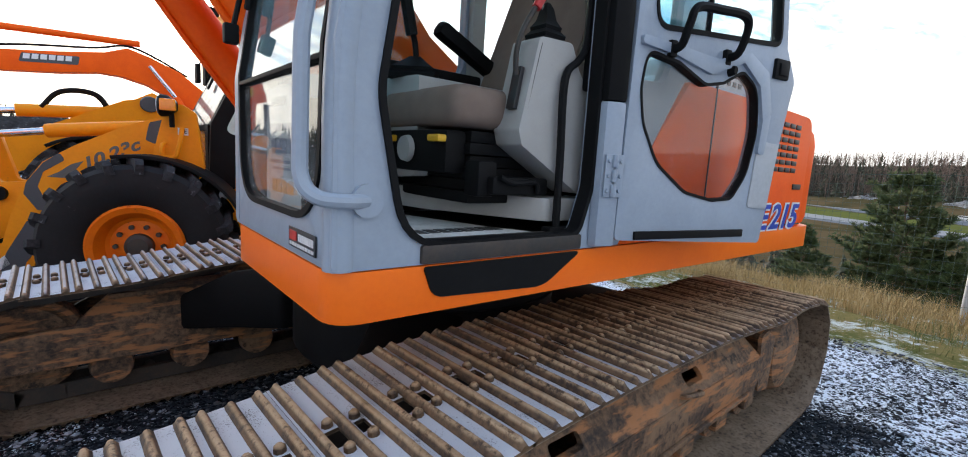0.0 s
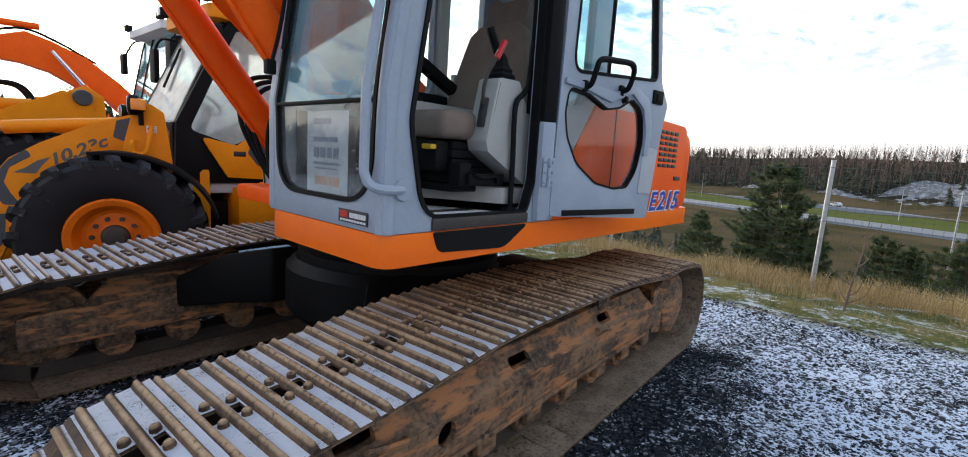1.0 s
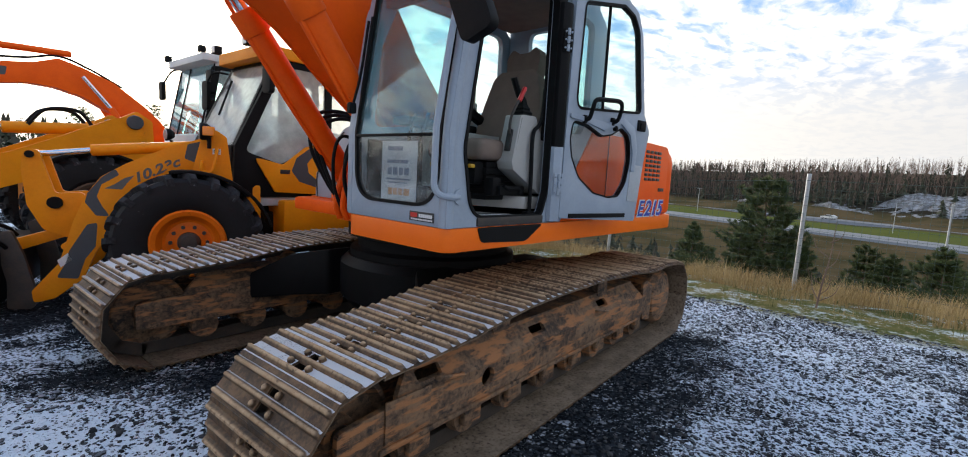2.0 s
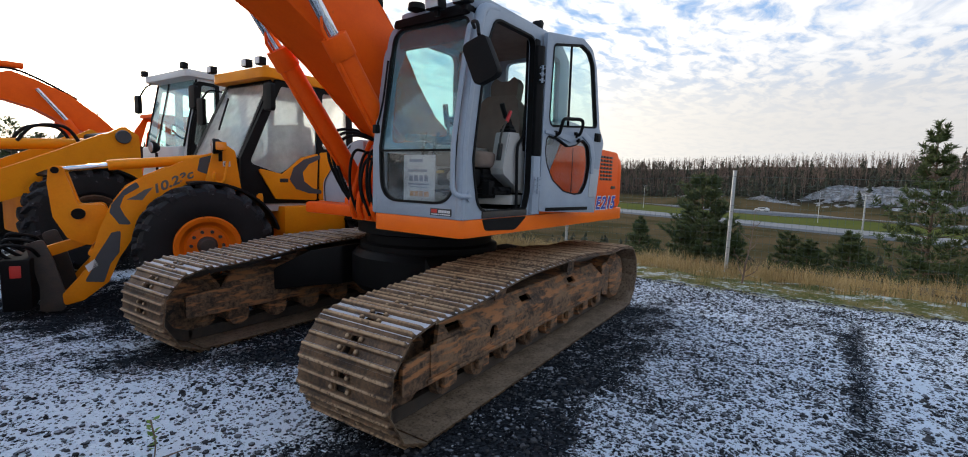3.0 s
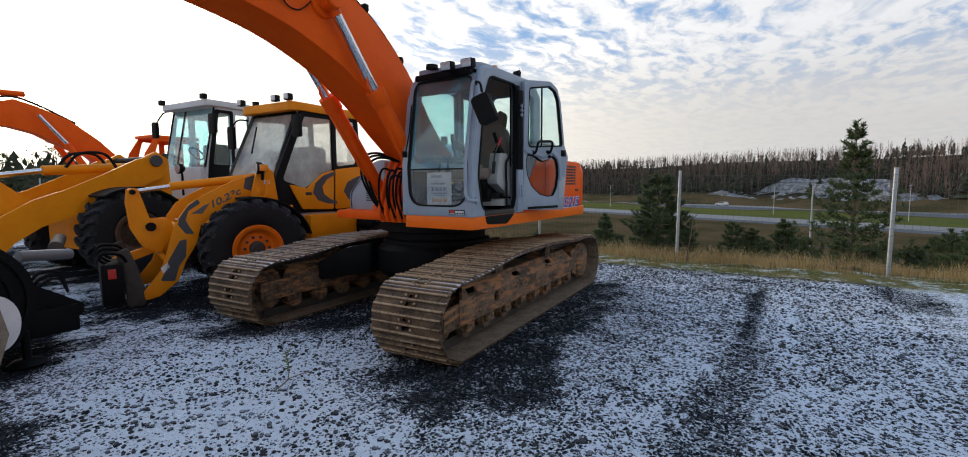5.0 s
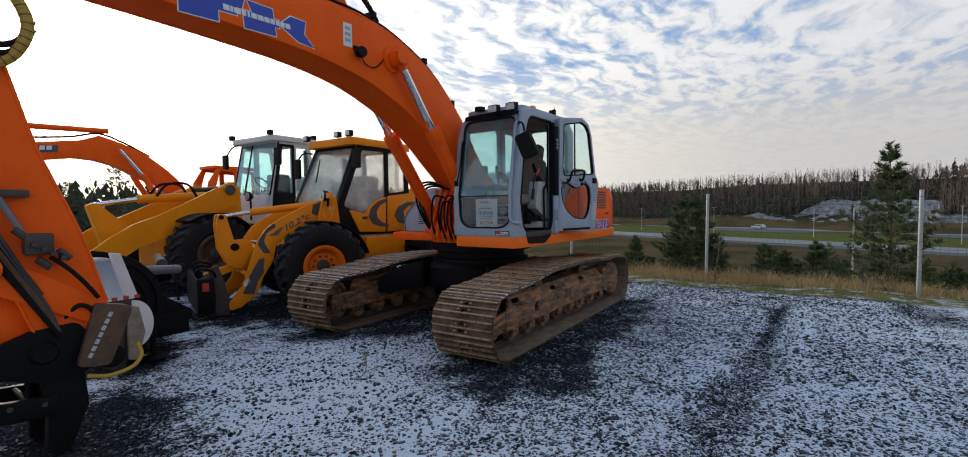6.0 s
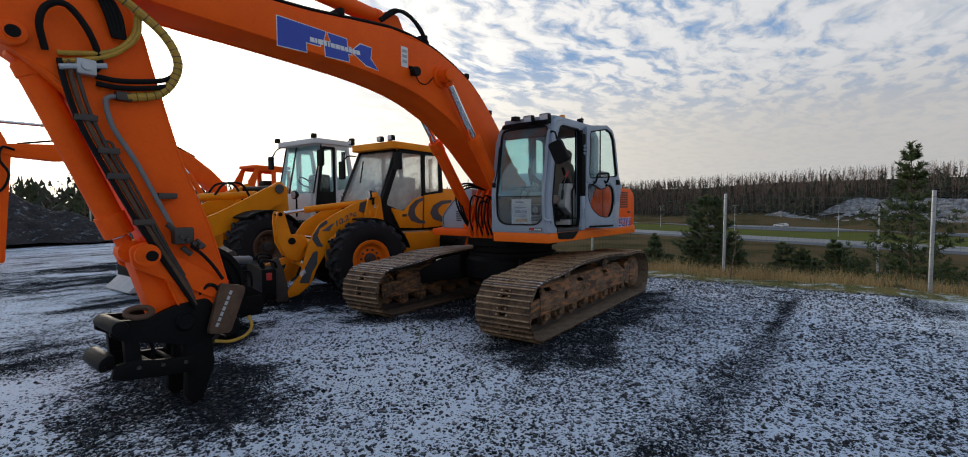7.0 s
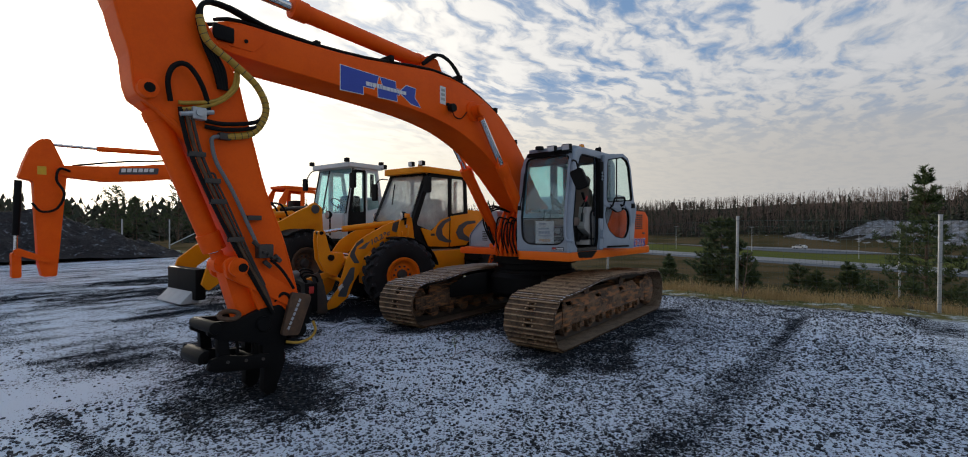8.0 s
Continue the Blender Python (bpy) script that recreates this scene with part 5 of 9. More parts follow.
# arm
AY0, AY1 = 2.055, 2.40
arm_line = [(-5.02, 4.02), (-4.84, 4.22), (-4.50, 3.98), (-4.24, 3.59), (-4.04, 3.30), (-3.862, 2.98), (-3.80, 2.75), (-3.70, 2.36), (-3.596, 1.974), (-3.41, 1.47), (-3.28, 0.98), (-3.32, 0.74), (-3.50, 0.66), (-3.66, 0.84), (-3.92, 1.60), (-4.26, 2.40), (-4.52, 2.635), (-4.615, 2.70), (-4.645, 2.80), (-4.668, 3.03), (-4.722, 3.21), (-4.765, 3.39)]
arm = boom_part("arm", plate(rounded(arm_line, 0.05, 3), "y", AY0, AY1 - AY0, bevel=0.012), ORANGE, label="orange dipper arm hanging in front")
edge = tube([(x, AY0 + 0.004, z) for x, z in arm_line[2:11]], 0.011, 6, 3)
tube([(x, AY0 + 0.004, z) for x, z in arm_line[13:]], 0.011, 6, 3, bm=edge)
boom_part("weld_seam", edge, ORANGE, arm)
boom_part("hose_guide", box(-4.06, -3.88, 2.035, 2.082, 3.31, 3.45, 0.02), BLACK, boom, "black hose guide at the boom's tip")
boom_part("guide_bracket", plate(rounded([(-3.92, 3.29), (-3.70, 3.29), (-3.58, 3.41), (-3.62, 3.49), (-3.92, 3.49)], 0.02, 3), "y", 2.068, 0.012, bevel=0.003), ORANGE, boom)
boom_part("guide_bolt", rod((-3.768, 2.066, 3.368), (-3.768, 2.055, 3.368), 0.018, seg=8), BLACK, boom)
# bucket cylinder down the arm's outer edge
bc = cylinder("bucket_cylinder", (-4.49, 2.24, 2.70), (-3.93, 2.24, 1.29), 0.088, 0.90, 0.05, 0.07, EX)
bp = lathe([(0.0, -0.03), (0.05, -0.03), (0.075, -0.02), (0.08, 0.03), (0.0, 0.03)], (-4.557, AY0 - 0.035, 2.75), "y", 20)
lathe([(0.03, -0.045), (0.045, -0.045), (0.045, -0.03), (0.03, -0.03)], (-4.557, AY0 - 0.035, 2.75), "y", 20, bm=bp)
boom_part("cylinder_pin", bp, ORANGE, arm)
lp = rod((-3.885, 1.98, 1.27), (-3.885, 2.46, 1.27), 0.062, bevel=0.01)
for y in (1.965, 2.45):
    lathe([(0.05, -0.012), (0.085, -0.012), (0.085, 0.02), (0.05, 0.02)], (-3.885, y, 1.27), "y", 20, bm=lp)
link_pin = boom_part("link_pin", lp, ORANGE, arm)
for y in (2.03, 2.37):
    boom_part("rocker_link", plate(rounded([(-3.98, 1.34), (-3.86, 1.37), (-3.28, 0.98), (-3.26, 0.86), (-3.36, 0.84), (-3.96, 1.18)], [0.07, 0.07, 0.05, 0.05, 0.05, 0.07], 5), "y", y, 0.05, bevel=0.006), ORANGE, link_pin)
boom_part("bucket_link", plate(rounded([(-3.95, 1.24), (-3.81, 1.27), (-3.62, 0.78), (-3.66, 0.70), (-3.80, 0.72)], 0.06, 5), "y", 2.13, 0.20, bevel=0.01), ORANGE, link_pin)

# hoses down the arm
AH = AY0 - 0.035
for k_off, mat_h, rr in ((0.0, RUBBER, 0.019), (0.045, RUST, 0.017), (0.085, DARK_STEEL, 0.013)):
    boom_part("arm_hose", tube([(-4.33 + k_off, AH, 2.64), (-4.315 + k_off, AH - 0.02, 2.49), (-4.245 + k_off, AH - 0.01, 2.233), (-4.10 + k_off, AH, 1.893), (-3.89 + k_off * 0.9, AH, 1.448), (-3.66 + k_off * 0.6, AH, 1.02), (-3.54, AH, 0.80)], rr, 7, 5), mat_h, arm)
boom_part("arm_hose", tube([(-4.40, AH, 2.68), (-4.43, AH - 0.04, 2.84), (-4.39, AH - 0.05, 2.96), (-4.29, AH - 0.05, 2.995), (-4.18, AH - 0.04, 2.86), (-4.11, AH, 2.67), (-4.16, AH, 2.58)], 0.021, 8, 6), RUBBER, arm, "black hydraulic hose loop")
for n, dz in enumerate((0.0, -0.05)):
    boom_part("arm_hose", tube([(-4.14, AH, 2.56 + dz), (-4.0, AH - 0.03, 2.55 + dz), (-3.80, AH - 0.05, 2.585 + dz), (-3.68, AH - 0.05, 2.64 + dz), (-3.61, AH - 0.03, 2.78 + dz)], 0.019, 8, 5), RUBBER, arm)
for n in range(4):
    o = 0.032 * n
    boom_part("boom_hose", tube([(-2.9, 2.14 + o, 3.575), (-3.5, 2.12 + o, 3.585), (-3.90, 2.08 + o * 0.6, 3.64), (-4.12, 2.03 + o * 0.4, 3.60), (-4.20 + o * 0.4, 2.0 + o * 0.3, 3.44), (-4.15 + o * 0.7, 2.0 + o * 0.3, 3.22), (-4.07 + o * 0.8, 2.01, 3.04), (-4.02 + o * 0.6, 2.02, 2.86)], 0.019, 7, 6), RUBBER, boom, "black hose bundle over the boom's tip")
SLEEVE_LINE = [(-4.20, AH - 0.05, 3.44), (-4.137, AH - 0.06, 3.236), (-3.934, AH - 0.07, 3.10), (-3.735, AH - 0.08, 2.945), (-3.645, AH - 0.08, 2.772), (-3.668, AH - 0.06, 2.62), (-3.77, AH - 0.03, 2.494), (-3.962, AH - 0.01, 2.443)]
boom_part("hose_sleeve", tube(SLEEVE_LINE, 0.032, 9, 7), HOSE_YELLOW, arm, "yellow spiral sleeve round the hose bundle")
SLEEVE = curve_points([Vector(p) for p in SLEEVE_LINE], 7)
for a, b in zip(SLEEVE[1::2], SLEEVE[2::2]):
    d = (b - a).normalized()
    boom_part("sleeve_wrap", rod(a - d * 0.003, a + d * 0.003, 0.0335, seg=10), DARK_STEEL, arm)
for o in (0.0, 0.05):
    boom_part("hose_sleeve", tube([(-3.885 + o * 0.3, AH - 0.03, 3.066), (-3.918 + o * 0.5, AH - 0.03, 2.888), (-4.05, AH - 0.02, 2.75 - o * 0.5), (-4.27, AH, 2.69 - o), (-4.34, AH, 2.68 - o)], 0.017, 8, 6), HOSE_YELLOW, arm)
boom_part("arm_pipe", tube([(-3.95, AH, 2.448), (-4.072, AH - 0.01, 2.425), (-4.088, AH - 0.01, 2.36), (-4.048, AH - 0.01, 2.2), (-3.916, AH - 0.01, 1.958), (-3.724, AH - 0.01, 1.529), (-3.683, AH, 1.44)], 0.018, 8, 5), PIPE_GREY, arm, "grey steel pipe")
boom_part("arm_pipe", tube([(-4.13, AH, 2.10), (-4.07, AH - 0.01, 2.10), (-4.03, AH - 0.01, 1.99), (-3.96, AH - 0.01, 1.84), (-3.84, AH - 0.01, 1.56), (-3.72, AH - 0.01, 1.28), (-3.62, AH, 1.08)], 0.009, 6, 5), DARK_STEEL, arm)
valve = box(-3.70, -3.56, AH - 0.06, AY0, 1.34, 1.47, 0.012)
for c in ((-3.74, 1.50), (-3.64, 1.31), (-3.54, 1.36)):
    rod((c[0], AH - 0.03, c[1]), (c[0] + 0.06, AH - 0.03, c[1] - 0.06), 0.022, seg=8, bm=valve)
boom_part("hose_valve", valve, DARK_STEEL, arm, "steel hose coupling block")
fit_block = box(-4.25, -4.14, AH - 0.05, AY0, 2.555, 2.66, 0.01)
rod((-4.34, AH - 0.03, 2.58), (-4.08, AH - 0.03, 2.64), 0.02, seg=8, bm=fit_block)
rod((-4.20, AH - 0.05, 2.61), (-4.20, AH - 0.075, 2.61), 0.03, seg=12, bm=fit_block)
boom_part("hose_fitting", fit_block, GALV, arm, "bright steel hose manifold")
boom_part("pipe_union", box(-4.03, -3.93, AH - 0.035, AY0, 2.415, 2.475, 0.01), DARK_STEEL, arm)
for x, z in ((-4.557, 2.75), (-3.885, 1.27)):
    boom_part("pin_hollow", rod((x, AY0 - 0.19 if z < 2 else AY0 - 0.082, z), (x, AY0 - 0.181 if z < 2 else AY0 - 0.07, z), 0.040, seg=16), BLACK, arm)
for n, (x, z) in enumerate(((-4.22, 2.26), (-4.05, 1.86), (-3.90, 1.52), (-4.10, 2.04), (-3.74, 1.72))):
    boom_part("hose_clamp", box(x - 0.05, x + 0.08, AH - 0.03, AY0 + 0.002, z - 0.022, z + 0.022, 0.006), DARK_STEEL, arm)
for n in range(4):
    x, z = -3.66 + 0.045 * n, 1.40 - 0.03 * n
    boom_part("valve_spool", rod((x, AH - 0.09, z), (x, AH - 0.02, z), 0.018, seg=6, bevel=0.003), DARK_STEEL, arm)
boom_part("arm_hose", tube([(-3.58, AH - 0.03, 1.32), (-3.50, AH - 0.05, 1.24), (-3.42, AH - 0.04, 1.14), (-3.34, AH - 0.02, 1.02)], 0.014, 7, 5), RUBBER, arm)

# coupler and tilting gear: skeletal, oily black
CHEEK = rounded([(-4.12, 0.68), (-4.08, 0.79), (-3.88, 0.77), (-3.66, 0.85), (-3.45, 0.87), (-3.34, 0.72), (-3.40, 0.52), (-3.60, 0.49), (-3.78, 0.56), (-4.02, 0.62)], [0.03, 0.03, 0.08, 0.08, 0.06, 0.08, 0.06, 0.05, 0.08, 0.04], 4)
tilt = boom_part("coupler", plate(CHEEK, "y", 2.05, 0.045, bevel=0.01), BLACK, label="oily black tilting quick coupler")
boom_part("coupler_cheek", plate(CHEEK, "y", 2.44, 0.045, bevel=0.01), BLACK, tilt)
boom_part("coupler_bridge", box(-3.72, -3.40, 2.10, 2.44, 0.54, 0.80, 0.03), BLACK, tilt)
boom_part("coupler_nose", rod((-4.06, 2.02, 0.735), (-4.06, 2.50, 0.735), 0.055, bevel=0.012), BLACK, tilt)
boom_part("coupler_boss", lathe([(0.0, -0.03), (0.06, -0.03), (0.075, -0.01), (0.075, 0.0), (0.0, 0.0)], (-3.62, 2.048, 0.70), "y", 20), BLACK, tilt)
boom_part("lifting_eye", tube([(-3.93 + 0.085 * math.cos(a), 2.06 + 0.05 * math.sin(a), 0.83 + 0.03 * math.sin(a)) for a in np.linspace(0, 2 * math.pi, 17)], 0.022, 8, 0), RUST, tilt, "rusty lifting eye")
boom_part("coupler_plate", plate(rounded([(-3.36, 0.985), (-3.14, 0.935), (-3.29, 0.545), (-3.47, 0.57)], [0.03, 0.05, 0.04, 0.03], 4), "y", 1.99, 0.05, bevel=0.012), RUST, tilt, "worn brown side plate with white bars")
cb = bmesh.new()
for n in range(7):
    t = n / 7
    x, z = -3.285 - 0.135 * t, 0.895 - 0.30 * t
    box(-0.017, 0.017, 1.984, 1.990, -0.013, 0.009, 0.0, bm=cb, m=Matrix.Translation((x, 0, z)) @ Matrix.Rotation(radians(-62), 4, "Y"))
boom_part("plate_print", cb, PALE_GREY, tilt)
boom_part("tilt_drum", rod((-3.28, 2.0, 0.60), (-3.28, 2.48, 0.60), 0.085, bevel=0.02), BLACK, tilt)
RAIL = rounded([(-4.12, 0.37), (-4.09, 0.455), (-3.98, 0.475), (-3.80, 0.43), (-3.56, 0.41), (-3.56, 0.28), (-3.80, 0.30), (-4.05, 0.335)], 0.012, 2)
for y in (2.04, 2.45):
    boom_part("hitch_rail", plate(RAIL, "y", y, 0.05, bevel=0.01), BLACK, tilt)
    boom_part("hitch_post", plate(rounded([(-4.02, 0.44), (-3.92, 0.44), (-3.94, 0.66), (-4.03, 0.66)], 0.02, 3), "y", y + 0.02, 0.07, bevel=0.01), BLACK, tilt)
for x in (-3.84, -3.70):
    boom_part("cross_rod", rod((x, 2.06, 0.40), (x, 2.48, 0.40), 0.018, seg=8), BLACK, tilt)
    boom_part("tie_rod", tube([(x, 2.12, 0.42), (x + 0.01, 2.12, 0.50), (x - 0.01, 2.12, 0.60)], 0.014, 7, 3), BLACK, tilt)
for n in range(5):
    a = n * 0.5
    boom_part("gear_tooth", box(-0.022, 0.022, 2.06, 2.48, -0.02, 0.02, 0.006, m=Matrix.Translation((-4.12 - 0.05 * math.sin(a), 0, 0.47 + 0.05 * math.cos(a))) @ Matrix.Rotation(-a, 4, "Y")), BLACK, tilt)
boom_part("gear_hub", rod((-4.12, 2.10, 0.47), (-4.12, 2.44, 0.47), 0.038, bevel=0.008), BLACK, tilt)
LEG = rounded([(-3.63, 0.56), (-3.42, 0.56), (-3.40, 0.30), (-3.45, 0.17), (-3.50, 0.03), (-3.58, 0.0), (-3.62, 0.06), (-3.61, 0.26)], [0.02, 0.02, 0.04, 0.06, 0.04, 0.04, 0.03, 0.06], 4)
boom_part("hitch_leg", plate(LEG, "y", 2.06, 0.09, bevel=0.015), BLACK, tilt)
boom_part("hitch_leg", plate([(x - 0.03, z + 0.012) for x, z in LEG], "y", 2.38, 0.09, bevel=0.015), BLACK, tilt)
boom_part("leg_bridge", box(-3.60, -3.44, 2.15, 2.38, 0.30, 0.50, 0.02), BLACK, tilt)
for n in range(3):
    boom_part("bolt", rod((-3.95 + n * 0.16, 2.03, 0.41 - 0.02 * n), (-3.95 + n * 0.16, 2.045, 0.41 - 0.02 * n), 0.016, seg=6), DARK_STEEL, tilt)
for n in range(4):
    y = 2.08 + 0.03 * n
    boom_part("coupler_hose", tube([(-3.52, y, 0.88), (-3.44 - 0.02 * n, y - 0.06, 0.98), (-3.36, y - 0.05, 0.90 + 0.03 * n), (-3.38, y - 0.02, 0.66), (-3.46, y, 0.52)], 0.015, 7, 5), RUBBER, tilt)
boom_part("coupler_hose", tube([(-3.42, 2.0, 0.50), (-3.30, 1.98, 0.475), (-3.17, 1.98, 0.50), (-3.11, 1.99, 0.57), (-3.12, 2.02, 0.66)], 0.014, 8, 6), HOSE_YELLOW, tilt, "yellow hose sleeve")

# pipes and hoses at the boom's foot, between the cab and the locker
for n in range(5):
    y = 2.12 + n * 0.105
    ex_part("steel_pipe", tube([(0.98, y - 0.02, 2.02), (0.86, y, 1.90), (0.74, y + 0.02, 1.60), (0.66, y + 0.03, 1.30), (0.70, y + 0.03, 1.16)], 0.026, 8, 5), ORANGE, EX)
    ex_part("pipe_union", rod((0.775, y + 0.012, 1.70), (0.755, y + 0.014, 1.64), 0.036, seg=6, bevel=0.004), ORANGE, EX)
for n in range(8):
    y = 1.93 + n * 0.078 + RNG_HOSE.uniform(-0.02, 0.02)
    x = 0.60 + RNG_HOSE.uniform(-0.04, 0.05)
    z = 1.78 + RNG_HOSE.uniform(-0.06, 0.08)
    ex_part("hydraulic_hose", tube([(0.80, y, z - 0.02), (x + 0.06, y + 0.01, z), (x, y + 0.02, z - 0.14), (x + 0.02, y + 0.04, 1.42), (x + 0.10, y + 0.02, 1.20)], 0.014, 7, 6), RUBBER, EX)
for n in range(3):
    y = 2.60 + n * 0.035
    ex_part("hydraulic_hose", tube([(0.86, y - 0.20, 1.92 + 0.02 * n), (0.70, y - 0.06, 1.97 + 0.03 * n), (0.60 - 0.03 * n, y + 0.04, 1.92 + 0.03 * n), (0.56 - 0.02 * n, y + 0.07, 1.74), (0.64, y + 0.03, 1.46), (0.74, y - 0.04, 1.28)], 0.015, 7, 6), RUBBER, EX, "black hydraulic hose loop")
ex_part("hose_union", box(0.66, 0.70, 2.58, 2.62, 1.30, 1.34, 0.008), LOGO_BLUE, EX, "blue hose union")

# ---- inside and on the cab ----
floor = ex_part("cab_floor", box(FRONT + 0.06, CAB_X1 - 0.07, SIDE + 0.06, CAB_Y1 - 0.06, DECK1 + 0.002, 1.315, 0.0), BLACK, cab)
ex_part("floor_mat", plate(rounded([(0.58, 1.0), (1.12, 1.0), (1.02, 1.20), (0.84, 1.74), (0.52, 1.74)], 0.03, 3), "z", 1.316, 0.012, bevel=0.003), MAT_WHITE, cab, "dirty white floor mat")
mb = bmesh.new()
for n in range(8):
    box(0.68 + n * 0.045, 0.712 + n * 0.045, 1.10, 1.17, 1.3281, 1.330, 0.0, bm=mb)
ex_part("mat_print", mb, DECAL_BLACK, cab)
base = plate(rounded([(0.86, 1.70), (0.90, 1.45), (1.06, 1.14), (1.14, 1.0), (1.42, 1.0), (1.42, 1.70)], [0.03, 0.06, 0.05, 0.04, 0.03, 0.03], 4), "z", 1.368, 0.082, bevel=0.008)
ex_part("seat_base", base, INNER_GREY, cab, "pale steel seat base plate")
for x, z in ((1.20, 1.41), (1.34, 1.405)):
    ex_part("base_bolt", rod((x, 1.002, z), (x, 0.992, z), 0.010, seg=8), DARK_STEEL, cab)
for n in range(6):
    w = 0.012 * (n % 2)
    ex_part("bellows_fold", box(0.88 + w, 1.38 - w, 1.13 + w, 1.62 - w, 1.42 + n * 0.042, 1.462 + n * 0.042, 0.010), RUBBER, cab)
ex_part("seat_control", box(0.80, 0.89, 1.16, 1.58, 1.52, 1.67, 0.02), RUBBER, cab)
ex_part("seat_dial", lathe([(0.0, -0.02), (0.045, -0.02), (0.05, 0.0), (0.0, 0.0)], (0.795, 1.40, 1.60), "x", 16), INNER_GREY, cab)
for y in (1.20, 1.53):
    ex_part("lever_knob", box(0.77, 0.815, y - 0.035, y + 0.035, 1.625, 1.65, 0.008), KNOB_YELLOW, cab, "yellow plastic lever")
cush = box(0.79, 1.40, 1.10, 1.64, 1.675, 1.815, 0.062, seg=5)
for v in cush.verts:
    v.co.z += 0.02 * math.sin((v.co.x - 0.79) * 5.5) - 0.02 * max(0, 1 - abs(v.co.y - 1.37) / 0.2)
ex_part("seat_cushion", cush, SEAT_CLOTH, cab, "worn brown cloth seat cushion")
back = plate(rounded([(1.09, 0.0), (1.65, 0.0), (1.64, 0.34), (1.58, 0.56), (1.52, 0.62), (1.22, 0.62), (1.16, 0.56), (1.10, 0.34)], [0.05, 0.05, 0.1, 0.08, 0.05, 0.05, 0.08, 0.1], 5), "x", -0.07, 0.14, bevel=0.05)
for v in back.verts:
    v.co.x += -0.035 * min(1, abs(v.co.y - 1.37) / 0.24) ** 2 + 0.03 * math.sin(v.co.z * 6)
back.transform(Matrix.Translation((1.36, 0, 1.76)) @ Matrix.Rotation(radians(17), 4, "Y"))
ex_part("backrest", back, SEAT_CLOTH, cab, "brown cloth backrest")
head = plate(rounded([(1.23, 0.0), (1.51, 0.0), (1.53, 0.20), (1.48, 0.27), (1.42, 0.225), (1.32, 0.225), (1.26, 0.27), (1.21, 0.20)], [0.03, 0.03, 0.05, 0.04, 0.06, 0.06, 0.04, 0.05], 5), "x", -0.05, 0.10, bevel=0.03)
head.transform(Matrix.Translation((1.54, 0, 2.295)) @ Matrix.Rotation(radians(6), 4, "Y"))
ex_part("headrest", head, SEAT_CLOTH, cab, "brown cloth headrest")
# left console, tipped up, with its stick
CON = EX_M @ UPPER


def console_part(name, bm, mat, label=""):
    bm.transform(CON)
    return part(name, bm, mat, cab, label)


# main shell: narrow face to the front, broad side to the door, foot swept back
cons = plate(rounded([(1.045, 1.99), (0.985, 1.68), (1.00, 1.63), (1.30, 1.465), (1.37, 1.50), (1.362, 1.74), (1.325, 1.82), (1.245, 1.91), (1.20, 1.995)], [0.02, 0.03, 0.02, 0.04, 0.04, 0.06, 0.06, 0.05, 0.03], 5), "y", 0.992, 0.13, bevel=0.018)
for v in cons.verts:
    # the front edge is drawn in towards the seat
    if v.co.x < 1.1:
        v.co.y += (1.1 - v.co.x) * 0.12
console_part("left_console", cons, INNER_GREY, "grey plastic console tipped up beside the seat")
console_part("console_slot", box(-0.009, 0.009, 1.035, 1.075, -0.072, 0.072, 0.004, m=Matrix.Translation((1.000, 0, 1.82)) @ Matrix.Rotation(radians(10), 4, "Y")), DECAL_BLACK)
console_part("console_seam", tube([(1.058, 1.000, 1.97), (1.028, 1.004, 1.82), (1.003, 1.008, 1.67)], 0.0025, 6, 3), DECAL_BLACK)
boot = lathe([(0.105, 0.0), (0.11, 0.012), (0.085, 0.028), (0.09, 0.040), (0.066, 0.056), (0.07, 0.068), (0.045, 0.09), (0.03, 0.13), (0.012, 0.15)], (1.13, 1.06, 1.975), "z", 4)
boot.transform(Matrix.Translation((1.13, 1.06, 0)) @ Matrix.Rotation(radians(45), 4, "Z") @ Matrix.Diagonal((0.8, 0.8, 1, 1)) @ Matrix.Translation((-1.13, -1.06, 0)))
console_part("stick_boot", boot, RUBBER, "black rubber stick boot")
console_part("control_stick", tube([(1.13, 1.065, 2.07), (1.125, 1.068, 2.10), (1.10, 1.07, 2.125)], 0.010, 8, 4), CHROME)
console_part("stick_grip", tube([(1.105, 1.07, 2.12), (1.075, 1.07, 2.165), (1.045, 1.07, 2.21), (1.035, 1.07, 2.23)], 0.022, 8, 4, radii=None), RUBBER)
console_part("safety_lever", tube([(0.985, 1.04, 1.86), (0.972, 1.03, 1.93), (0.985, 1.02, 2.00), (1.03, 1.01, 2.085)], 0.009, 8, 5), DARK_STEEL)
console_part("lever_grip", rod((1.028, 1.01, 2.075), (1.084, 1.01, 2.168), 0.016, 0.016, 10, bevel=0.005), RED_PLASTIC, "red lever grip")
console_part("grab_bar", tube([(1.165, 0.972, 1.345), (1.16, 0.972, 1.60), (1.15, 0.972, 1.80), (1.165, 0.975, 1.89), (1.22, 0.98, 1.935), (1.255, 0.98, 1.985), (1.265, 0.98, 2.08), (1.272, 0.98, 2.19), (1.30, 0.98, 2.235), (1.345, 0.98, 2.24)], 0.014, 8, 6), RUBBER, "black inner grab bar")
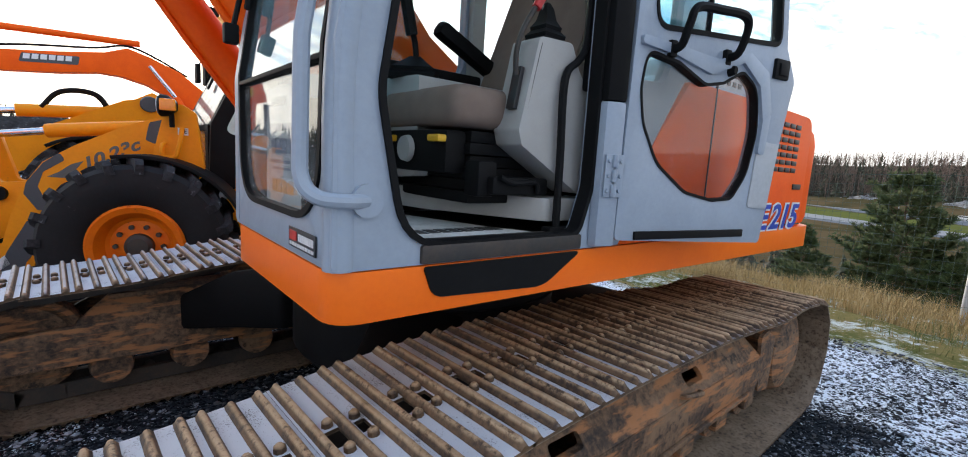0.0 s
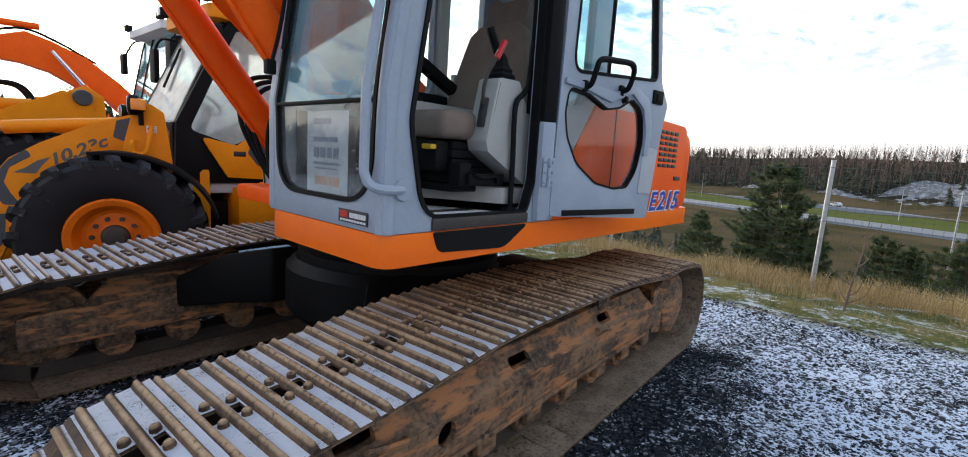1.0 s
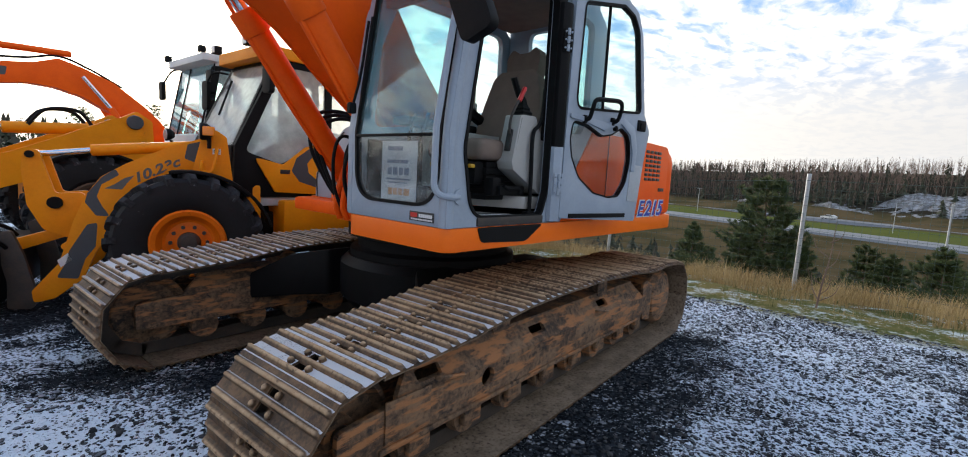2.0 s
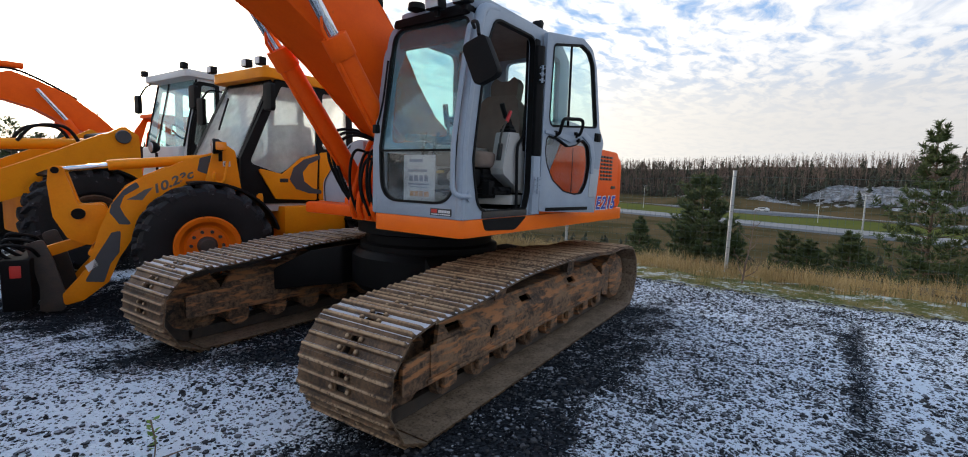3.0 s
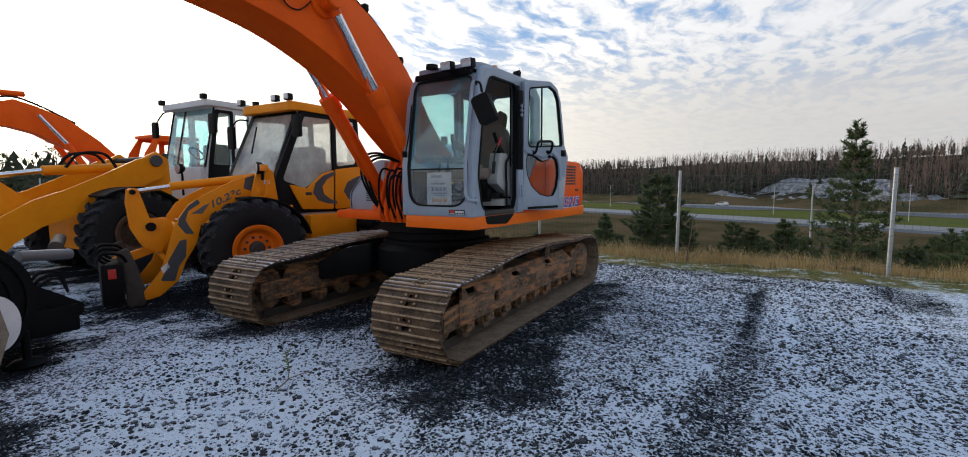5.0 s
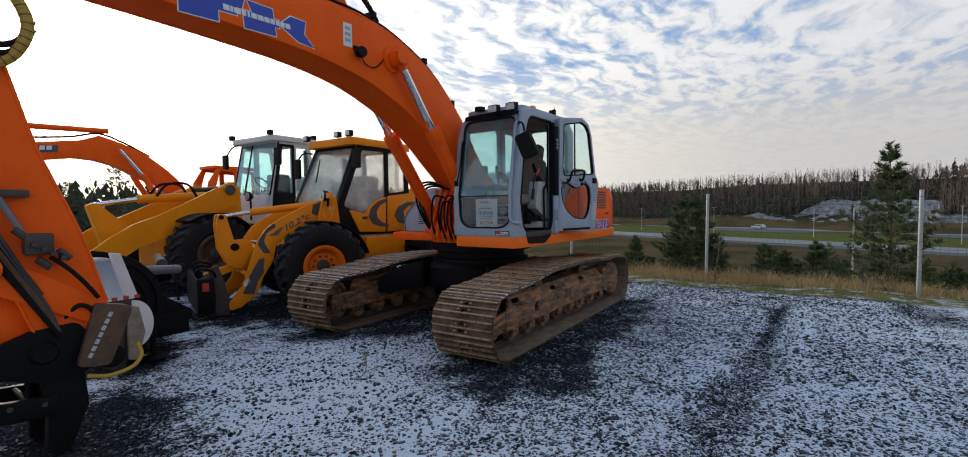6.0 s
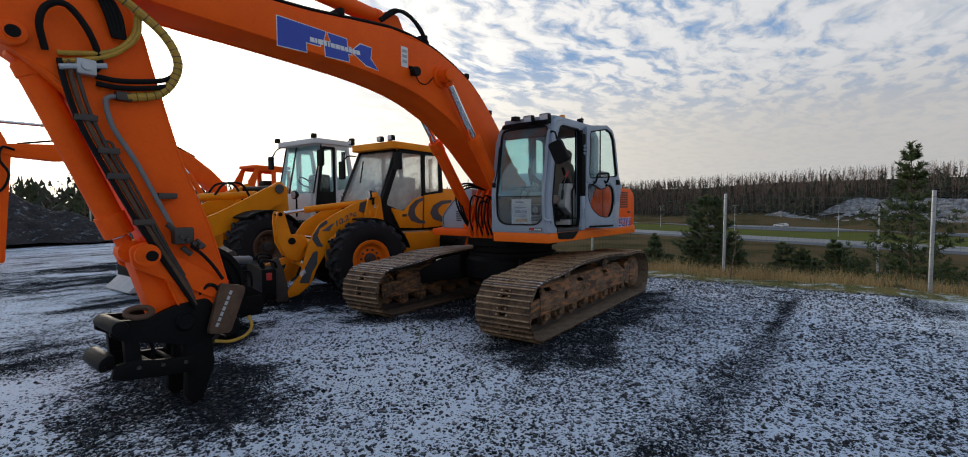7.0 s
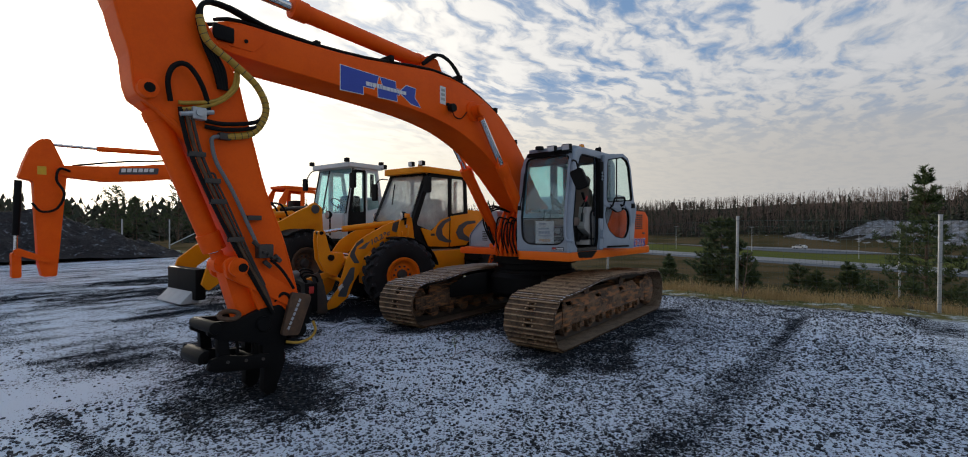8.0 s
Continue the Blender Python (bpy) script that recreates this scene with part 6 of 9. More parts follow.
console_part("bar_foot", box(1.12, 1.24, 0.955, 1.0, 1.318, 1.352, 0.006), RUBBER)
mech = box(0.90, 1.16, 1.02, 1.10, 1.46, 1.52, 0.01)
tube([(0.92, 1.01, 1.52), (0.98, 1.01, 1.50), (1.08, 1.01, 1.505), (1.10, 1.01, 1.47)], 0.010, 8, 4, bm=mech)
box(0.86, 0.94, 1.05, 1.13, 1.45, 1.57, 0.012, bm=mech)
console_part("tilt_latch", mech, RUBBER, "black tilt latch below the console")
# right console and display
rc = plate(rounded([(1.38, 1.50), (1.70, 1.48), (1.70, 1.88), (1.38, 1.87)], [0.05, 0.02, 0.02, 0.02], 4), "x", 0.82, 0.50, bevel=0.015)
ex_part("right_console", rc, INNER_GREY, cab, "grey plastic right console")
ex_part("console_top", box(0.62, 1.30, 1.62, 1.81, 1.90, 1.955, 0.015), RUBBER, cab)
boot = lathe([(0.135, 0.0), (0.14, 0.015), (0.11, 0.03), (0.115, 0.042), (0.08, 0.06), (0.03, 0.09)], (0.90, 1.54, 1.872), "z", 4)
ex_part("stick_boot", boot, RUBBER, cab)
ex_part("control_stick", tube([(0.90, 1.54, 1.95), (0.89, 1.54, 2.02), (0.87, 1.53, 2.05)], 0.012, 8, 4), RUBBER, cab)
ex_part("stick_grip", tube([(0.87, 1.53, 2.04), (0.85, 1.53, 2.12), (0.82, 1.52, 2.22)], 0.024, 8, 4), RUBBER, cab)
ex_part("travel_lever", tube([(0.50, 1.36, 1.34), (0.50, 1.36, 1.75), (0.56, 1.36, 1.95)], 0.012, 8, 4), RUBBER, cab)
ex_part("travel_lever", tube([(0.50, 1.48, 1.34), (0.50, 1.48, 1.75), (0.56, 1.48, 1.95)], 0.012, 8, 4), RUBBER, cab)
ex_part("armrest", box(-0.20, 0.20, 1.60, 1.68, -0.035, 0.035, 0.03, m=Matrix.Translation((1.24, 0, 2.05)) @ Matrix.Rotation(radians(24), 4, "Y")), RUBBER, cab, "black padded armrest")
ex_part("rear_box", box(1.55, 1.84, 1.0, 1.76, 1.32, 1.86, 0.03), RUBBER, cab)

# sale sheet inside the lower screen, dealer sticker, mirror, lamps, beacon
sheet = plate([(1.185, 1.402), (1.518, 1.402), (1.518, 1.757), (1.185, 1.757)], "x", FRONT + 0.022, 0.002)
sheet = ex_part("sale_sheet", sheet, PAPER, cab, "white printed sale sheet on the screen")
pr = bmesh.new()
for z0, z1, ys in ((1.70, 1.725, ((1.27, 1.41),)), (1.625, 1.645, ((1.22, 1.29), (1.30, 1.42))), (1.555, 1.60, ((1.21, 1.25), (1.265, 1.30), (1.315, 1.36), (1.37, 1.41))), (1.525, 1.535, ((1.20, 1.42),)), (1.505, 1.512, ((1.22, 1.40),))):
    for y0, y1 in ys:
        box(FRONT + 0.0195, FRONT + 0.022, y0 + 0.045, y1 + 0.045, z0, z1, 0.0, bm=pr)
ex_part("sheet_print", pr, INK, cab)
pr = bmesh.new()
for y0, y1 in ((1.20, 1.25), (1.265, 1.30), (1.31, 1.35), (1.36, 1.40)):
    box(FRONT + 0.0195, FRONT + 0.022, y0 + 0.045, y1 + 0.045, 1.435, 1.475, 0.0, bm=pr)
ex_part("price_print", pr, PRINT_ORANGE, cab)
ex_part("dealer_sticker", box(FRONT - 0.004, FRONT, 0.996, 1.204, 1.30, 1.355, 0.001), DECAL_BLACK, cab, "black dealer sticker")
st = bmesh.new()
for n in range(7):
    box(FRONT - 0.006, FRONT - 0.004, 1.008 + n * 0.0165, 1.021 + n * 0.0165, 1.323, 1.343, 0.0, bm=st)
for n in range(9):
    box(FRONT - 0.006, FRONT - 0.004, 1.006 + n * 0.021, 1.022 + n * 0.021, 1.306, 1.315, 0.0, bm=st)
ex_part("sticker_print", st, DECAL_WHITE, cab)
ex_part("sticker_mark", box(FRONT - 0.006, FRONT - 0.004, 1.135, 1.192, 1.321, 1.347, 0.0), DECAL_RED, cab)
mir = plate(rounded([(0.705, 2.195), (0.515, 2.26), (0.645, 2.53), (0.835, 2.47)], 0.05, 6), "x", 0.17, 0.06, bevel=0.024)
mirror = ex_part("side_mirror", mir, RUBBER, cab.parent, "black side mirror on a bent arm")
ex_part("mirror_arm", tube([(0.19, 0.70, 2.53), (0.22, 0.74, 2.62), (0.30, 0.84, 2.66), (0.40, 0.90, 2.66)], 0.013, 8, 5), RUBBER, mirror)
for y, s_ in ((1.225, 1.0), (0.965, 1.0)):
    b = box(-0.06, 0.03, -0.072, 0.072, -0.045, 0.055, 0.02)
    b.transform(Matrix.Translation((0.36, y, 2.865)) @ Matrix.Rotation(radians(-6), 4, "Y"))
    lampx = ex_part("work_lamp", b, RUBBER, cab.parent, "black square work lamp")
    b = box(-0.066, -0.055, -0.06, 0.06, -0.033, 0.045, 0.008)
    b.transform(Matrix.Translation((0.36, y, 2.865)) @ Matrix.Rotation(radians(-6), 4, "Y"))
    ex_part("lamp_glass", b, LENS, lampx)
    ex_part("lamp_foot", box(0.35, 0.38, y - 0.02, y + 0.02, 2.78, 2.83, 0.004), RUBBER, lampx)
b = lathe([(0.0, 0.0), (0.055, 0.0), (0.055, 0.045), (0.0, 0.045)], (1.22, 1.18, ROOF + 0.018), "z", 20)
beacon = ex_part("beacon", b, RUBBER, cab.parent, "amber warning beacon on the roof")
ex_part("beacon_lens", lathe([(0.048, 0.0), (0.05, 0.05), (0.04, 0.085), (0.0, 0.095)], (1.22, 1.18, ROOF + 0.06), "z", 20), AMBER, beacon)
b = lathe([(0.0, 0.0), (0.05, 0.0), (0.055, 0.03), (0.04, 0.07), (0.0, 0.075)], (1.42, 0.98, ROOF + 0.02), "z", 14)
rod((1.42, 0.98, ROOF + 0.06), (1.47, 0.97, ROOF + 0.09), 0.03, seg=10, bm=b)
ex_part("rear_work_lamp", b, RUBBER, cab.parent)
ex_part("roof_knob", lathe([(0.0, 0.0), (0.07, 0.0), (0.065, 0.045), (0.0, 0.06)], (0.45, 1.52, ROOF + 0.0), "z", 18), RUBBER, cab.parent)
ex_part("aerial", rod((1.62, 1.05, ROOF), (1.63, 1.05, ROOF + 0.18), 0.004, 0.002, 6), RUBBER, cab.parent)
ex_part("inner_lining", box(0.42, CAB_X1 - 0.07, CAB_Y1 - 0.075, CAB_Y1 - 0.055, 1.32, 1.78, 0.005), RUBBER, cab)
ex_part("inner_lining", box(CAB_X1 - 0.085, CAB_X1 - 0.065, SIDE + 0.07, CAB_Y1 - 0.08, 1.32, 1.88, 0.005), RUBBER, cab)

# ---- wheel loaders ----


LUGS = {}


def lug_mesh(r, w, s):
    """One slanting tread bar; alike bars share it."""
    if (r, w, s) not in LUGS:
        lug, half, rows = bmesh.new(), 0.055, []
        for f, ang, rr, hh in ((0.02, 0.10, r * 0.93, r * 1.0), (0.50, 0.03, r * 0.93, r * 1.0), (0.80, -0.05, r * 0.92, r * 0.99), (1.0, -0.08, r * 0.84, r * 0.935)):
            rows.append([lug.verts.new((q * math.cos(ang + da), s * w * f, q * math.sin(ang + da))) for da, q in ((-half, rr * 0.985), (-half * 0.75, hh), (half * 0.75, hh), (half, rr * 0.985))])
        for p, q in zip(rows, rows[1:]):
            for i in range(3):
                lug.faces.new((p[i], p[i + 1], q[i + 1], q[i]))
        lug.faces.new(rows[0])
        lug.faces.new(rows[-1])
        bmesh.ops.recalc_face_normals(lug, faces=lug.faces)
        data = bpy.data.meshes.new("tread_lug")
        lug.to_mesh(data)
        lug.free()
        data.materials.append(TREAD)
        LUGS[r, w, s] = data
    return LUGS[r, w, s]


def wheel(parent, centre, r, width, rim_mat, out, m, yaw=0.0, lugs=20):
    """A chevron-tread tyre on a dished rim; out: the side (-1 or 1) its face shows."""
    cx, cy, cz = centre
    w = width / 2
    turn = Matrix.Translation(centre) @ Matrix.Rotation(radians(yaw), 4, "Z") if yaw else Matrix.Translation(centre)
    t = lathe([(r * 0.45, -w * 0.72), (r * 0.54, -w * 0.92), (r * 0.78, -w), (r * 0.875, -w * 0.92), (r * 0.925, -w * 0.72), (r * 0.935, 0.0), (r * 0.925, w * 0.72), (r * 0.875, w * 0.92), (r * 0.78, w), (r * 0.54, w * 0.92), (r * 0.45, w * 0.72)], (0, 0, 0), "y", 48, cap=False)
    t.transform(m @ turn)
    tyre = part("wheel", t, TYRE, parent, "black chevron-tread tyre, dusted with snow")
    for s_ in (-1, 1):
        data = lug_mesh(r, w, s_)
        for n in range(lugs):
            o = new("tread_lug", data)
            o.parent = tyre
            o.matrix_basis = m @ turn @ Matrix.Rotation(2 * math.pi * (n + (0.5 if s_ > 0 else 0.0)) / lugs, 4, "Y")
    k = out
    prof = [(0.0, k * w * 0.55), (r * 0.13, k * w * 0.55), (r * 0.15, k * w * 0.46), (r * 0.29, k * w * 0.40), (r * 0.33, k * w * 0.46), (r * 0.37, k * w * 0.70), (r * 0.40, k * w * 0.84), (r * 0.46, k * w * 0.90), (r * 0.485, k * w * 0.84), (r * 0.45, -k * w * 0.7), (r * 0.3, -k * w * 0.6), (0.0, -k * w * 0.6)]
    rim = lathe(prof, (0, 0, 0), "y", 40)
    rim.transform(m @ turn)
    rim = part("rim", rim, rim_mat, tyre)
    hub = lathe([(0.0, k * w * 0.72), (r * 0.10, k * w * 0.71), (r * 0.14, k * w * 0.62), (r * 0.15, k * w * 0.48), (r * 0.02, k * w * 0.48)], (0, 0, 0), "y", 20)
    hub.transform(m @ turn)
    part("hub", hub, DARK_STEEL, tyre)
    nut = bpy.data.meshes.new("wheel_nut")
    b = rod((r * 0.23, k * w * 0.43, 0), (r * 0.23, k * w * 0.55, 0), r * 0.028, seg=6)
    b.to_mesh(nut)
    b.free()
    nut.materials.append(DARK_STEEL)
    for n in range(10):
        o = new("wheel_nut", nut)
        o.parent = tyre
        o.matrix_basis = m @ turn @ Matrix.Rotation(2 * math.pi * n / 10, 4, "Y")
    return tyre


def pane(parent, outline, axis, offset, mat, m, thick=0.006, name="window"):
    b = plate(outline, axis, offset, thick)
    b.transform(m)
    return part(name, b, mat, parent)


def lp(name, bm, mat, parent, m, label=""):
    bm.transform(m)
    return part(name, bm, mat, parent, label)


GREY_STRIPE = surface("anthracite_decal", (0.045, 0.05, 0.058), (0.06, 0.065, 0.075), rough=0.45, bump=0)
RIM_ORANGE = surface("orange_rim_paint", (0.78, 0.17, 0.004), (0.62, 0.11, 0.004), rough=0.5, scale=8, bump=0.08, dirt=(0.10, 0.05, 0.03), dirt_amount=0.25, spec=0.2)
LABEL_GREY = surface("grey_letters", (0.10, 0.095, 0.09), rough=0.5, bump=0)


def yellow_loader():
    top = thing("wheel_loader", "yellow wheel loader with grey swooshes, muddy coupler, no bucket fitted", "wheel loader", (0.58, 5.35, 0))
    inv = top.matrix_basis.inverted()
    low = Matrix.Diagonal((1, 1, 0.972, 1))
    FW = Matrix.Rotation(radians(-20), 4, "Z")  # front frame, turned at the joint
    F, R = FW @ low, inv @ low
    arm_up = [(0.20, 1.77), (-0.11, 1.65), (-0.46, 1.46), (-0.66, 1.32), (-0.78, 1.14), (-0.88, 0.88), (-0.94, 0.66), (-1.00, 0.46), (-1.20, 0.20)]
    arm_dn = [(-1.19, 0.08), (-1.03, 0.12), (-0.82, 0.30), (-0.72, 0.56), (-0.58, 0.80), (-0.53, 1.02), (-0.41, 1.15), (-0.12, 1.27), (0.14, 1.40), (0.34, 1.58), (0.32, 1.76)]
    for s in (-1, 1):
        y = -0.58 if s < 0 else 0.53
        a = lp("lift_arm", plate(rounded(arm_up + arm_dn, 0.03, 2), "y", y, 0.05, bevel=0.008), YELLOW, top, F, "curved yellow lift arm with grey swooshes")
        if s < 0:
            lp("swoosh", plate(rounded([(-0.55, 1.40), (-0.66, 1.31), (-0.77, 1.15), (-0.79, 1.06), (-0.71, 0.93), (-0.60, 0.92), (-0.66, 1.02), (-0.70, 1.12), (-0.66, 1.24), (-0.52, 1.34)], 0.02, 3), "y", y - 0.003, 0.003), GREY_STRIPE, a, F)
            lp("swoosh", plate(rounded([(-0.70, 0.86), (-0.78, 0.84), (-0.92, 0.58), (-0.95, 0.46), (-1.02, 0.32), (-0.86, 0.30), (-0.80, 0.50), (-0.72, 0.62)], 0.02, 3), "y", y - 0.003, 0.003), GREY_STRIPE, a, F)
            lp("swoosh", plate(rounded([(0.20, 1.74), (0.05, 1.69), (0.02, 1.54), (0.12, 1.50), (0.16, 1.6)], 0.02, 3), "y", y - 0.003, 0.003), GREY_STRIPE, a, F)
            lp("arm_mark", plate([(-0.64, 1.20), (-0.50, 1.195), (-0.46, 1.26), (-0.40, 1.34), (-0.48, 1.31), (-0.56, 1.245)], "y", y - 0.003, 0.003), LABEL_GREY, a, F)
            lettering("10.23c", 0.13, F @ pose(-0.40, y - 0.003, 1.26, 90, 0, 0) @ pose(0, 0, 0, 0, 0, 28), LABEL_GREY, a, "model_lettering", 0.35, 0.004, 0.001, 0.46)
            lp("warning_label", plate([(-0.985, 0.42), (-0.90, 0.49), (-0.93, 0.56), (-1.01, 0.49)], "y", y - 0.003, 0.003), DECAL_WHITE, a, F)
    t = lp("arm_tower", plate(rounded([(0.06, 1.30), (0.46, 1.30), (0.40, 1.79), (0.30, 1.86), (0.18, 1.80)], 0.04, 4), "y", -0.68, 0.06, bevel=0.008), YELLOW, top, F, "yellow arm tower")
    lp("arm_tower", plate(rounded([(0.06, 1.0), (0.50, 1.0), (0.40, 1.79), (0.30, 1.86), (0.18, 1.80)], 0.04, 4), "y", 0.62, 0.06, bevel=0.008), YELLOW, top, F)
    lp("tower_rail", tube([(0.18, -0.70, 1.52), (0.17, -0.74, 1.50), (0.18, -0.74, 1.42), (0.26, -0.74, 1.42), (0.29, -0.74, 1.52), (0.31, -0.72, 1.66)], 0.018, 8, 5), YELLOW, t, F)
    lp("maker_plate", plate([(0.27, 1.60), (0.345, 1.60), (0.345, 1.66), (0.27, 1.66)], "y", -0.684, 0.003), DECAL_WHITE, t, F)
    lettering("CE", 0.05, F @ pose(0.278, -0.686, 1.615, 90, 0, 0), DECAL_BLACK, t, "mark", 0, 0, 0.001, 0.06)
    lp("front_frame", box(-0.30, 0.75, -0.45, 0.45, 0.42, 1.28, 0.04), YELLOW, top, F)
    lp("frame_joint", box(0.60, 1.25, -0.22, 0.22, 0.45, 0.95, 0.05), BLACK, top, F)
    lp("axle", rod((0.06, -0.9, 0.70), (0.06, 0.9, 0.70), 0.13), BLACK, top, F)
    lp("cross_tube", rod((-0.72, -0.55, 0.95), (-0.72, 0.55, 0.95), 0.09), YELLOW, top, F)
    lp("cross_tube", rod((-0.95, -0.55, 0.62), (-0.95, 0.55, 0.62), 0.035), YELLOW, top, F)
    # bell crank and its ram
    for y in (-0.30, 0.0):
        lp("bell_crank", plate(rounded([(-1.28, 1.55), (-1.17, 1.55), (-1.06, 1.12), (-0.84, 1.14), (-0.80, 0.98), (-0.96, 0.66), (-1.16, 0.76), (-1.27, 1.0), (-1.30, 1.36)], [0.05, 0.05, 0.05, 0.06, 0.06, 0.06, 0.08, 0.06, 0.05], 4), "y", y, 0.05, bevel=0.006), YELLOW, top, F, "yellow bell crank")
    lp("crank_pin", rod((-1.06, -0.34, 1.03), (-1.06, 0.10, 1.03), 0.06), BLACK, top, F)
    lp("crank_pin", rod((-1.23, -0.33, 1.50), (-1.23, 0.09, 1.50), 0.035), BLACK, top, F)
    ram = lp("tilt_ram", rod((-0.80, -0.12, 1.57), (0.25, -0.12, 1.70), 0.06, bevel=0.01), YELLOW, top, F)
    lp("piston_rod", rod((-1.23, -0.12, 1.50), (-0.80, -0.12, 1.57), 0.03), CHROME, ram, F)
    for y in (-0.44, 0.44):
        r2 = lp("lift_ram", rod((0.25, y, 0.85), (-0.42, y, 1.0), 0.065, bevel=0.01), YELLOW, top, F)
        lp("piston_rod", rod((-0.42, y, 1.0), (-0.70, y, 1.06), 0.035), CHROME, r2, F)
    # quick coupler
    for y in (-0.56, 0.50):
        lp("coupler_plate", plate(rounded([(-1.46, 0.74), (-1.33, 0.79), (-1.25, 0.55), (-1.16, 0.12), (-1.20, 0.02), (-1.38, 0.03), (-1.37, 0.30)], 0.04, 4), "y", y, 0.06, bevel=0.008), DARK_STEEL, top, F, "rust-brown quick coupler plate")
    lp("coupler_beam", box(-1.62, -1.40, -0.75, 0.75, 0.10, 0.62, 0.03), BLACK, top, F)
    lp("coupler_link", plate(rounded([(-1.5, 0.62), (-1.36, 0.66), (-0.95, 0.80), (-0.93, 0.70), (-1.4, 0.52)], 0.03, 3), "y", -0.18, 0.12, bevel=0.01), YELLOW, top, F)
    for n, (y, z) in enumerate(((-0.45, 0.70), (-0.3, 0.74), (-0.62, 0.66))):
        lp("hose", tube([(-1.5, y, z - 0.1), (-1.62, y - 0.05, z + 0.02), (-1.58, y - 0.1, z + 0.1), (-1.42, y - 0.05, z + 0.06), (-1.36, y + 0.05, z - 0.04)], 0.018, 7, 5), RUBBER, top, F)
    lp("red_reflector", box(-1.55, -1.47, -0.765, -0.752, 0.44, 0.56, 0.003), DECAL_RED, top, F)
    lp("steel_tube", rod((-2.0, -0.55, 0.86), (-2.0, 0.65, 0.86), 0.07, bevel=0.01), DARK_STEEL, top, F)
    wheel(top, (0.06, -0.88, 0.685), 0.675, 0.47, RIM_ORANGE, -1, FW)
    wheel(top, (0.06, 0.88, 0.685), 0.675, 0.47, RIM_ORANGE, 1, FW)
    for s in (-1, 1):
        arc = [(0.06 + 0.765 * math.cos(a), 0.715 + 0.71 * math.sin(a)) for a in np.linspace(radians(12), radians(102), 14)]
        inner = [(0.06 + 0.740 * math.cos(a), 0.715 + 0.68 * math.sin(a)) for a in np.linspace(radians(102), radians(12), 14)]
        lp("mudguard", plate(arc + inner, "y", -1.03 if s < 0 else 0.58, 0.45, bevel=0.006), RUBBER, top, F, "black plastic mudguard")
        lamp = lp("head_lamp", lathe([(0.0, 0.06), (0.04, 0.06), (0.085, 0.0), (0.09, -0.05), (0.075, -0.065), (0.0, -0.065)], (0.22, s * 0.74, 1.83), "x", 22), RUBBER, top, F, "round head lamp with amber flasher")
        lp("lamp_glass", lathe([(0.0, -0.075), (0.07, -0.07), (0.075, -0.064), (0.0, -0.063)], (0.22, s * 0.74, 1.83), "x", 22), LENS, lamp, F)
        lp("flasher", box(0.18, 0.29, s * 0.83 - 0.025, s * 0.83 + 0.025, 1.785, 1.88, 0.012), AMBER, lamp, F)
        lp("lamp_post", rod((0.24, s * 0.72, 1.66), (0.24, s * 0.74, 1.77), 0.02), BLACK, lamp, F)
    # cab on the rear frame, in yard metres
    y0, y1 = 4.70, 5.90
    side = rounded([(1.22, 1.14), (2.52, 1.12), (2.60, 1.8), (2.54, 2.80), (1.34, 2.76), (0.86, 1.72), (0.84, 1.14)], 0.03, 3)
    w1 = rounded([(0.97, 1.66), (1.38, 1.53), (1.95, 1.84), (1.95, 2.69), (1.41, 2.68)], [0.06, 0.1, 0.05, 0.05, 0.06], 5)
    w2 = rounded([(2.04, 1.90), (2.48, 1.96), (2.46, 2.70), (2.04, 2.69)], 0.05, 4)
    cab_l = lp("cab", plate(side, "y", y0, 0.05, [w1, w2], bevel=0.008), BLACK, top, R, "black-framed cab with yellow roof")
    lp("side_panel", plate(side, "y", y1 - 0.05, 0.05, [w1, w2]), BLACK, cab_l, R)
    for y in (y0 + 0.022, y1 - 0.028):
        pane(cab_l, inset(w1, -0.01), "y", y, GLASS_FROST, R)
        pane(cab_l, inset(w2, -0.01), "y", y, GLASS_FROST, R)
    ws = plate(rounded([(y0 + 0.07, 0.0), (y1 - 0.07, 0.0), (y1 - 0.12, 1.10), (y0 + 0.12, 1.10)], 0.05, 4), "x", 0.0, 0.006)
    tilt_ws = Matrix.Translation((0.86, 0, 1.72)) @ Matrix.Rotation(radians(24.0), 4, "Y")
    ws.transform(tilt_ws)
    lp("windscreen", ws, GLASS_FROST, cab_l, R, "misted windscreen")
    wf = plate(rounded([(y0 + 0.04, -0.04), (y1 - 0.04, -0.04), (y1 - 0.08, 1.14), (y0 + 0.08, 1.14)], 0.03, 3), "x", 0.0, 0.03, [rounded([(y0 + 0.09, 0.02), (y1 - 0.09, 0.02), (y1 - 0.14, 1.08), (y0 + 0.14, 1.08)], 0.06, 4)])
    wf.transform(tilt_ws)
    lp("screen_frame", wf, BLACK, cab_l, R)
    lp("screen_wiper", tube([tuple(tilt_ws @ Vector((-0.02, y1 - 0.3, 0.9))), tuple(tilt_ws @ Vector((-0.03, y1 - 0.45, 0.4)))], 0.012, 6, 0), RUBBER, cab_l, R)
    lp("front_apron", box(0.84, 0.90, y0 + 0.05, y1 - 0.05, 1.14, 1.72, 0.02), BLACK, cab_l, R)
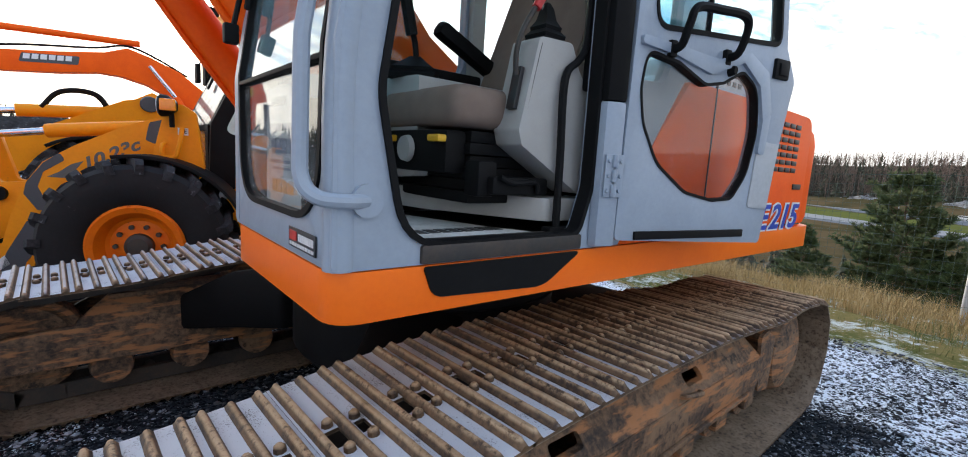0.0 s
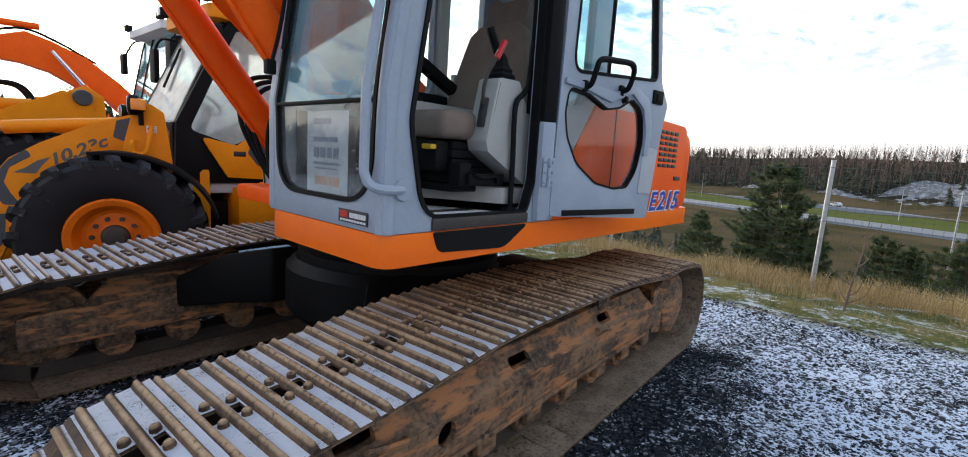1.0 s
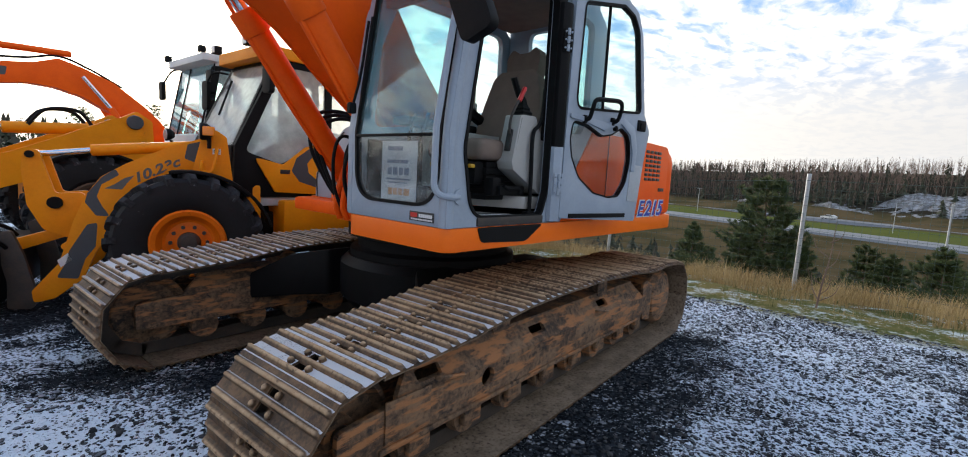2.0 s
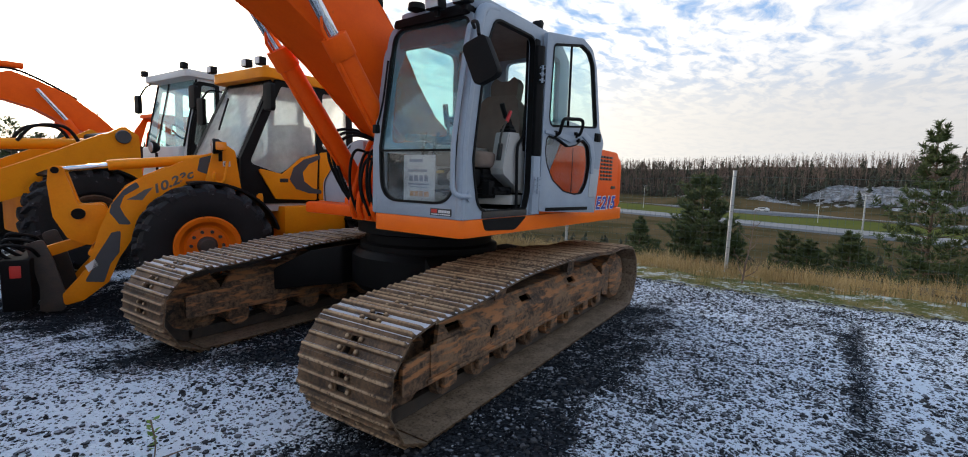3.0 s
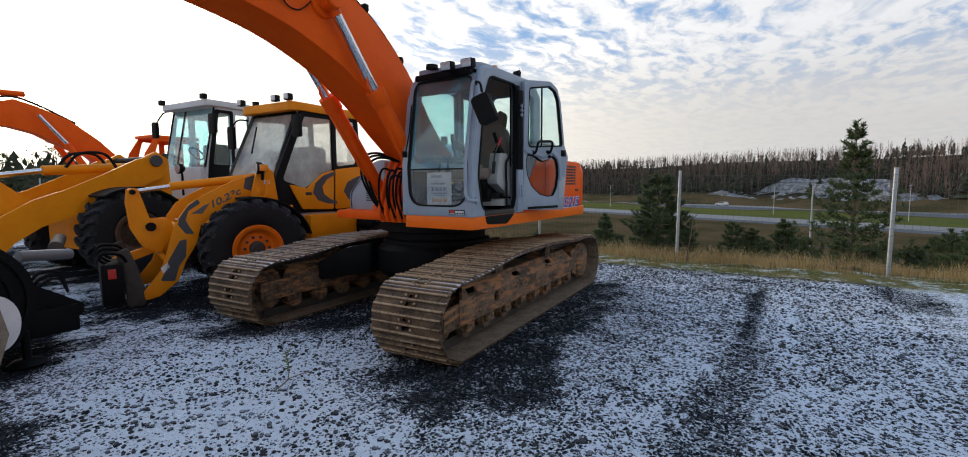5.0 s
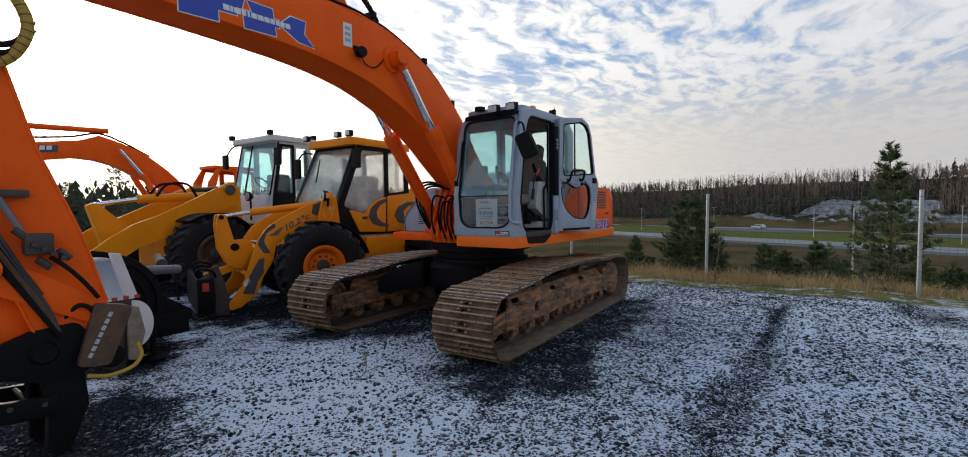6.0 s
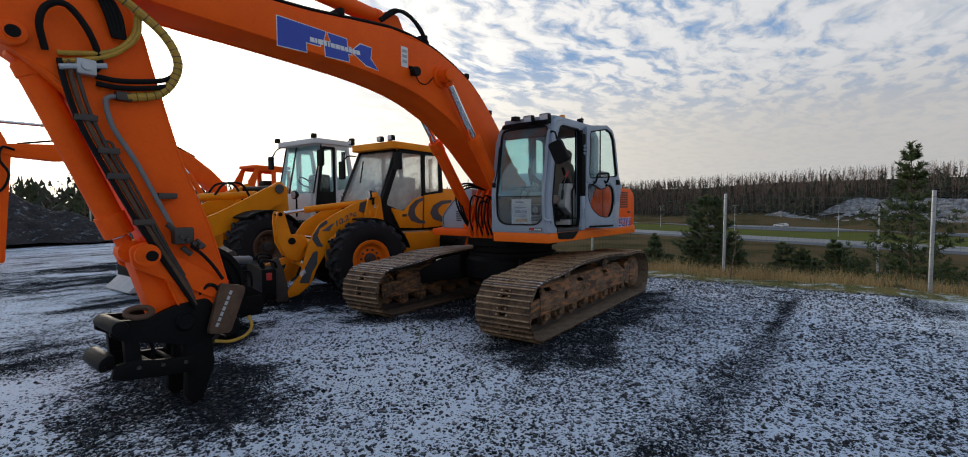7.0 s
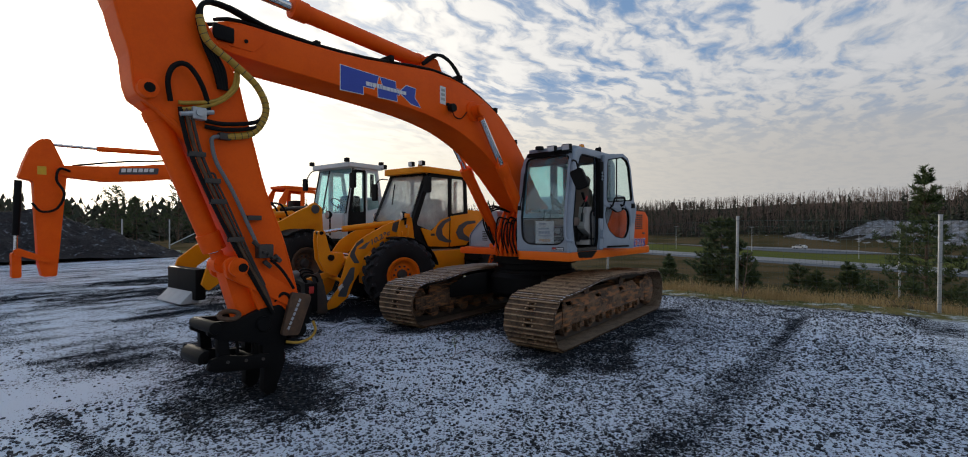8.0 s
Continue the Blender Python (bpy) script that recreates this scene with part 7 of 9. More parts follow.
    lp("apron_glass", plate(rounded([(y0 + 0.1, 1.2), (y0 + 0.45, 1.2), (y0 + 0.45, 1.66), (y0 + 0.1, 1.66)], 0.05, 4), "x", 0.83, 0.006), GLASS_LOWER, cab_l, R)
    lp("roof", plate(rounded([(1.16, y0 - 0.04), (2.66, y0 - 0.02), (2.66, y1 + 0.02), (1.16, y1 + 0.04)], 0.12, 5), "z", 2.76, 0.13, bevel=0.045), YELLOW, cab_l, R, "yellow cab roof")
    lp("rear_wall", box(2.50, 2.56, y0 + 0.05, y1 - 0.05, 1.14, 1.9, 0.01), BLACK, cab_l, R)
    lp("door_panel", plate(rounded([(1.30, 1.20), (1.92, 1.17), (1.95, 1.84), (1.68, 1.76), (1.40, 1.53), (1.06, 1.60)], 0.03, 3), "y", y0 - 0.022, 0.02, bevel=0.006), YELLOW, cab_l, R, "yellow door panel")
    lp("rear_side", plate(rounded([(1.97, 1.17), (3.0, 1.20), (3.0, 1.86), (2.6, 1.92), (1.99, 1.85)], 0.03, 3), "y", y0 - 0.02, 0.06, bevel=0.006), YELLOW, top, R, "yellow rear side panel with grey swoosh")
    sw = [(1.50, 1.46), (1.56, 1.62), (1.72, 1.74), (1.98, 1.82), (1.98, 1.76), (1.80, 1.68), (1.70, 1.56), (1.72, 1.44), (1.86, 1.34), (2.0, 1.31), (2.0, 1.26), (1.80, 1.27), (1.60, 1.33)]
    lp("swoosh", plate(rounded(sw, 0.02, 3), "y", y0 - 0.026, 0.003), GREY_STRIPE, cab_l, R)
    sw2 = [(2.15, 1.48), (2.25, 1.64), (2.5, 1.74), (2.85, 1.76), (2.85, 1.70), (2.55, 1.66), (2.40, 1.56), (2.42, 1.46), (2.6, 1.36), (2.85, 1.33), (2.85, 1.28), (2.5, 1.28), (2.25, 1.34)]
    lp("swoosh", plate(rounded(sw2, 0.02, 3), "y", y0 - 0.026, 0.003), GREY_STRIPE, cab_l, R)
    lp("dealer_sticker", box(1.36, 1.48, y0 - 0.026, y0 - 0.022, 1.42, 1.47, 0.001), DECAL_BLACK, cab_l, R)
    lp("seat_inside", box(1.75, 2.15, 5.05, 5.55, 1.2, 2.25, 0.08), SEAT_CLOTH, cab_l, R)
    lp("steering_wheel", tube([(1.38 + 0.08 * math.cos(a), 5.3 + 0.18 * math.sin(a), 1.95 - 0.1 * math.cos(a)) for a in np.linspace(0, 2 * math.pi, 17)], 0.016, 7, 0), RUBBER, cab_l, R)
    lp("steering_column", rod((1.15, 5.3, 1.3), (1.38, 5.3, 1.95), 0.05), RUBBER, cab_l, R)
    b = lp("beacon", lathe([(0.0, 0.0), (0.05, 0.0), (0.05, 0.06), (0.04, 0.11), (0.0, 0.12)], (1.42, 5.05, 2.88), "z", 18), AMBER, cab_l.parent, R, "amber beacon")
    for y in (4.72, 5.02, 5.88):
        wl = lp("work_lamp", box(1.10, 1.19, y - 0.06, y + 0.06, 2.90, 3.0, 0.015), RUBBER, top, R)
        lp("lamp_glass", box(1.094, 1.10, y - 0.05, y + 0.05, 2.91, 2.99, 0.004), LENS, wl, R)
    for y, z in ((4.60, 2.50),):
        mm = lp("side_mirror", plate(rounded([(y - 0.10, z - 0.17), (y + 0.07, z - 0.17), (y + 0.07, z + 0.17), (y - 0.10, z + 0.17)], 0.04, 4), "x", 1.14, 0.06, bevel=0.015), RUBBER, top, R, "black side mirror")
        lp("mirror_arm", tube([(1.18, 4.62, 2.64), (1.24, 4.68, 2.70), (1.34, 4.74, 2.70)], 0.014, 6, 4), RUBBER, mm, R)
    mm = lp("side_mirror", plate(rounded([(6.08, 2.20), (6.24, 2.20), (6.24, 2.58), (6.08, 2.58)], 0.04, 4), "x", 1.10, 0.05, bevel=0.015), RUBBER, top, R)
    lp("mirror_arm", tube([(1.12, 6.14, 2.55), (1.16, 6.02, 2.68), (1.3, 5.92, 2.68)], 0.014, 6, 4), RUBBER, mm, R)
    lp("step_box", box(1.36, 2.35, 4.58, 5.0, 0.66, 1.10, 0.03), YELLOW, top, R, "dented yellow step box")
    lp("step_tread", box(1.46, 2.1, 4.52, 4.60, 0.64, 0.68, 0.008), BLACK, top, R)
    lp("cab_sill", box(0.88, 2.6, 4.72, 5.88, 1.03, 1.14, 0.02), PALE_GREY, top, R)
    lp("chassis", box(1.3, 4.1, 4.95, 5.65, 0.45, 1.05, 0.04), BLACK, top, R)
    lp("engine_hood", plate(rounded([(2.58, 1.10), (4.25, 1.10), (4.30, 1.75), (4.10, 1.95), (2.58, 2.02)], 0.1, 5), "y", 4.80, 1.0, bevel=0.05), YELLOW, top, R, "yellow engine hood")
    lp("exhaust", rod((3.2, 5.6, 1.95), (3.2, 5.6, 2.75), 0.045), DARK_STEEL, top, R)
    wheel(top, (3.05, 4.42, 0.685), 0.675, 0.47, RIM_ORANGE, -1, inv)
    wheel(top, (3.05, 6.18, 0.685), 0.675, 0.47, RIM_ORANGE, 1, inv)
    for s, yy in ((-1, 4.2), (1, 5.95)):
        arc = [(3.05 + 0.76 * math.cos(a), 0.69 + 0.72 * math.sin(a)) for a in np.linspace(radians(20), radians(165), 14)]
        inner = [(3.05 + 0.72 * math.cos(a), 0.69 + 0.68 * math.sin(a)) for a in np.linspace(radians(165), radians(20), 14)]
        lp("mudguard", plate(arc + inner, "y", yy, 0.48, bevel=0.006), RUBBER, top, R)


yellow_loader()


def white_loader():
    top = thing("wheel_loader", "large white and yellow wheel loader, bucket on the ground", "wheel loader", (0.2, 8.75, 0))
    RW = top.matrix_basis.inverted()
    R = RW @ Matrix.Diagonal((1, 1, 0.963, 1))
    wheel(top, (0.22, 7.62, 0.75), 0.745, 0.55, RUST, -1, RW, lugs=22)
    wheel(top, (0.22, 9.88, 0.75), 0.745, 0.55, RUST, 1, RW, lugs=22)
    wheel(top, (3.35, 7.62, 0.75), 0.745, 0.55, RUST, -1, RW, lugs=22)
    wheel(top, (3.35, 9.88, 0.75), 0.745, 0.55, RUST, 1, RW, lugs=22)
    arm_l = [(0.92, 2.18), (0.52, 2.08), (-0.05, 1.77), (-0.55, 1.52), (-0.92, 1.38), (-1.26, 1.16), (-1.58, 0.90), (-1.72, 0.45), (-1.60, 0.30), (-1.42, 0.42), (-1.18, 0.72), (-0.85, 0.95), (-0.26, 1.18), (0.30, 1.45), (0.90, 1.75)]
    for y in (7.95, 9.48):
        lp("lift_arm", plate(rounded(arm_l, 0.05, 3), "y", y, 0.07, bevel=0.01), YELLOW, top, R, "heavy yellow lift arm")
    for y in (8.03, 9.40):
        lp("arm_tower", plate(rounded([(0.45, 1.0), (1.10, 1.0), (1.05, 2.10), (0.85, 2.24), (0.62, 2.10)], 0.06, 4), "y", y, 0.07, bevel=0.01), YELLOW, top, R)
    lp("tower_pin", rod((0.80, 7.92, 2.08), (0.80, 9.58, 2.08), 0.07), BLACK, top, R)
    lp("pivot_cap", lathe([(0.0, -0.02), (0.10, -0.02), (0.11, 0.0), (0.0, 0.0)], (0.80, 7.93, 2.06), "y", 18), GREY_STRIPE, top, R)
    lp("front_frame", box(-0.35, 1.35, 8.15, 9.35, 0.5, 1.35, 0.05), YELLOW, top, R)
    lp("cross_tube", rod((-0.75, 7.98, 1.18), (-0.75, 9.52, 1.18), 0.11), YELLOW, top, R)
    lp("bell_crank", plate(rounded([(-1.35, 1.75), (-1.20, 1.78), (-0.75, 1.35), (-0.70, 1.10), (-1.0, 0.85), (-1.15, 1.0)], 0.06, 4), "y", 8.66, 0.16, bevel=0.01), YELLOW, top, R)
    ram = lp("tilt_ram", rod((0.7, 8.74, 1.95), (-0.55, 8.74, 1.86), 0.085, bevel=0.01), YELLOW, top, R)
    lp("piston_rod", rod((-0.55, 8.74, 1.86), (-1.27, 8.74, 1.74), 0.045), CHROME, ram, R)
    for y in (8.55, 8.9):
        lp("hose", tube([(-0.3, y, 1.92), (-0.1, y, 2.16), (0.25, y, 2.18), (0.42, y, 1.95), (0.5, y, 1.7)], 0.025, 7, 6), RUBBER, top, R)
    # low coupler frame set down in front
    bk = lp("coupler_frame", box(-1.78, -1.58, 8.1, 9.5, 0.10, 0.75, 0.03), BLACK, top, R, "black coupler frame")
    lp("scraper_plate", plate(rounded([(-2.02, 0.03), (-1.66, 0.03), (-1.60, 0.30), (-1.72, 0.34)], 0.02, 3), "y", 8.25, 1.2, bevel=0.01), PALE_GREY, bk, R, "pale worn scraper plate")
    for s, yy in ((-1, 7.34), (1, 9.6)):
        for cx, a0, a1 in ((0.22, 30, 125), (3.35, 25, 160)):
            arc = [(cx + 0.86 * math.cos(a), 0.78 + 0.80 * math.sin(a)) for a in np.linspace(radians(a0), radians(a1), 14)]
            inn = [(cx + 0.82 * math.cos(a), 0.78 + 0.76 * math.sin(a)) for a in np.linspace(radians(a1), radians(a0), 14)]
            lp("mudguard", plate(arc + inn, "y", yy, 0.56, bevel=0.006), RUBBER, top, R, "black mudguard")
    # cab
    y0, y1 = 7.95, 9.50
    side = rounded([(1.62, 1.30), (2.85, 1.30), (2.90, 2.2), (2.72, 3.22), (1.95, 3.22), (1.72, 2.0)], 0.04, 3)
    w1 = rounded([(1.84, 2.02), (2.24, 2.02), (2.24, 3.10), (2.0, 3.10)], 0.05, 4)
    w1b = rounded([(1.76, 1.45), (2.24, 1.45), (2.24, 1.93), (1.82, 1.93)], 0.05, 4)
    w2 = rounded([(2.36, 2.05), (2.78, 2.15), (2.66, 3.10), (2.36, 3.10)], 0.05, 4)
    cab_w = lp("cab", plate(side, "y", y0, 0.06, [w1, w2], bevel=0.01), WHITE_PAINT, top, R, "white loader cab with black door frame")
    lp("side_panel", plate(side, "y", y1 - 0.06, 0.06, [w1, w2]), WHITE_PAINT, cab_w, R)
    door_o = rounded([(1.74, 1.34), (2.30, 1.34), (2.30, 3.16), (1.93, 3.16), (1.76, 2.0)], 0.04, 3)
    lp("door_frame", plate(door_o, "y", y0 - 0.02, 0.03, [w1], bevel=0.006), BLACK, cab_w, R, "black cab door frame")
    for y in (y0 + 0.025, y1 - 0.03):
        pane(cab_w, inset(w1, -0.01), "y", y, GLASS_CLEAR, R)
        pane(cab_w, inset(w2, -0.01), "y", y, GLASS_CLEAR, R)
    ws = plate(rounded([(y0 + 0.06, 0.0), (y1 - 0.06, 0.0), (y1 - 0.10, 1.24), (y0 + 0.10, 1.24)], 0.06, 4), "x", 0.0, 0.006)
    tm = Matrix.Translation((1.70, 0, 1.98)) @ Matrix.Rotation(radians(11.0), 4, "Y")
    ws.transform(tm)
    lp("windscreen", ws, GLASS_FRONT, cab_w, R, "tinted curved windscreen")
    for y in (y0 + 0.04, y1 - 0.04, (y0 + y1) / 2 + 0.28):
        lp("screen_post", rod(tuple(tm @ Vector((0.01, y, 0.0))), tuple(tm @ Vector((0.01, y, 1.24))), 0.022, seg=8), BLACK, cab_w, R)
    lp("front_wall", box(1.62, 1.72, y0 + 0.06, y1 - 0.06, 1.30, 1.98, 0.04), WHITE_PAINT, cab_w, R)
    lp("roof", plate(rounded([(1.74, y0 - 0.06), (2.92, y0 - 0.04), (2.92, y1 + 0.04), (1.74, y1 + 0.06)], 0.1, 5), "z", 3.22, 0.12, bevel=0.04), WHITE_PAINT, cab_w, R, "white cab roof")
    lp("rear_wall", box(2.78, 2.84, y0 + 0.06, y1 - 0.06, 1.32, 2.15, 0.02), WHITE_PAINT, cab_w, R)
    lp("seat_inside", box(2.2, 2.55, 8.45, 8.95, 1.4, 2.5, 0.08), RUBBER, cab_w, R)
    lp("steering_wheel", tube([(1.95 + 0.1 * math.cos(a), 8.7 + 0.2 * math.sin(a), 2.28 - 0.12 * math.cos(a)) for a in np.linspace(0, 2 * math.pi, 17)], 0.018, 7, 0), RUBBER, cab_w, R)
    lp("grab_rail", tube([(1.70, y0 - 0.06, 1.5), (1.72, y0 - 0.09, 2.0), (1.80, y0 - 0.09, 2.5), (1.88, y0 - 0.06, 2.6)], 0.018, 7, 4), BLACK, cab_w, R)
    mm = lp("side_mirror", plate(rounded([(7.74, 2.65), (7.94, 2.65), (7.94, 3.05), (7.74, 3.05)], 0.05, 4), "x", 1.78, 0.07, bevel=0.02), BLACK, top, R, "black side mirror")
    lp("mirror_arm", tube([(1.82, 7.85, 3.02), (1.88, 7.9, 3.12), (2.0, 7.98, 3.14)], 0.015, 6, 4), RUBBER, mm, R)
    mm = lp("side_mirror", plate(rounded([(9.75, 2.65), (9.92, 2.65), (9.92, 3.0), (9.75, 3.0)], 0.05, 4), "x", 1.70, 0.07, bevel=0.02), BLACK, top, R)
    lp("mirror_arm", tube([(1.75, 9.80, 2.98), (1.85, 9.7, 3.2), (1.95, 9.5, 3.24)], 0.015, 6, 4), RUBBER, mm, R)
    for y in (7.98, 9.52):
        for x in (1.74, 2.86):
            lp("work_lamp", box(x - 0.05, x + 0.05, y - 0.06, y + 0.06, 3.34, 3.45, 0.02), RUBBER, top, R)
    for y in (8.10, 9.36):
        lamp = lp("head_lamp", lathe([(0.0, 0.06), (0.05, 0.06), (0.10, 0.0), (0.105, -0.05), (0.0, -0.06)], (1.30, y, 1.93), "x", 20), RUBBER, top, R, "round head lamp")
        lp("lamp_glass", lathe([(0.0, -0.075), (0.08, -0.068), (0.085, -0.058), (0.0, -0.055)], (1.30, y, 1.93), "x", 20), LENS, lamp, R)
        lp("lamp_post", rod((1.32, y, 1.4), (1.32, y, 1.84), 0.02), BLACK, lamp, R)
    lp("rear_hood", plate(rounded([(2.86, 1.2), (4.7, 1.2), (4.75, 1.95), (4.4, 2.25), (2.95, 2.48), (2.86, 2.4)], 0.08, 4), "y", 8.1, 1.3, bevel=0.05), WHITE_PAINT, top, R, "white engine hood with vents")
    vb = bmesh.new()
    for n in range(7):
        box(3.05, 3.55, 8.09, 8.105, 1.82 + n * 0.06, 1.85 + n * 0.06, 0.0, bm=vb)
    lp("hood_vent", vb, GREY_STRIPE, top, R)
    lp("exhaust", rod((3.3, 8.9, 2.4), (3.3, 8.9, 3.2), 0.055), BLACK, top, R)
    lp("chassis", box(1.2, 4.5, 8.3, 9.2, 0.5, 1.25, 0.05), BLACK, top, R)


white_loader()


def far_excavator():
    """The second orange excavator, standing beyond the loaders with its arm set on the ground."""
    top = thing("excavator", "orange excavator with arm set down, dark name plate on boom", "excavator", (4.9, 16.5, 0))
    R = top.matrix_basis.inverted() @ Matrix.Translation((0.32, 0, 0)) @ Matrix.Diagonal((1, 1, 0.972, 1))
    y0, y1 = 16.3, 16.75
    bt = [(3.6, 2.0), (3.35, 2.55), (2.9, 3.02), (2.19, 3.58), (1.5, 3.88), (1.0, 4.03), (0.52, 3.83), (-0.5, 3.66), (-1.42, 3.54), (-2.41, 3.47), (-2.62, 3.40)]
    bl = [(-2.62, 3.22), (-2.35, 3.12), (-1.4, 3.05), (-0.4, 3.15), (0.4, 3.28), (0.9, 3.25), (1.45, 3.10), (2.0, 2.78), (2.63, 2.50), (3.2, 1.9)]
    boom_f = lp("boom", plate(bt + bl, "y", y0, y1 - y0, bevel=0.015), ORANGE, top, R, "orange boom with dark name plate")
    lp("name_plate", plate(rounded([(-1.12, 3.30), (-0.02, 3.40), (0.02, 3.62), (-1.06, 3.52)], 0.04, 4), "y", y0 - 0.004, 0.003), GREY_STRIPE, boom_f, R, "dark plate with white bars")
    nb = bmesh.new()
    for n in range(6):
        x = -1.04 + n * 0.155
        z = 3.385 + n * 0.0145
        plate([(x, z), (x + 0.12, z + 0.011), (x + 0.135, z + 0.135), (x + 0.015, z + 0.124)], "y", y0 - 0.008, 0.003, bm=nb)
    lp("plate_print", nb, DECAL_WHITE, boom_f, R)
    arm_f = lp("arm", plate(rounded([(-2.95, 4.20), (-2.72, 4.24), (-2.45, 3.55), (-2.36, 3.2), (-2.60, 0.10), (-2.92, 0.10), (-3.0, 0.5), (-3.1, 2.95), (-3.42, 3.02), (-3.28, 3.55), (-3.15, 3.95)], 0.08, 4), "y", y0 + 0.04, 0.36, bevel=0.015), ORANGE, top, R, "orange arm standing on the gravel")
    ram = lp("arm_cylinder", rod((1.3, 16.52, 4.22), (-1.6, 16.52, 4.10), 0.085, bevel=0.01), ORANGE, top, R)
    lp("piston_rod", rod((-1.6, 16.52, 4.10), (-2.72, 16.52, 4.09), 0.045), CHROME, ram, R)
    ram = lp("bucket_cylinder", rod((-3.40, 16.45, 2.95), (-3.46, 16.45, 1.35), 0.085, bevel=0.01), BLACK, top, R, "black bucket cylinder")
    lp("piston_rod", rod((-3.46, 16.45, 1.35), (-3.47, 16.45, 0.85), 0.05), CHROME, ram, R)
    lp("rocker_link", plate(rounded([(-3.55, 0.92), (-3.42, 0.98), (-2.72, 0.62), (-2.74, 0.50), (-3.5, 0.78)], 0.04, 3), "y", 16.26, 0.06), ORANGE, top, R)
    lp("bucket_link", plate(rounded([(-3.56, 0.85), (-3.36, 0.85), (-3.36, 0.12), (-3.56, 0.12)], 0.05, 4), "y", 16.35, 0.3), ORANGE, top, R)
    lp("boom_hose", tube([(-2.3, 16.26, 3.3), (-2.55, 16.22, 3.35), (-2.62, 16.2, 3.0), (-2.45, 16.2, 2.6), (-2.62, 16.2, 2.15), (-2.95, 16.22, 2.05), (-3.15, 16.25, 2.3)], 0.035, 7, 6), RUBBER, top, R)
    lp("boom_hose", tube([(-2.2, 16.5, 3.5), (-1.0, 16.45, 3.74), (0.3, 16.45, 3.92), (1.0, 16.45, 4.1), (1.6, 16.45, 3.92), (2.4, 16.45, 3.5)], 0.03, 7, 6), RUBBER, top, R)
    lp("yellow_label", box(-3.02, -2.82, 16.335, 16.34, 3.15, 3.4, 0.0), KNOB_YELLOW, arm_f, R)
    for y in (16.15, 16.9):
        c = lp("boom_cylinder", rod((2.75, y, 1.6), (2.05, y, 2.85), 0.09, bevel=0.01), ORANGE, top, R)
        lp("piston_rod", rod((2.05, y, 2.85), (1.46, y, 3.62), 0.05), CHROME, c, R)
    side = rounded([(3.35, 1.25), (5.2, 1.25), (5.2, 3.05), (3.9, 3.2), (3.55, 2.6)], 0.08, 4)
    w = rounded([(3.72, 2.2), (4.45, 2.2), (4.45, 3.0), (3.95, 3.02)], 0.06, 4)
    w2 = rounded([(4.6, 2.2), (5.1, 2.2), (5.08, 2.95), (4.6, 2.98)], 0.06, 4)
    c = lp("cab", plate(side, "y", 14.95, 0.06, [w, w2], bevel=0.01), ORANGE, top, R, "orange cab of the far excavator")
    lp("side_panel", plate(side, "y", 15.95, 0.06, [w, w2]), ORANGE, c, R)
    lp("roof", plate(rounded([(3.75, 14.93), (5.22, 14.93), (5.22, 16.03), (3.75, 16.03)], 0.08, 4), "z", 3.10, 0.10, bevel=0.03), ORANGE, c, R)
    lp("rear_wall", box(5.1, 5.16, 15.0, 15.95, 1.25, 2.2, 0.0), ORANGE, c, R)
    lp("screen_frame", plate([(15.0, 1.3), (15.96, 1.3), (15.96, 2.2), (15.0, 2.2)], "x", 3.42, 0.05), BLACK, c, R)
    lp("seat_inside", box(4.3, 4.7, 15.2, 15.7, 1.6, 2.65, 0.08), RUBBER, c, R)
    lp("upper_body", box(3.5, 7.3, 14.95, 17.85, 1.1, 1.28, 0.03), ORANGE, top, R)
    lp("engine_cover", box(5.25, 7.35, 14.97, 17.85, 1.28, 2.1, 0.08), ORANGE, top, R)
    lp("slewing_ring", rod((5.2, 16.4, 0.8), (5.2, 16.4, 1.1), 0.7, seg=32), BLACK, top, R)
    lp("carriage_frame", box(4.0, 6.4, 15.2, 17.6, 0.5, 0.8, 0.05), BLACK, top, R)
    loop = rounded([(2.55, 0.0), (7.4, 0.0), (7.75, 0.45), (7.4, 0.92), (2.55, 0.92), (2.2, 0.45)], 0.42, 8)
    hole = inset(loop, 0.13)
    for y in (14.85, 17.35):
        t = lp("track", plate(loop, "y", y, 0.6, [hole], bevel=0.01), MUDDY, top, R, "worn crawler track")
        lp("track_frame", plate(inset(loop, 0.16), "y", y + 0.12, 0.36), DARK_STEEL, t, R)
        tread = bmesh.new()
        pts, pitch = along([Vector((x, 0, z)) for x, z in loop], 48)
        for p, d in pts:
            n = Vector((d.z, 0, -d.x))
            m = Matrix(((d.x, 0, n.x, p.x), (0, 1, 0, y), (d.z, 0, n.z, p.z), (0, 0, 0, 1)))
            box(-0.015, 0.015, 0.0, 0.6, -0.005, 0.03, 0.0, bm=tread, m=m)
        tagged(lp("tread_ribs", tread, MUDDY, t, R), kind="stuff")


far_excavator()

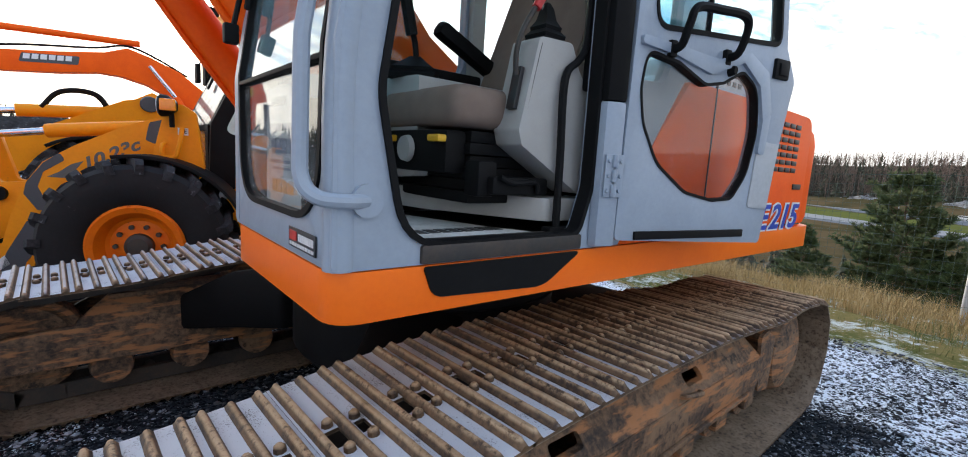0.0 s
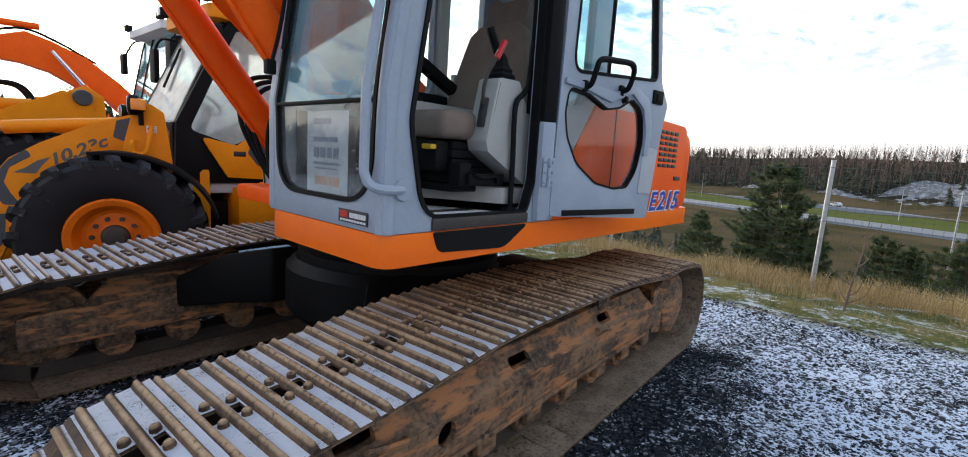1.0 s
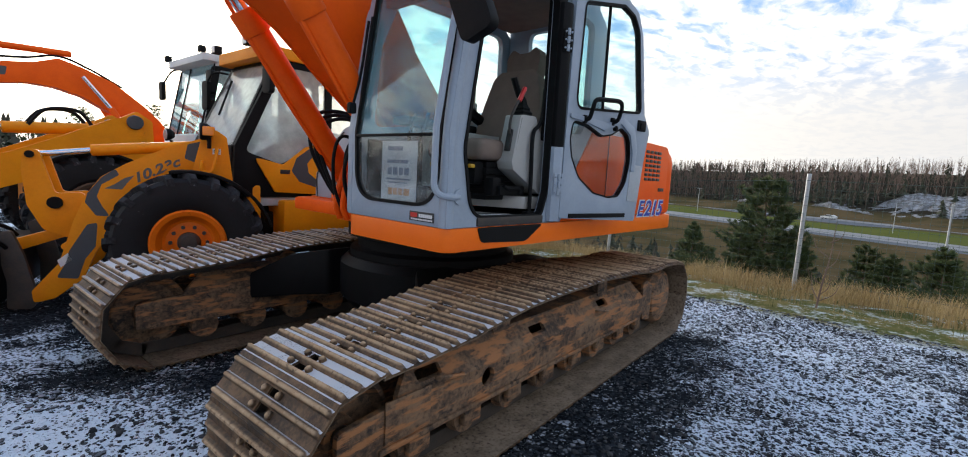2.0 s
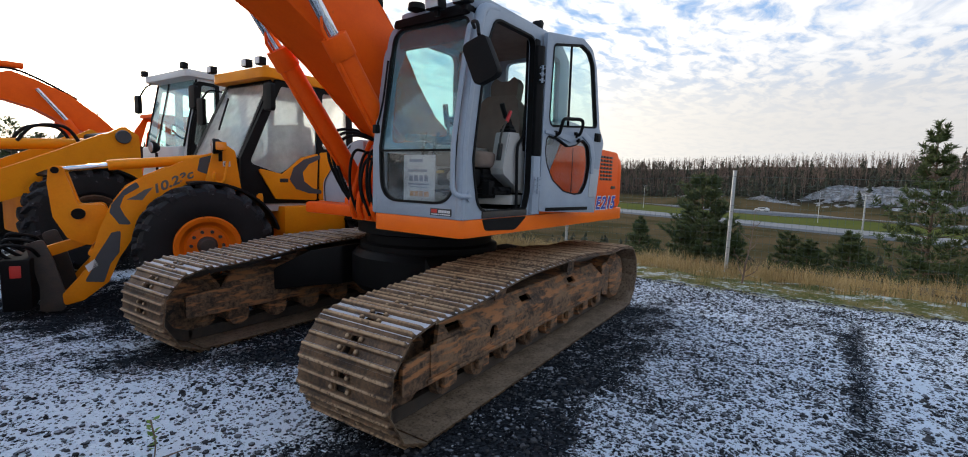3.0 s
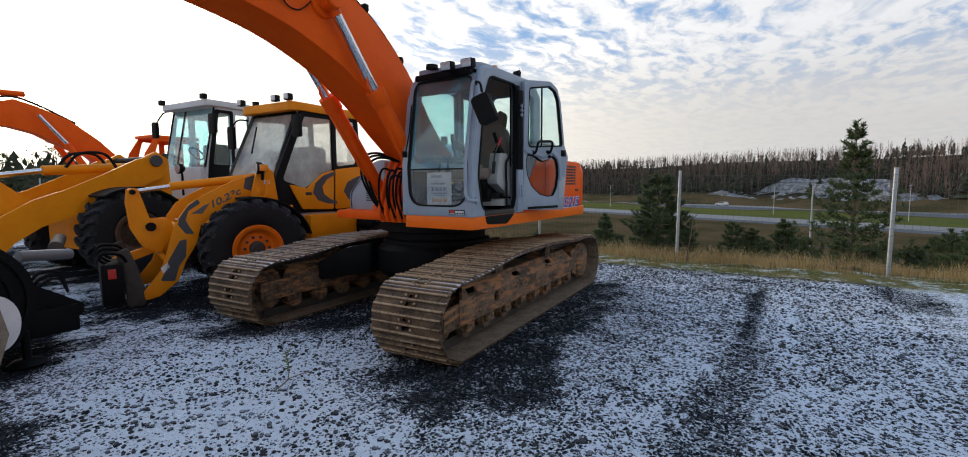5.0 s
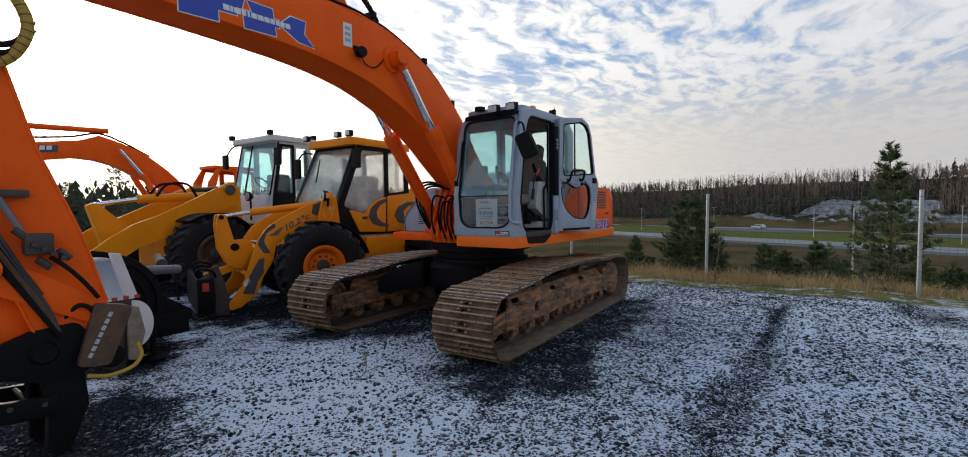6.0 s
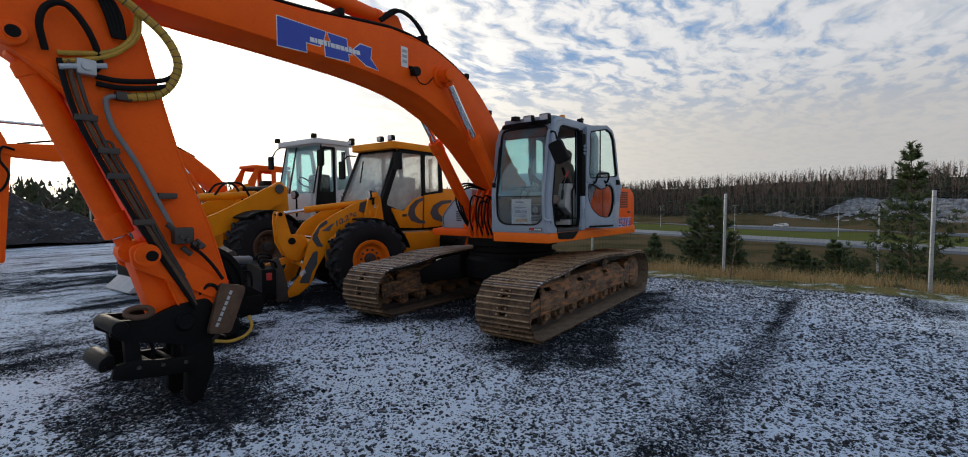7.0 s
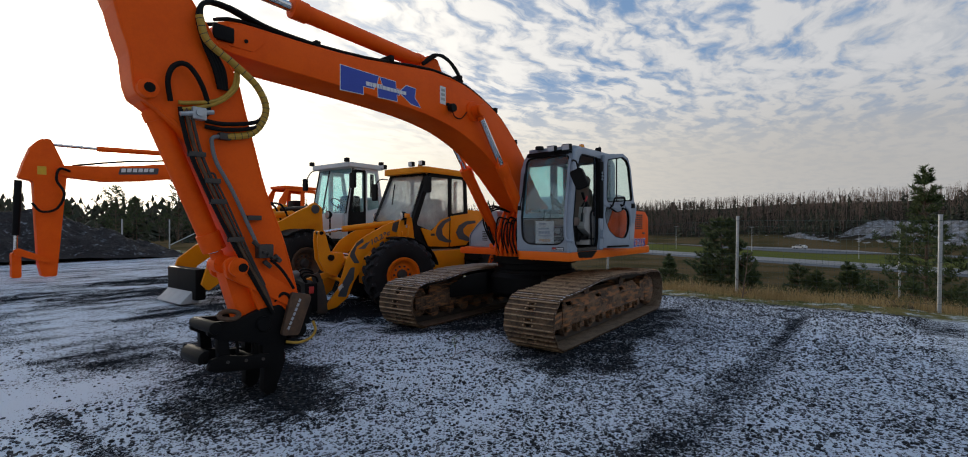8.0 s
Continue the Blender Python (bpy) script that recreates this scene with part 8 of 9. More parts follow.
# ---- fence, plants, distance ----
RNG = random.Random(4)
BARK = surface("pine_bark", (0.11, 0.075, 0.05), (0.17, 0.10, 0.06), rough=0.9, scale=9, fine=60, bump=0.6, depth=0.01)
DEAD_WOOD = surface("bare_twigs", (0.17, 0.112, 0.085), (0.11, 0.078, 0.062), rough=0.9, scale=2, bump=0)
ROCK = surface("frosted_rock", (0.075, 0.062, 0.05), (0.36, 0.38, 0.41), rough=0.85, scale=0.5, fine=3.0, amount=0.95, bump=0.9, depth=0.4, dirt=(0.09, 0.07, 0.05), dirt_amount=0.35)


def foliage(name, a, b, c):
    m, k, s = material(name)
    g = k.add("ShaderNodeNewGeometry")
    col = k.mix(g.outputs["Random Per Island"], a, b)
    col = k.mix(k.step(k.noise(g.outputs["Position"], 0.8, 4), 0.45, 0.65), col, c)
    k.put(s, "Base Color", col)
    s.inputs["Roughness"].default_value = 0.75
    s.inputs["Specular IOR Level"].default_value = 0.25
    return m


NEEDLE = foliage("pine_needles", (0.028, 0.046, 0.016), (0.085, 0.115, 0.035), (0.066, 0.082, 0.026))
FAR_NEEDLE = foliage("far_spruce", (0.026, 0.034, 0.020), (0.05, 0.055, 0.030), (0.060, 0.048, 0.034))
DRY = foliage("dry_grass", (0.38, 0.25, 0.10), (0.52, 0.38, 0.18), (0.29, 0.19, 0.08))
TURF = foliage("mossy_turf", (0.13, 0.135, 0.04), (0.24, 0.20, 0.08), (0.11, 0.13, 0.045))
LEAF = foliage("weed_leaf", (0.10, 0.19, 0.04), (0.17, 0.27, 0.06), (0.16, 0.17, 0.05))
STONE = foliage("crushed_stone", (0.045, 0.046, 0.05), (0.16, 0.16, 0.165), (0.09, 0.088, 0.085))


def mesh_from(name, verts, faces, mat, smooth=False):
    data = bpy.data.meshes.new(name)
    data.from_pydata(verts, [], faces)
    for m in mat if isinstance(mat, (list, tuple)) else (mat,):
        data.materials.append(m)
    if smooth:
        data.shade_smooth()
    return data


def fence_x(y):
    return 9.34 + 0.155 * y


def make_fence():
    fence = thing("fence", "green wire mesh fence on leaning galvanised posts", "fence", (9.3, 0.0, -0.4))
    inv = fence.matrix_basis.inverted()
    posts = [-7.95, -3.80, 0.35, 4.5, 8.65, 12.8, 16.95]
    for y in posts:
        x = fence_x(y)
        z = ground_height(x, y)
        b = rod((x, y, z - 0.2), (x + 0.05, y - 0.02, z + 2.22), 0.038, seg=14)
        rod((x + 0.05, y - 0.02, z + 2.22), (x + 0.05, y - 0.02, z + 2.24), 0.042, seg=14, bm=b)
        b.transform(inv)
        part("post", b, GALV, fence, "galvanised round post")
    verts, faces = [], []

    def strand(p, q, r):
        p, q = Vector(p), Vector(q)
        d = (q - p).normalized()
        s = d.orthogonal().normalized()
        u = d.cross(s)
        n = len(verts)
        for c in (p, q):
            for a in (0, 2.094, 4.189):
                verts.append(tuple(inv @ (c + (s * math.cos(a) + u * math.sin(a)) * r)))
        for j in range(3):
            faces.append((n + j, n + (j + 1) % 3, n + 3 + (j + 1) % 3, n + 3 + j))

    for ya, yb in zip(posts, posts[1:]):
        xa, xb = fence_x(ya) - 0.045, fence_x(yb) - 0.045
        za, zb = ground_height(xa, ya), ground_height(xb, yb)
        for n in range(14):
            h = 0.08 + n * 0.155
            strand((xa, ya, za + h), (xb, yb, zb + h + 0.01 * (n % 3)), 0.0028 if n < 13 else 0.005)
        steps = 34
        for n in range(steps):
            t = (n + 0.5) / steps
            x, y, z = xa + (xb - xa) * t, ya + (yb - ya) * t, za + (zb - za) * t
            strand((x - 0.004, y, z + 0.08), (x - 0.004 + 0.04, y, z + 2.10), 0.0024)
    ob = new("wire_mesh", mesh_from("wire_mesh", verts, faces, WIRE))
    ob.parent = fence
    tagged(ob, "thin green wire mesh", kind="stuff")


make_fence()


def clump(verts, faces, c, d, size, rng, blades=7):
    """A tuft of needles: thin blades round a twig end."""
    d = d.normalized()
    s = d.orthogonal().normalized()
    u = d.cross(s)
    for n in range(blades):
        a = rng.uniform(0, 6.283)
        w = (d * rng.uniform(0.25, 1.0) + (s * math.cos(a) + u * math.sin(a)) * rng.uniform(0.4, 1.0)).normalized()
        side = w.orthogonal().normalized() * size * 0.12
        tip = c + w * size * rng.uniform(0.7, 1.2)
        k = len(verts)
        verts.extend((tuple(c - side), tuple(c + side), tuple(tip)))
        faces.append((k, k + 1, k + 2))


def pine(place, height, width, label, seed, whorls=13, dense=1.0, lift=0.35, bare=0.12, group="", spire=1.0):
    """A young pine: whorls of rising boughs on a tapering stem, side shoots that end in upright brushes of needles."""
    rng = random.Random(seed)
    top = thing("pine_tree", label, "tree", place, group=group)
    sway = [rng.uniform(-0.02, 0.02) * height for _ in range(4)]
    bend = lambda t: Vector((sway[0] * math.sin(t * 3) + sway[1] * t, sway[2] * math.sin(t * 4) + sway[3] * t, height * t))
    b = tube([bend(t) for t in np.linspace(0, 1, 8)], 0.05, 8, 3, radii=lambda t: 0.011 * height * (1 - t) ** 0.9 + 0.006)
    verts, faces = [], []
    tuft = 0.11 + 0.019 * height

    def brush(p, q, n):
        """Needles all round a shoot from p to q, thickest at its tip."""
        d = (q - p)
        for m in range(n):
            f = 0.25 + 0.75 * ((m + rng.random()) / n) ** 0.8
            clump(verts, faces, p + d * f, d.normalized() + Vector((0, 0, 0.35)), tuft * rng.uniform(0.6, 1.0), rng, 8)

    for n in range(whorls):
        t = bare + (0.95 - bare) * (n + rng.uniform(-0.2, 0.2)) / whorls
        t = min(max(t, 0.02), 0.95)
        reach = width * 0.5 * ((1 - t) ** spire * rng.uniform(0.7, 1.15) + 0.10 * (1 - t) + 0.02)
        count = rng.randint(5, 7)
        for m in range(count):
            a = 6.283 * m / count + rng.uniform(-0.5, 0.5) + n
            r = reach * rng.uniform(0.5, 1.15)
            base = bend(t)
            rise = r * (lift + 0.9 * t * t) * rng.uniform(0.7, 1.3)
            out = Vector((math.cos(a), math.sin(a), 0))
            mid = base + out * r * 0.6 + Vector((0, 0, rise * 0.35))
            end = base + out * r + Vector((0, 0, rise))
            tube([base, mid, end], 0.01, 4, 2, bm=b, radii=lambda q: 0.0022 * height * (1 - q) + 0.003)
            brush(mid, end + (end - mid).normalized() * tuft * 0.5, max(3, int(5 * dense)))
            shoots = max(3, int(r * 7 * dense))
            for q in range(shoots):
                f = 0.25 + 0.75 * (q + rng.random()) / shoots
                c = base.lerp(mid, f / 0.6) if f < 0.6 else mid.lerp(end, (f - 0.6) / 0.4)
                w = (out * rng.uniform(0.2, 0.9) + Vector((-out.y, out.x, 0)) * rng.choice((-1, 1)) * rng.uniform(0.4, 1.0) + Vector((0, 0, rng.uniform(0.2, 0.9)))).normalized()
                brush(c, c + w * (0.10 + r * 0.32) * rng.uniform(0.6, 1.2), max(3, int(4 * dense)))
    for q in range(3):
        a = rng.uniform(0, 6.28)
        c = bend(0.93)
        brush(c, c + Vector((math.cos(a) * 0.04 * height, math.sin(a) * 0.04 * height, 0.06 * height)), 4)
    brush(bend(0.9), bend(1.0), 6)
    part("trunk", b, BARK, top)
    ob = new("crown", mesh_from("crown", verts, faces, NEEDLE))
    ob.parent = top
    return top


def on_ground(x, y, lift=0.0):
    return (x, y, ground_height(x, y) + lift)


pine(on_ground(20.0, -4.62), 6.72, 4.4, "tall open-crowned young pine beyond the fence", 3, 14, 0.72, spire=1.2, bare=0.10)
pine(on_ground(15.5, 1.93), 1.88 - ground_height(15.5, 1.93), 2.35, "dense bushy pine beyond the fence", 8, 14, 1.5, bare=0.12, spire=0.62)
SMALL = [(13.5, 3.4, 1.5, 1.0), (16.5, -1.2, 1.6, 1.1), (15.5, -2.2, 1.8, 1.3), (18.0, -8.2, 2.3, 2.0), (21.0, -3.0, 2.2, 1.7), (20.0, -6.6, 2.0, 1.9), (14.8, 2.4, 1.6, 1.1), (17.2, 4.6, 2.0, 1.3), (23.0, -1.0, 2.4, 1.7), (15.5, -7.0, 1.7, 1.6), (12.6, -6.6, 1.4, 1.3), (17.5, -4.0, 1.6, 1.4), (22.0, 1.5, 2.2, 1.6), (26.0, -9.0, 3.0, 2.2)]
for n, (x, y, h, w) in enumerate(SMALL):
    pine(on_ground(x, y), h, w, "small dark green pine sapling in rough grass", 20 + n, 8, 1.2, bare=0.03, group="pine saplings")
for n in range(16):
    d = RNG.uniform(14.5, 25.0)
    x, y = d, -13.0 + 17.5 * (n + RNG.uniform(0.1, 0.9)) / 16
    h = RNG.uniform(1.3, 2.3) * d / 19
    pine(on_ground(x, y), h, h * RNG.uniform(0.65, 0.9), "small dark green pine sapling in rough grass", 120 + n, 7, 1.1, bare=0.03, group="pine saplings", spire=0.8)


def bare_sapling():
    top = thing("sapling", "thin leafless sapling at the gravel edge", "sapling", on_ground(6.75, -0.22))
    b = tube([(0, 0, 0), (0.02, -0.03, 0.35), (0.05, -0.08, 0.75), (0.04, -0.10, 1.25)], 0.012, 6, 4, radii=lambda t: 0.013 * (1 - t) + 0.003)
    for z, a, l in ((0.12, 0.5, 0.35), (0.10, -1.2, 0.30), (0.35, 2.2, 0.28), (0.55, -0.6, 0.3), (0.75, 1.2, 0.25), (0.95, -2.0, 0.2), (0.2, -2.6, 0.3)):
        tube([(0.03 * z, -0.07 * z, z), (math.cos(a) * l * 0.6, math.sin(a) * l * 0.6 - 0.07 * z, z + l * 0.4), (math.cos(a) * l * 0.8, math.sin(a) * l * 0.8 - 0.07 * z, z + l * 0.95)], 0.005, 5, 3, bm=b, radii=lambda t: 0.006 * (1 - t) + 0.002)
    part("stem", b, DEAD_WOOD, top)


bare_sapling()


def weed(x, y):
    rng = random.Random(7)
    top = thing("weed", "small green weed with dry stalk in gravel", "weed", on_ground(x, y))
    b = tube([(0, 0, 0), (0.01, 0.0, 0.10), (0.0, 0.02, 0.22)], 0.004, 5, 4)
    tube([(0, 0, 0.005), (-0.10, -0.08, 0.02), (-0.22, -0.12, 0.015)], 0.005, 5, 3, bm=b)
    tube([(0, 0, 0.005), (0.08, -0.06, 0.03), (0.16, -0.05, 0.02)], 0.004, 5, 3, bm=b)
    part("stalk", b, DEAD_WOOD, top)
    verts, faces = [], []
    for n in range(16):
        z = rng.uniform(0.06, 0.22)
        a = rng.uniform(0, 6.28)
        l = rng.uniform(0.025, 0.05)
        c = Vector((0.005, 0.008, z))
        w = Vector((math.cos(a), math.sin(a), rng.uniform(0.1, 0.7))).normalized()
        s = w.cross(Vector((0, 0, 1))).normalized() * l * 0.32
        k = len(verts)
        verts.extend(map(tuple, (c, c + w * l * 0.5 + s, c + w * l, c + w * l * 0.5 - s)))
        faces.append((k, k + 1, k + 2, k + 3))
    ob = new("leaves", mesh_from("leaves", verts, faces, LEAF))
    ob.parent = top


weed(-1.32, 1.70)


def dry_grass():
    rng = random.Random(11)
    verts, faces, low_v, low_f = [], [], [], []
    for n in range(15000):
        x = 5.8 + rng.random() ** 0.8 * 9.5
        y = rng.uniform(-9.5, 12.0)
        m = noise.noise((x * 0.55, y * 0.55, 2.0)) + 0.5 * noise.noise((x * 1.7, y * 1.7, 5.0))
        line = x + 0.9 * noise.noise((y * 0.6, 3.3, 0.0))
        tall = 0.07 if line < 7.3 else (0.20 if line < 8.2 else 0.32)
        if m < (-0.02 if line < 8.0 else -0.25):
            continue
        if line < 7.4 and rng.random() < 0.45:
            continue
        z = ground_height(x, y)
        for k in range(5):
            h = tall * rng.uniform(0.35, 1.25) * (1.0 + m)
            a = rng.uniform(0, 6.28)
            bx, by = x + rng.uniform(-0.07, 0.07), y + rng.uniform(-0.07, 0.07)
            d = Vector((math.cos(a), math.sin(a), 0)) * h * rng.uniform(0.2, 0.75)
            s = Vector((-math.sin(a), math.cos(a), 0)) * rng.uniform(0.002, 0.005)
            b = Vector((bx, by, z - 0.01))
            mid = b + d * 0.35 + Vector((0, 0, h * 0.65))
            tip = b + d + Vector((0, 0, h))
            tv, tf = (verts, faces) if line > 7.5 or rng.random() < 0.35 else (low_v, low_f)
            i = len(tv)
            tv.extend(map(tuple, (b - s, b + s, mid + s * 0.7, mid - s * 0.7, tip)))
            tf.extend(((i, i + 1, i + 2, i + 3), (i + 3, i + 2, i + 4)))
    tagged(new("verge_turf", mesh_from("verge_turf", low_v, low_f, TURF)), "short mossy green turf touched with frost", "grass", kind="stuff")
    tagged(new("dry_grass", mesh_from("dry_grass", verts, faces, DRY)), "tufts of dry yellow grass along the fence", "grass", kind="stuff")


dry_grass()


def turf_clod(x, y, size, seed):
    """An upturned lump of turf: ragged dark earth with torn edges."""
    b = bmesh.new()
    bmesh.ops.create_icosphere(b, subdivisions=3, radius=1.0)
    for v in b.verts:
        d = 1 + 0.55 * noise.noise(v.co * 1.6 + Vector((seed, 0, 0))) + 0.3 * noise.noise(v.co * 4.5)
        v.co = Vector((v.co.x * size * d, v.co.y * size * 0.8 * d, v.co.z * size * 0.42 * d))
    clod = thing("turf_clod", "dark upturned clod of turf in dry grass", "turf", on_ground(x, y, size * 0.12), group="turf clods by the fence")
    part("earth", b, EARTH, clod)


EARTH = surface("wet_earth", (0.022, 0.018, 0.014), (0.06, 0.045, 0.03), rough=0.9, scale=9, fine=50, amount=0.9, bump=0.8, depth=0.03)
for n, (x, y, size) in enumerate(((9.5, -2.95, 0.28), (9.8, -2.6, 0.20), (9.9, -2.2, 0.16), (9.2, -3.3, 0.14))):
    turf_clod(x, y, size, n * 3.7)


def loose_stones():
    """Crushed stone lying proud of the yard, thickest along the camera's side of the machine."""
    rng = random.Random(5)
    ico = bmesh.new()
    bmesh.ops.create_icosphere(ico, subdivisions=1, radius=1.0)
    base = [v.co.copy() for v in ico.verts]
    tris = [tuple(v.index for v in f.verts) for f in ico.faces]
    ico.free()
    verts, faces = [], []

    def stone(x, y, r):
        sx, sy, sz = r * rng.uniform(0.7, 1.3), r * rng.uniform(0.7, 1.3), r * rng.uniform(0.45, 0.8)
        a = rng.uniform(0, 6.28)
        ca, sa = math.cos(a), math.sin(a)
        z = ground_height(x, y) + sz * 0.35
        k = len(verts)
        for v in base:
            j = rng.uniform(0.72, 1.18)
            px, py = v.x * sx * j, v.y * sy * j
            verts.append((x + px * ca - py * sa, y + px * sa + py * ca, z + v.z * sz * j))
        faces.extend((k + p, k + q, k + s) for p, q, s in tris)

    for n in range(30000):
        t = rng.random()
        x = rng.uniform(-5.5, 5.6)
        y = rng.uniform(-3.2, 3.2) if t < 0.8 else rng.uniform(-3.2, 7.0)
        stone(x, y, rng.choice((0.007, 0.009, 0.011, 0.013, 0.017)) * rng.uniform(0.8, 1.3))
    tagged(new("loose_stones", mesh_from("loose_stones", verts, faces, GRAVEL_STONE)), "loose crushed grey stones lying on the yard", "gravel", kind="stuff")


def stone_material():
    m, k, s = material("loose_stone_with_frost")
    g = k.add("ShaderNodeNewGeometry")
    up = k.xyz(g.outputs["Normal"])[2]
    col = k.mix(g.outputs["Random Per Island"], (0.012, 0.0125, 0.014), (0.075, 0.076, 0.08))
    n = k.noise(g.outputs["Position"], 2.2, 5, 0.6)
    col = k.mix(k.math("MULTIPLY", k.math("MULTIPLY", k.step(up, 0.6, 0.95), k.step(n, 0.44, 0.60)), 0.45), col, (0.62, 0.67, 0.76))
    k.put(s, "Base Color", col)
    s.inputs["Roughness"].default_value = 0.8
    s.inputs["Specular IOR Level"].default_value = 0.1
    return m


GRAVEL_STONE = stone_material()
loose_stones()


def heap():
    """Heap of stripped soil behind the far excavator."""
    rng = random.Random(9)
    verts, faces = [], []
    nx, ny = 220, 100
    x0, x1, y0, y1 = -16.0, 5.5, 24.2, 34.0
    for i in range(nx + 1):
        for j in range(ny + 1):
            x, y = x0 + (x1 - x0) * i / nx, y0 + (y1 - y0) * j / ny
            v = (y - y0) / (y1 - y0)
            ridge = max(0.0, 1 - abs(v - 0.42) / 0.45) ** 0.8
            h = 2.25 * ridge * ramp(x, [(-16, 0.8), (-6, 0.85), (-2.0, 0.98), (-0.2, 1.02), (1.5, 0.72), (3.4, 0.35), (5.3, 0.0)])
            h *= 1 + 0.25 * noise.noise((x * 0.35, y * 0.35, 5))
            h += (0.22 * noise.noise((x * 1.1, y * 1.1, 2)) + 0.12 * noise.noise((x * 2.9, y * 2.9, 8)) + 0.07 * noise.noise((x * 6.5, y * 6.5, 4))) * min(1, ridge * 3)
            verts.append((x, y, h - 0.08))
    faces = [(i * (ny + 1) + j, (i + 1) * (ny + 1) + j, (i + 1) * (ny + 1) + j + 1, i * (ny + 1) + j + 1) for i in range(nx) for j in range(ny)]
    soil = surface("stripped_soil", (0.022, 0.021, 0.022), (0.06, 0.056, 0.055), rough=0.95, scale=1.2, fine=9, amount=0.9, bump=0.9, depth=0.10, dirt=(0.40, 0.44, 0.50), dirt_amount=0.42, spec=0.1)
    tagged(new("soil_heap", mesh_from("soil_heap", verts, faces, soil, True)), "dark heap of stripped soil with traces of snow", "soil heap", kind="structure")


heap()


def back_fence():
    f = thing("fence", "pale fence posts with a brace at the yard's far end", "fence", (9.0, 41.0, 0))
    inv = f.matrix_basis.inverted()
    for x, y in ((-3, 42.5), (1.5, 42), (6.3, 41.5), (9.3, 41), (13.5, 40.5), (18, 40), (23, 39.5)):
        b = rod((x, y, -0.3), (x, y, 2.05), 0.05, seg=10)
        b.transform(inv)
        part("post", b, GALV, f)
    b = rod((9.35, 41, 0.0), (12.6, 40.6, 1.7), 0.04, seg=8)
    b.transform(inv)
    part("brace", b, GALV, f)


back_fence()


def spiky(verts, faces, x, y, z, h, w, rng, tiers=7):
    """A far conifer: ragged tiers, fuller low down, leaning and uneven."""
    lx, ly = rng.uniform(-0.05, 0.05) * h, rng.uniform(-0.05, 0.05) * h
    full = rng.uniform(0.6, 1.3)
    for t in range(tiers):
        u = t / tiers
        zz = z + h * (0.06 + 0.86 * u)
        r = w * 0.5 * ((1 - u) ** full + 0.04) * rng.uniform(0.65, 1.25)
        k = len(verts)
        n = 7
        ox, oy = lx * u + rng.uniform(-.10, .10) * w, ly * u + rng.uniform(-.10, .10) * w
        verts.append((x + ox, y + oy, zz + h * rng.uniform(0.9, 1.3) / tiers))
        for j in range(n):
            a = 6.283 * j / n + t
            q = r * rng.uniform(0.45, 1.3)
            verts.append((x + ox + q * math.cos(a), y + oy + q * math.sin(a), zz + rng.uniform(-0.05, 0.05) * h))
        faces.extend((k, k + 1 + j, k + 1 + (j + 1) % n) for j in range(n))


def bare_tree(verts, faces, x, y, z, h, rng, branches=7):
    def twig(p, q, r):
        d = (q - p).normalized()
        s = d.orthogonal().normalized() * r
        u = d.cross(s)
        k = len(verts)
        verts.extend(map(tuple, (p + s, p - s * 0.5 + u * 0.87, p - s * 0.5 - u * 0.87, q)))
        faces.extend(((k, k + 1, k + 3), (k + 1, k + 2, k + 3), (k + 2, k, k + 3)))

    p = Vector((x, y, z))
    top = p + Vector((rng.uniform(-.06, .06) * h, rng.uniform(-.06, .06) * h, h))
    twig(p, top, h * 0.010)
    for n in range(branches):
        t = rng.uniform(0.25, 0.95)
        b = p.lerp(top, t)
        a = rng.uniform(0, 6.283)
        l = h * 0.36 * (1.15 - t) * rng.uniform(0.6, 1.2)
        e = b + Vector((math.cos(a) * l * 0.5, math.sin(a) * l * 0.5, l))
        twig(b, e, h * 0.006)
        m = b.lerp(e, 0.5)
        twig(m, m + Vector((math.cos(a + 1.2) * l * 0.35, math.sin(a + 1.2) * l * 0.35, l * 0.45)), h * 0.005)


def clearing(a):
    """How far the open rock slope runs up the hill at this place along the road, 0 to 1."""
    return ramp(a, [(-14, 0.12), (-4, 0.9), (26, 1.0), (38, 0.15)]) if a < 60 else 0.1


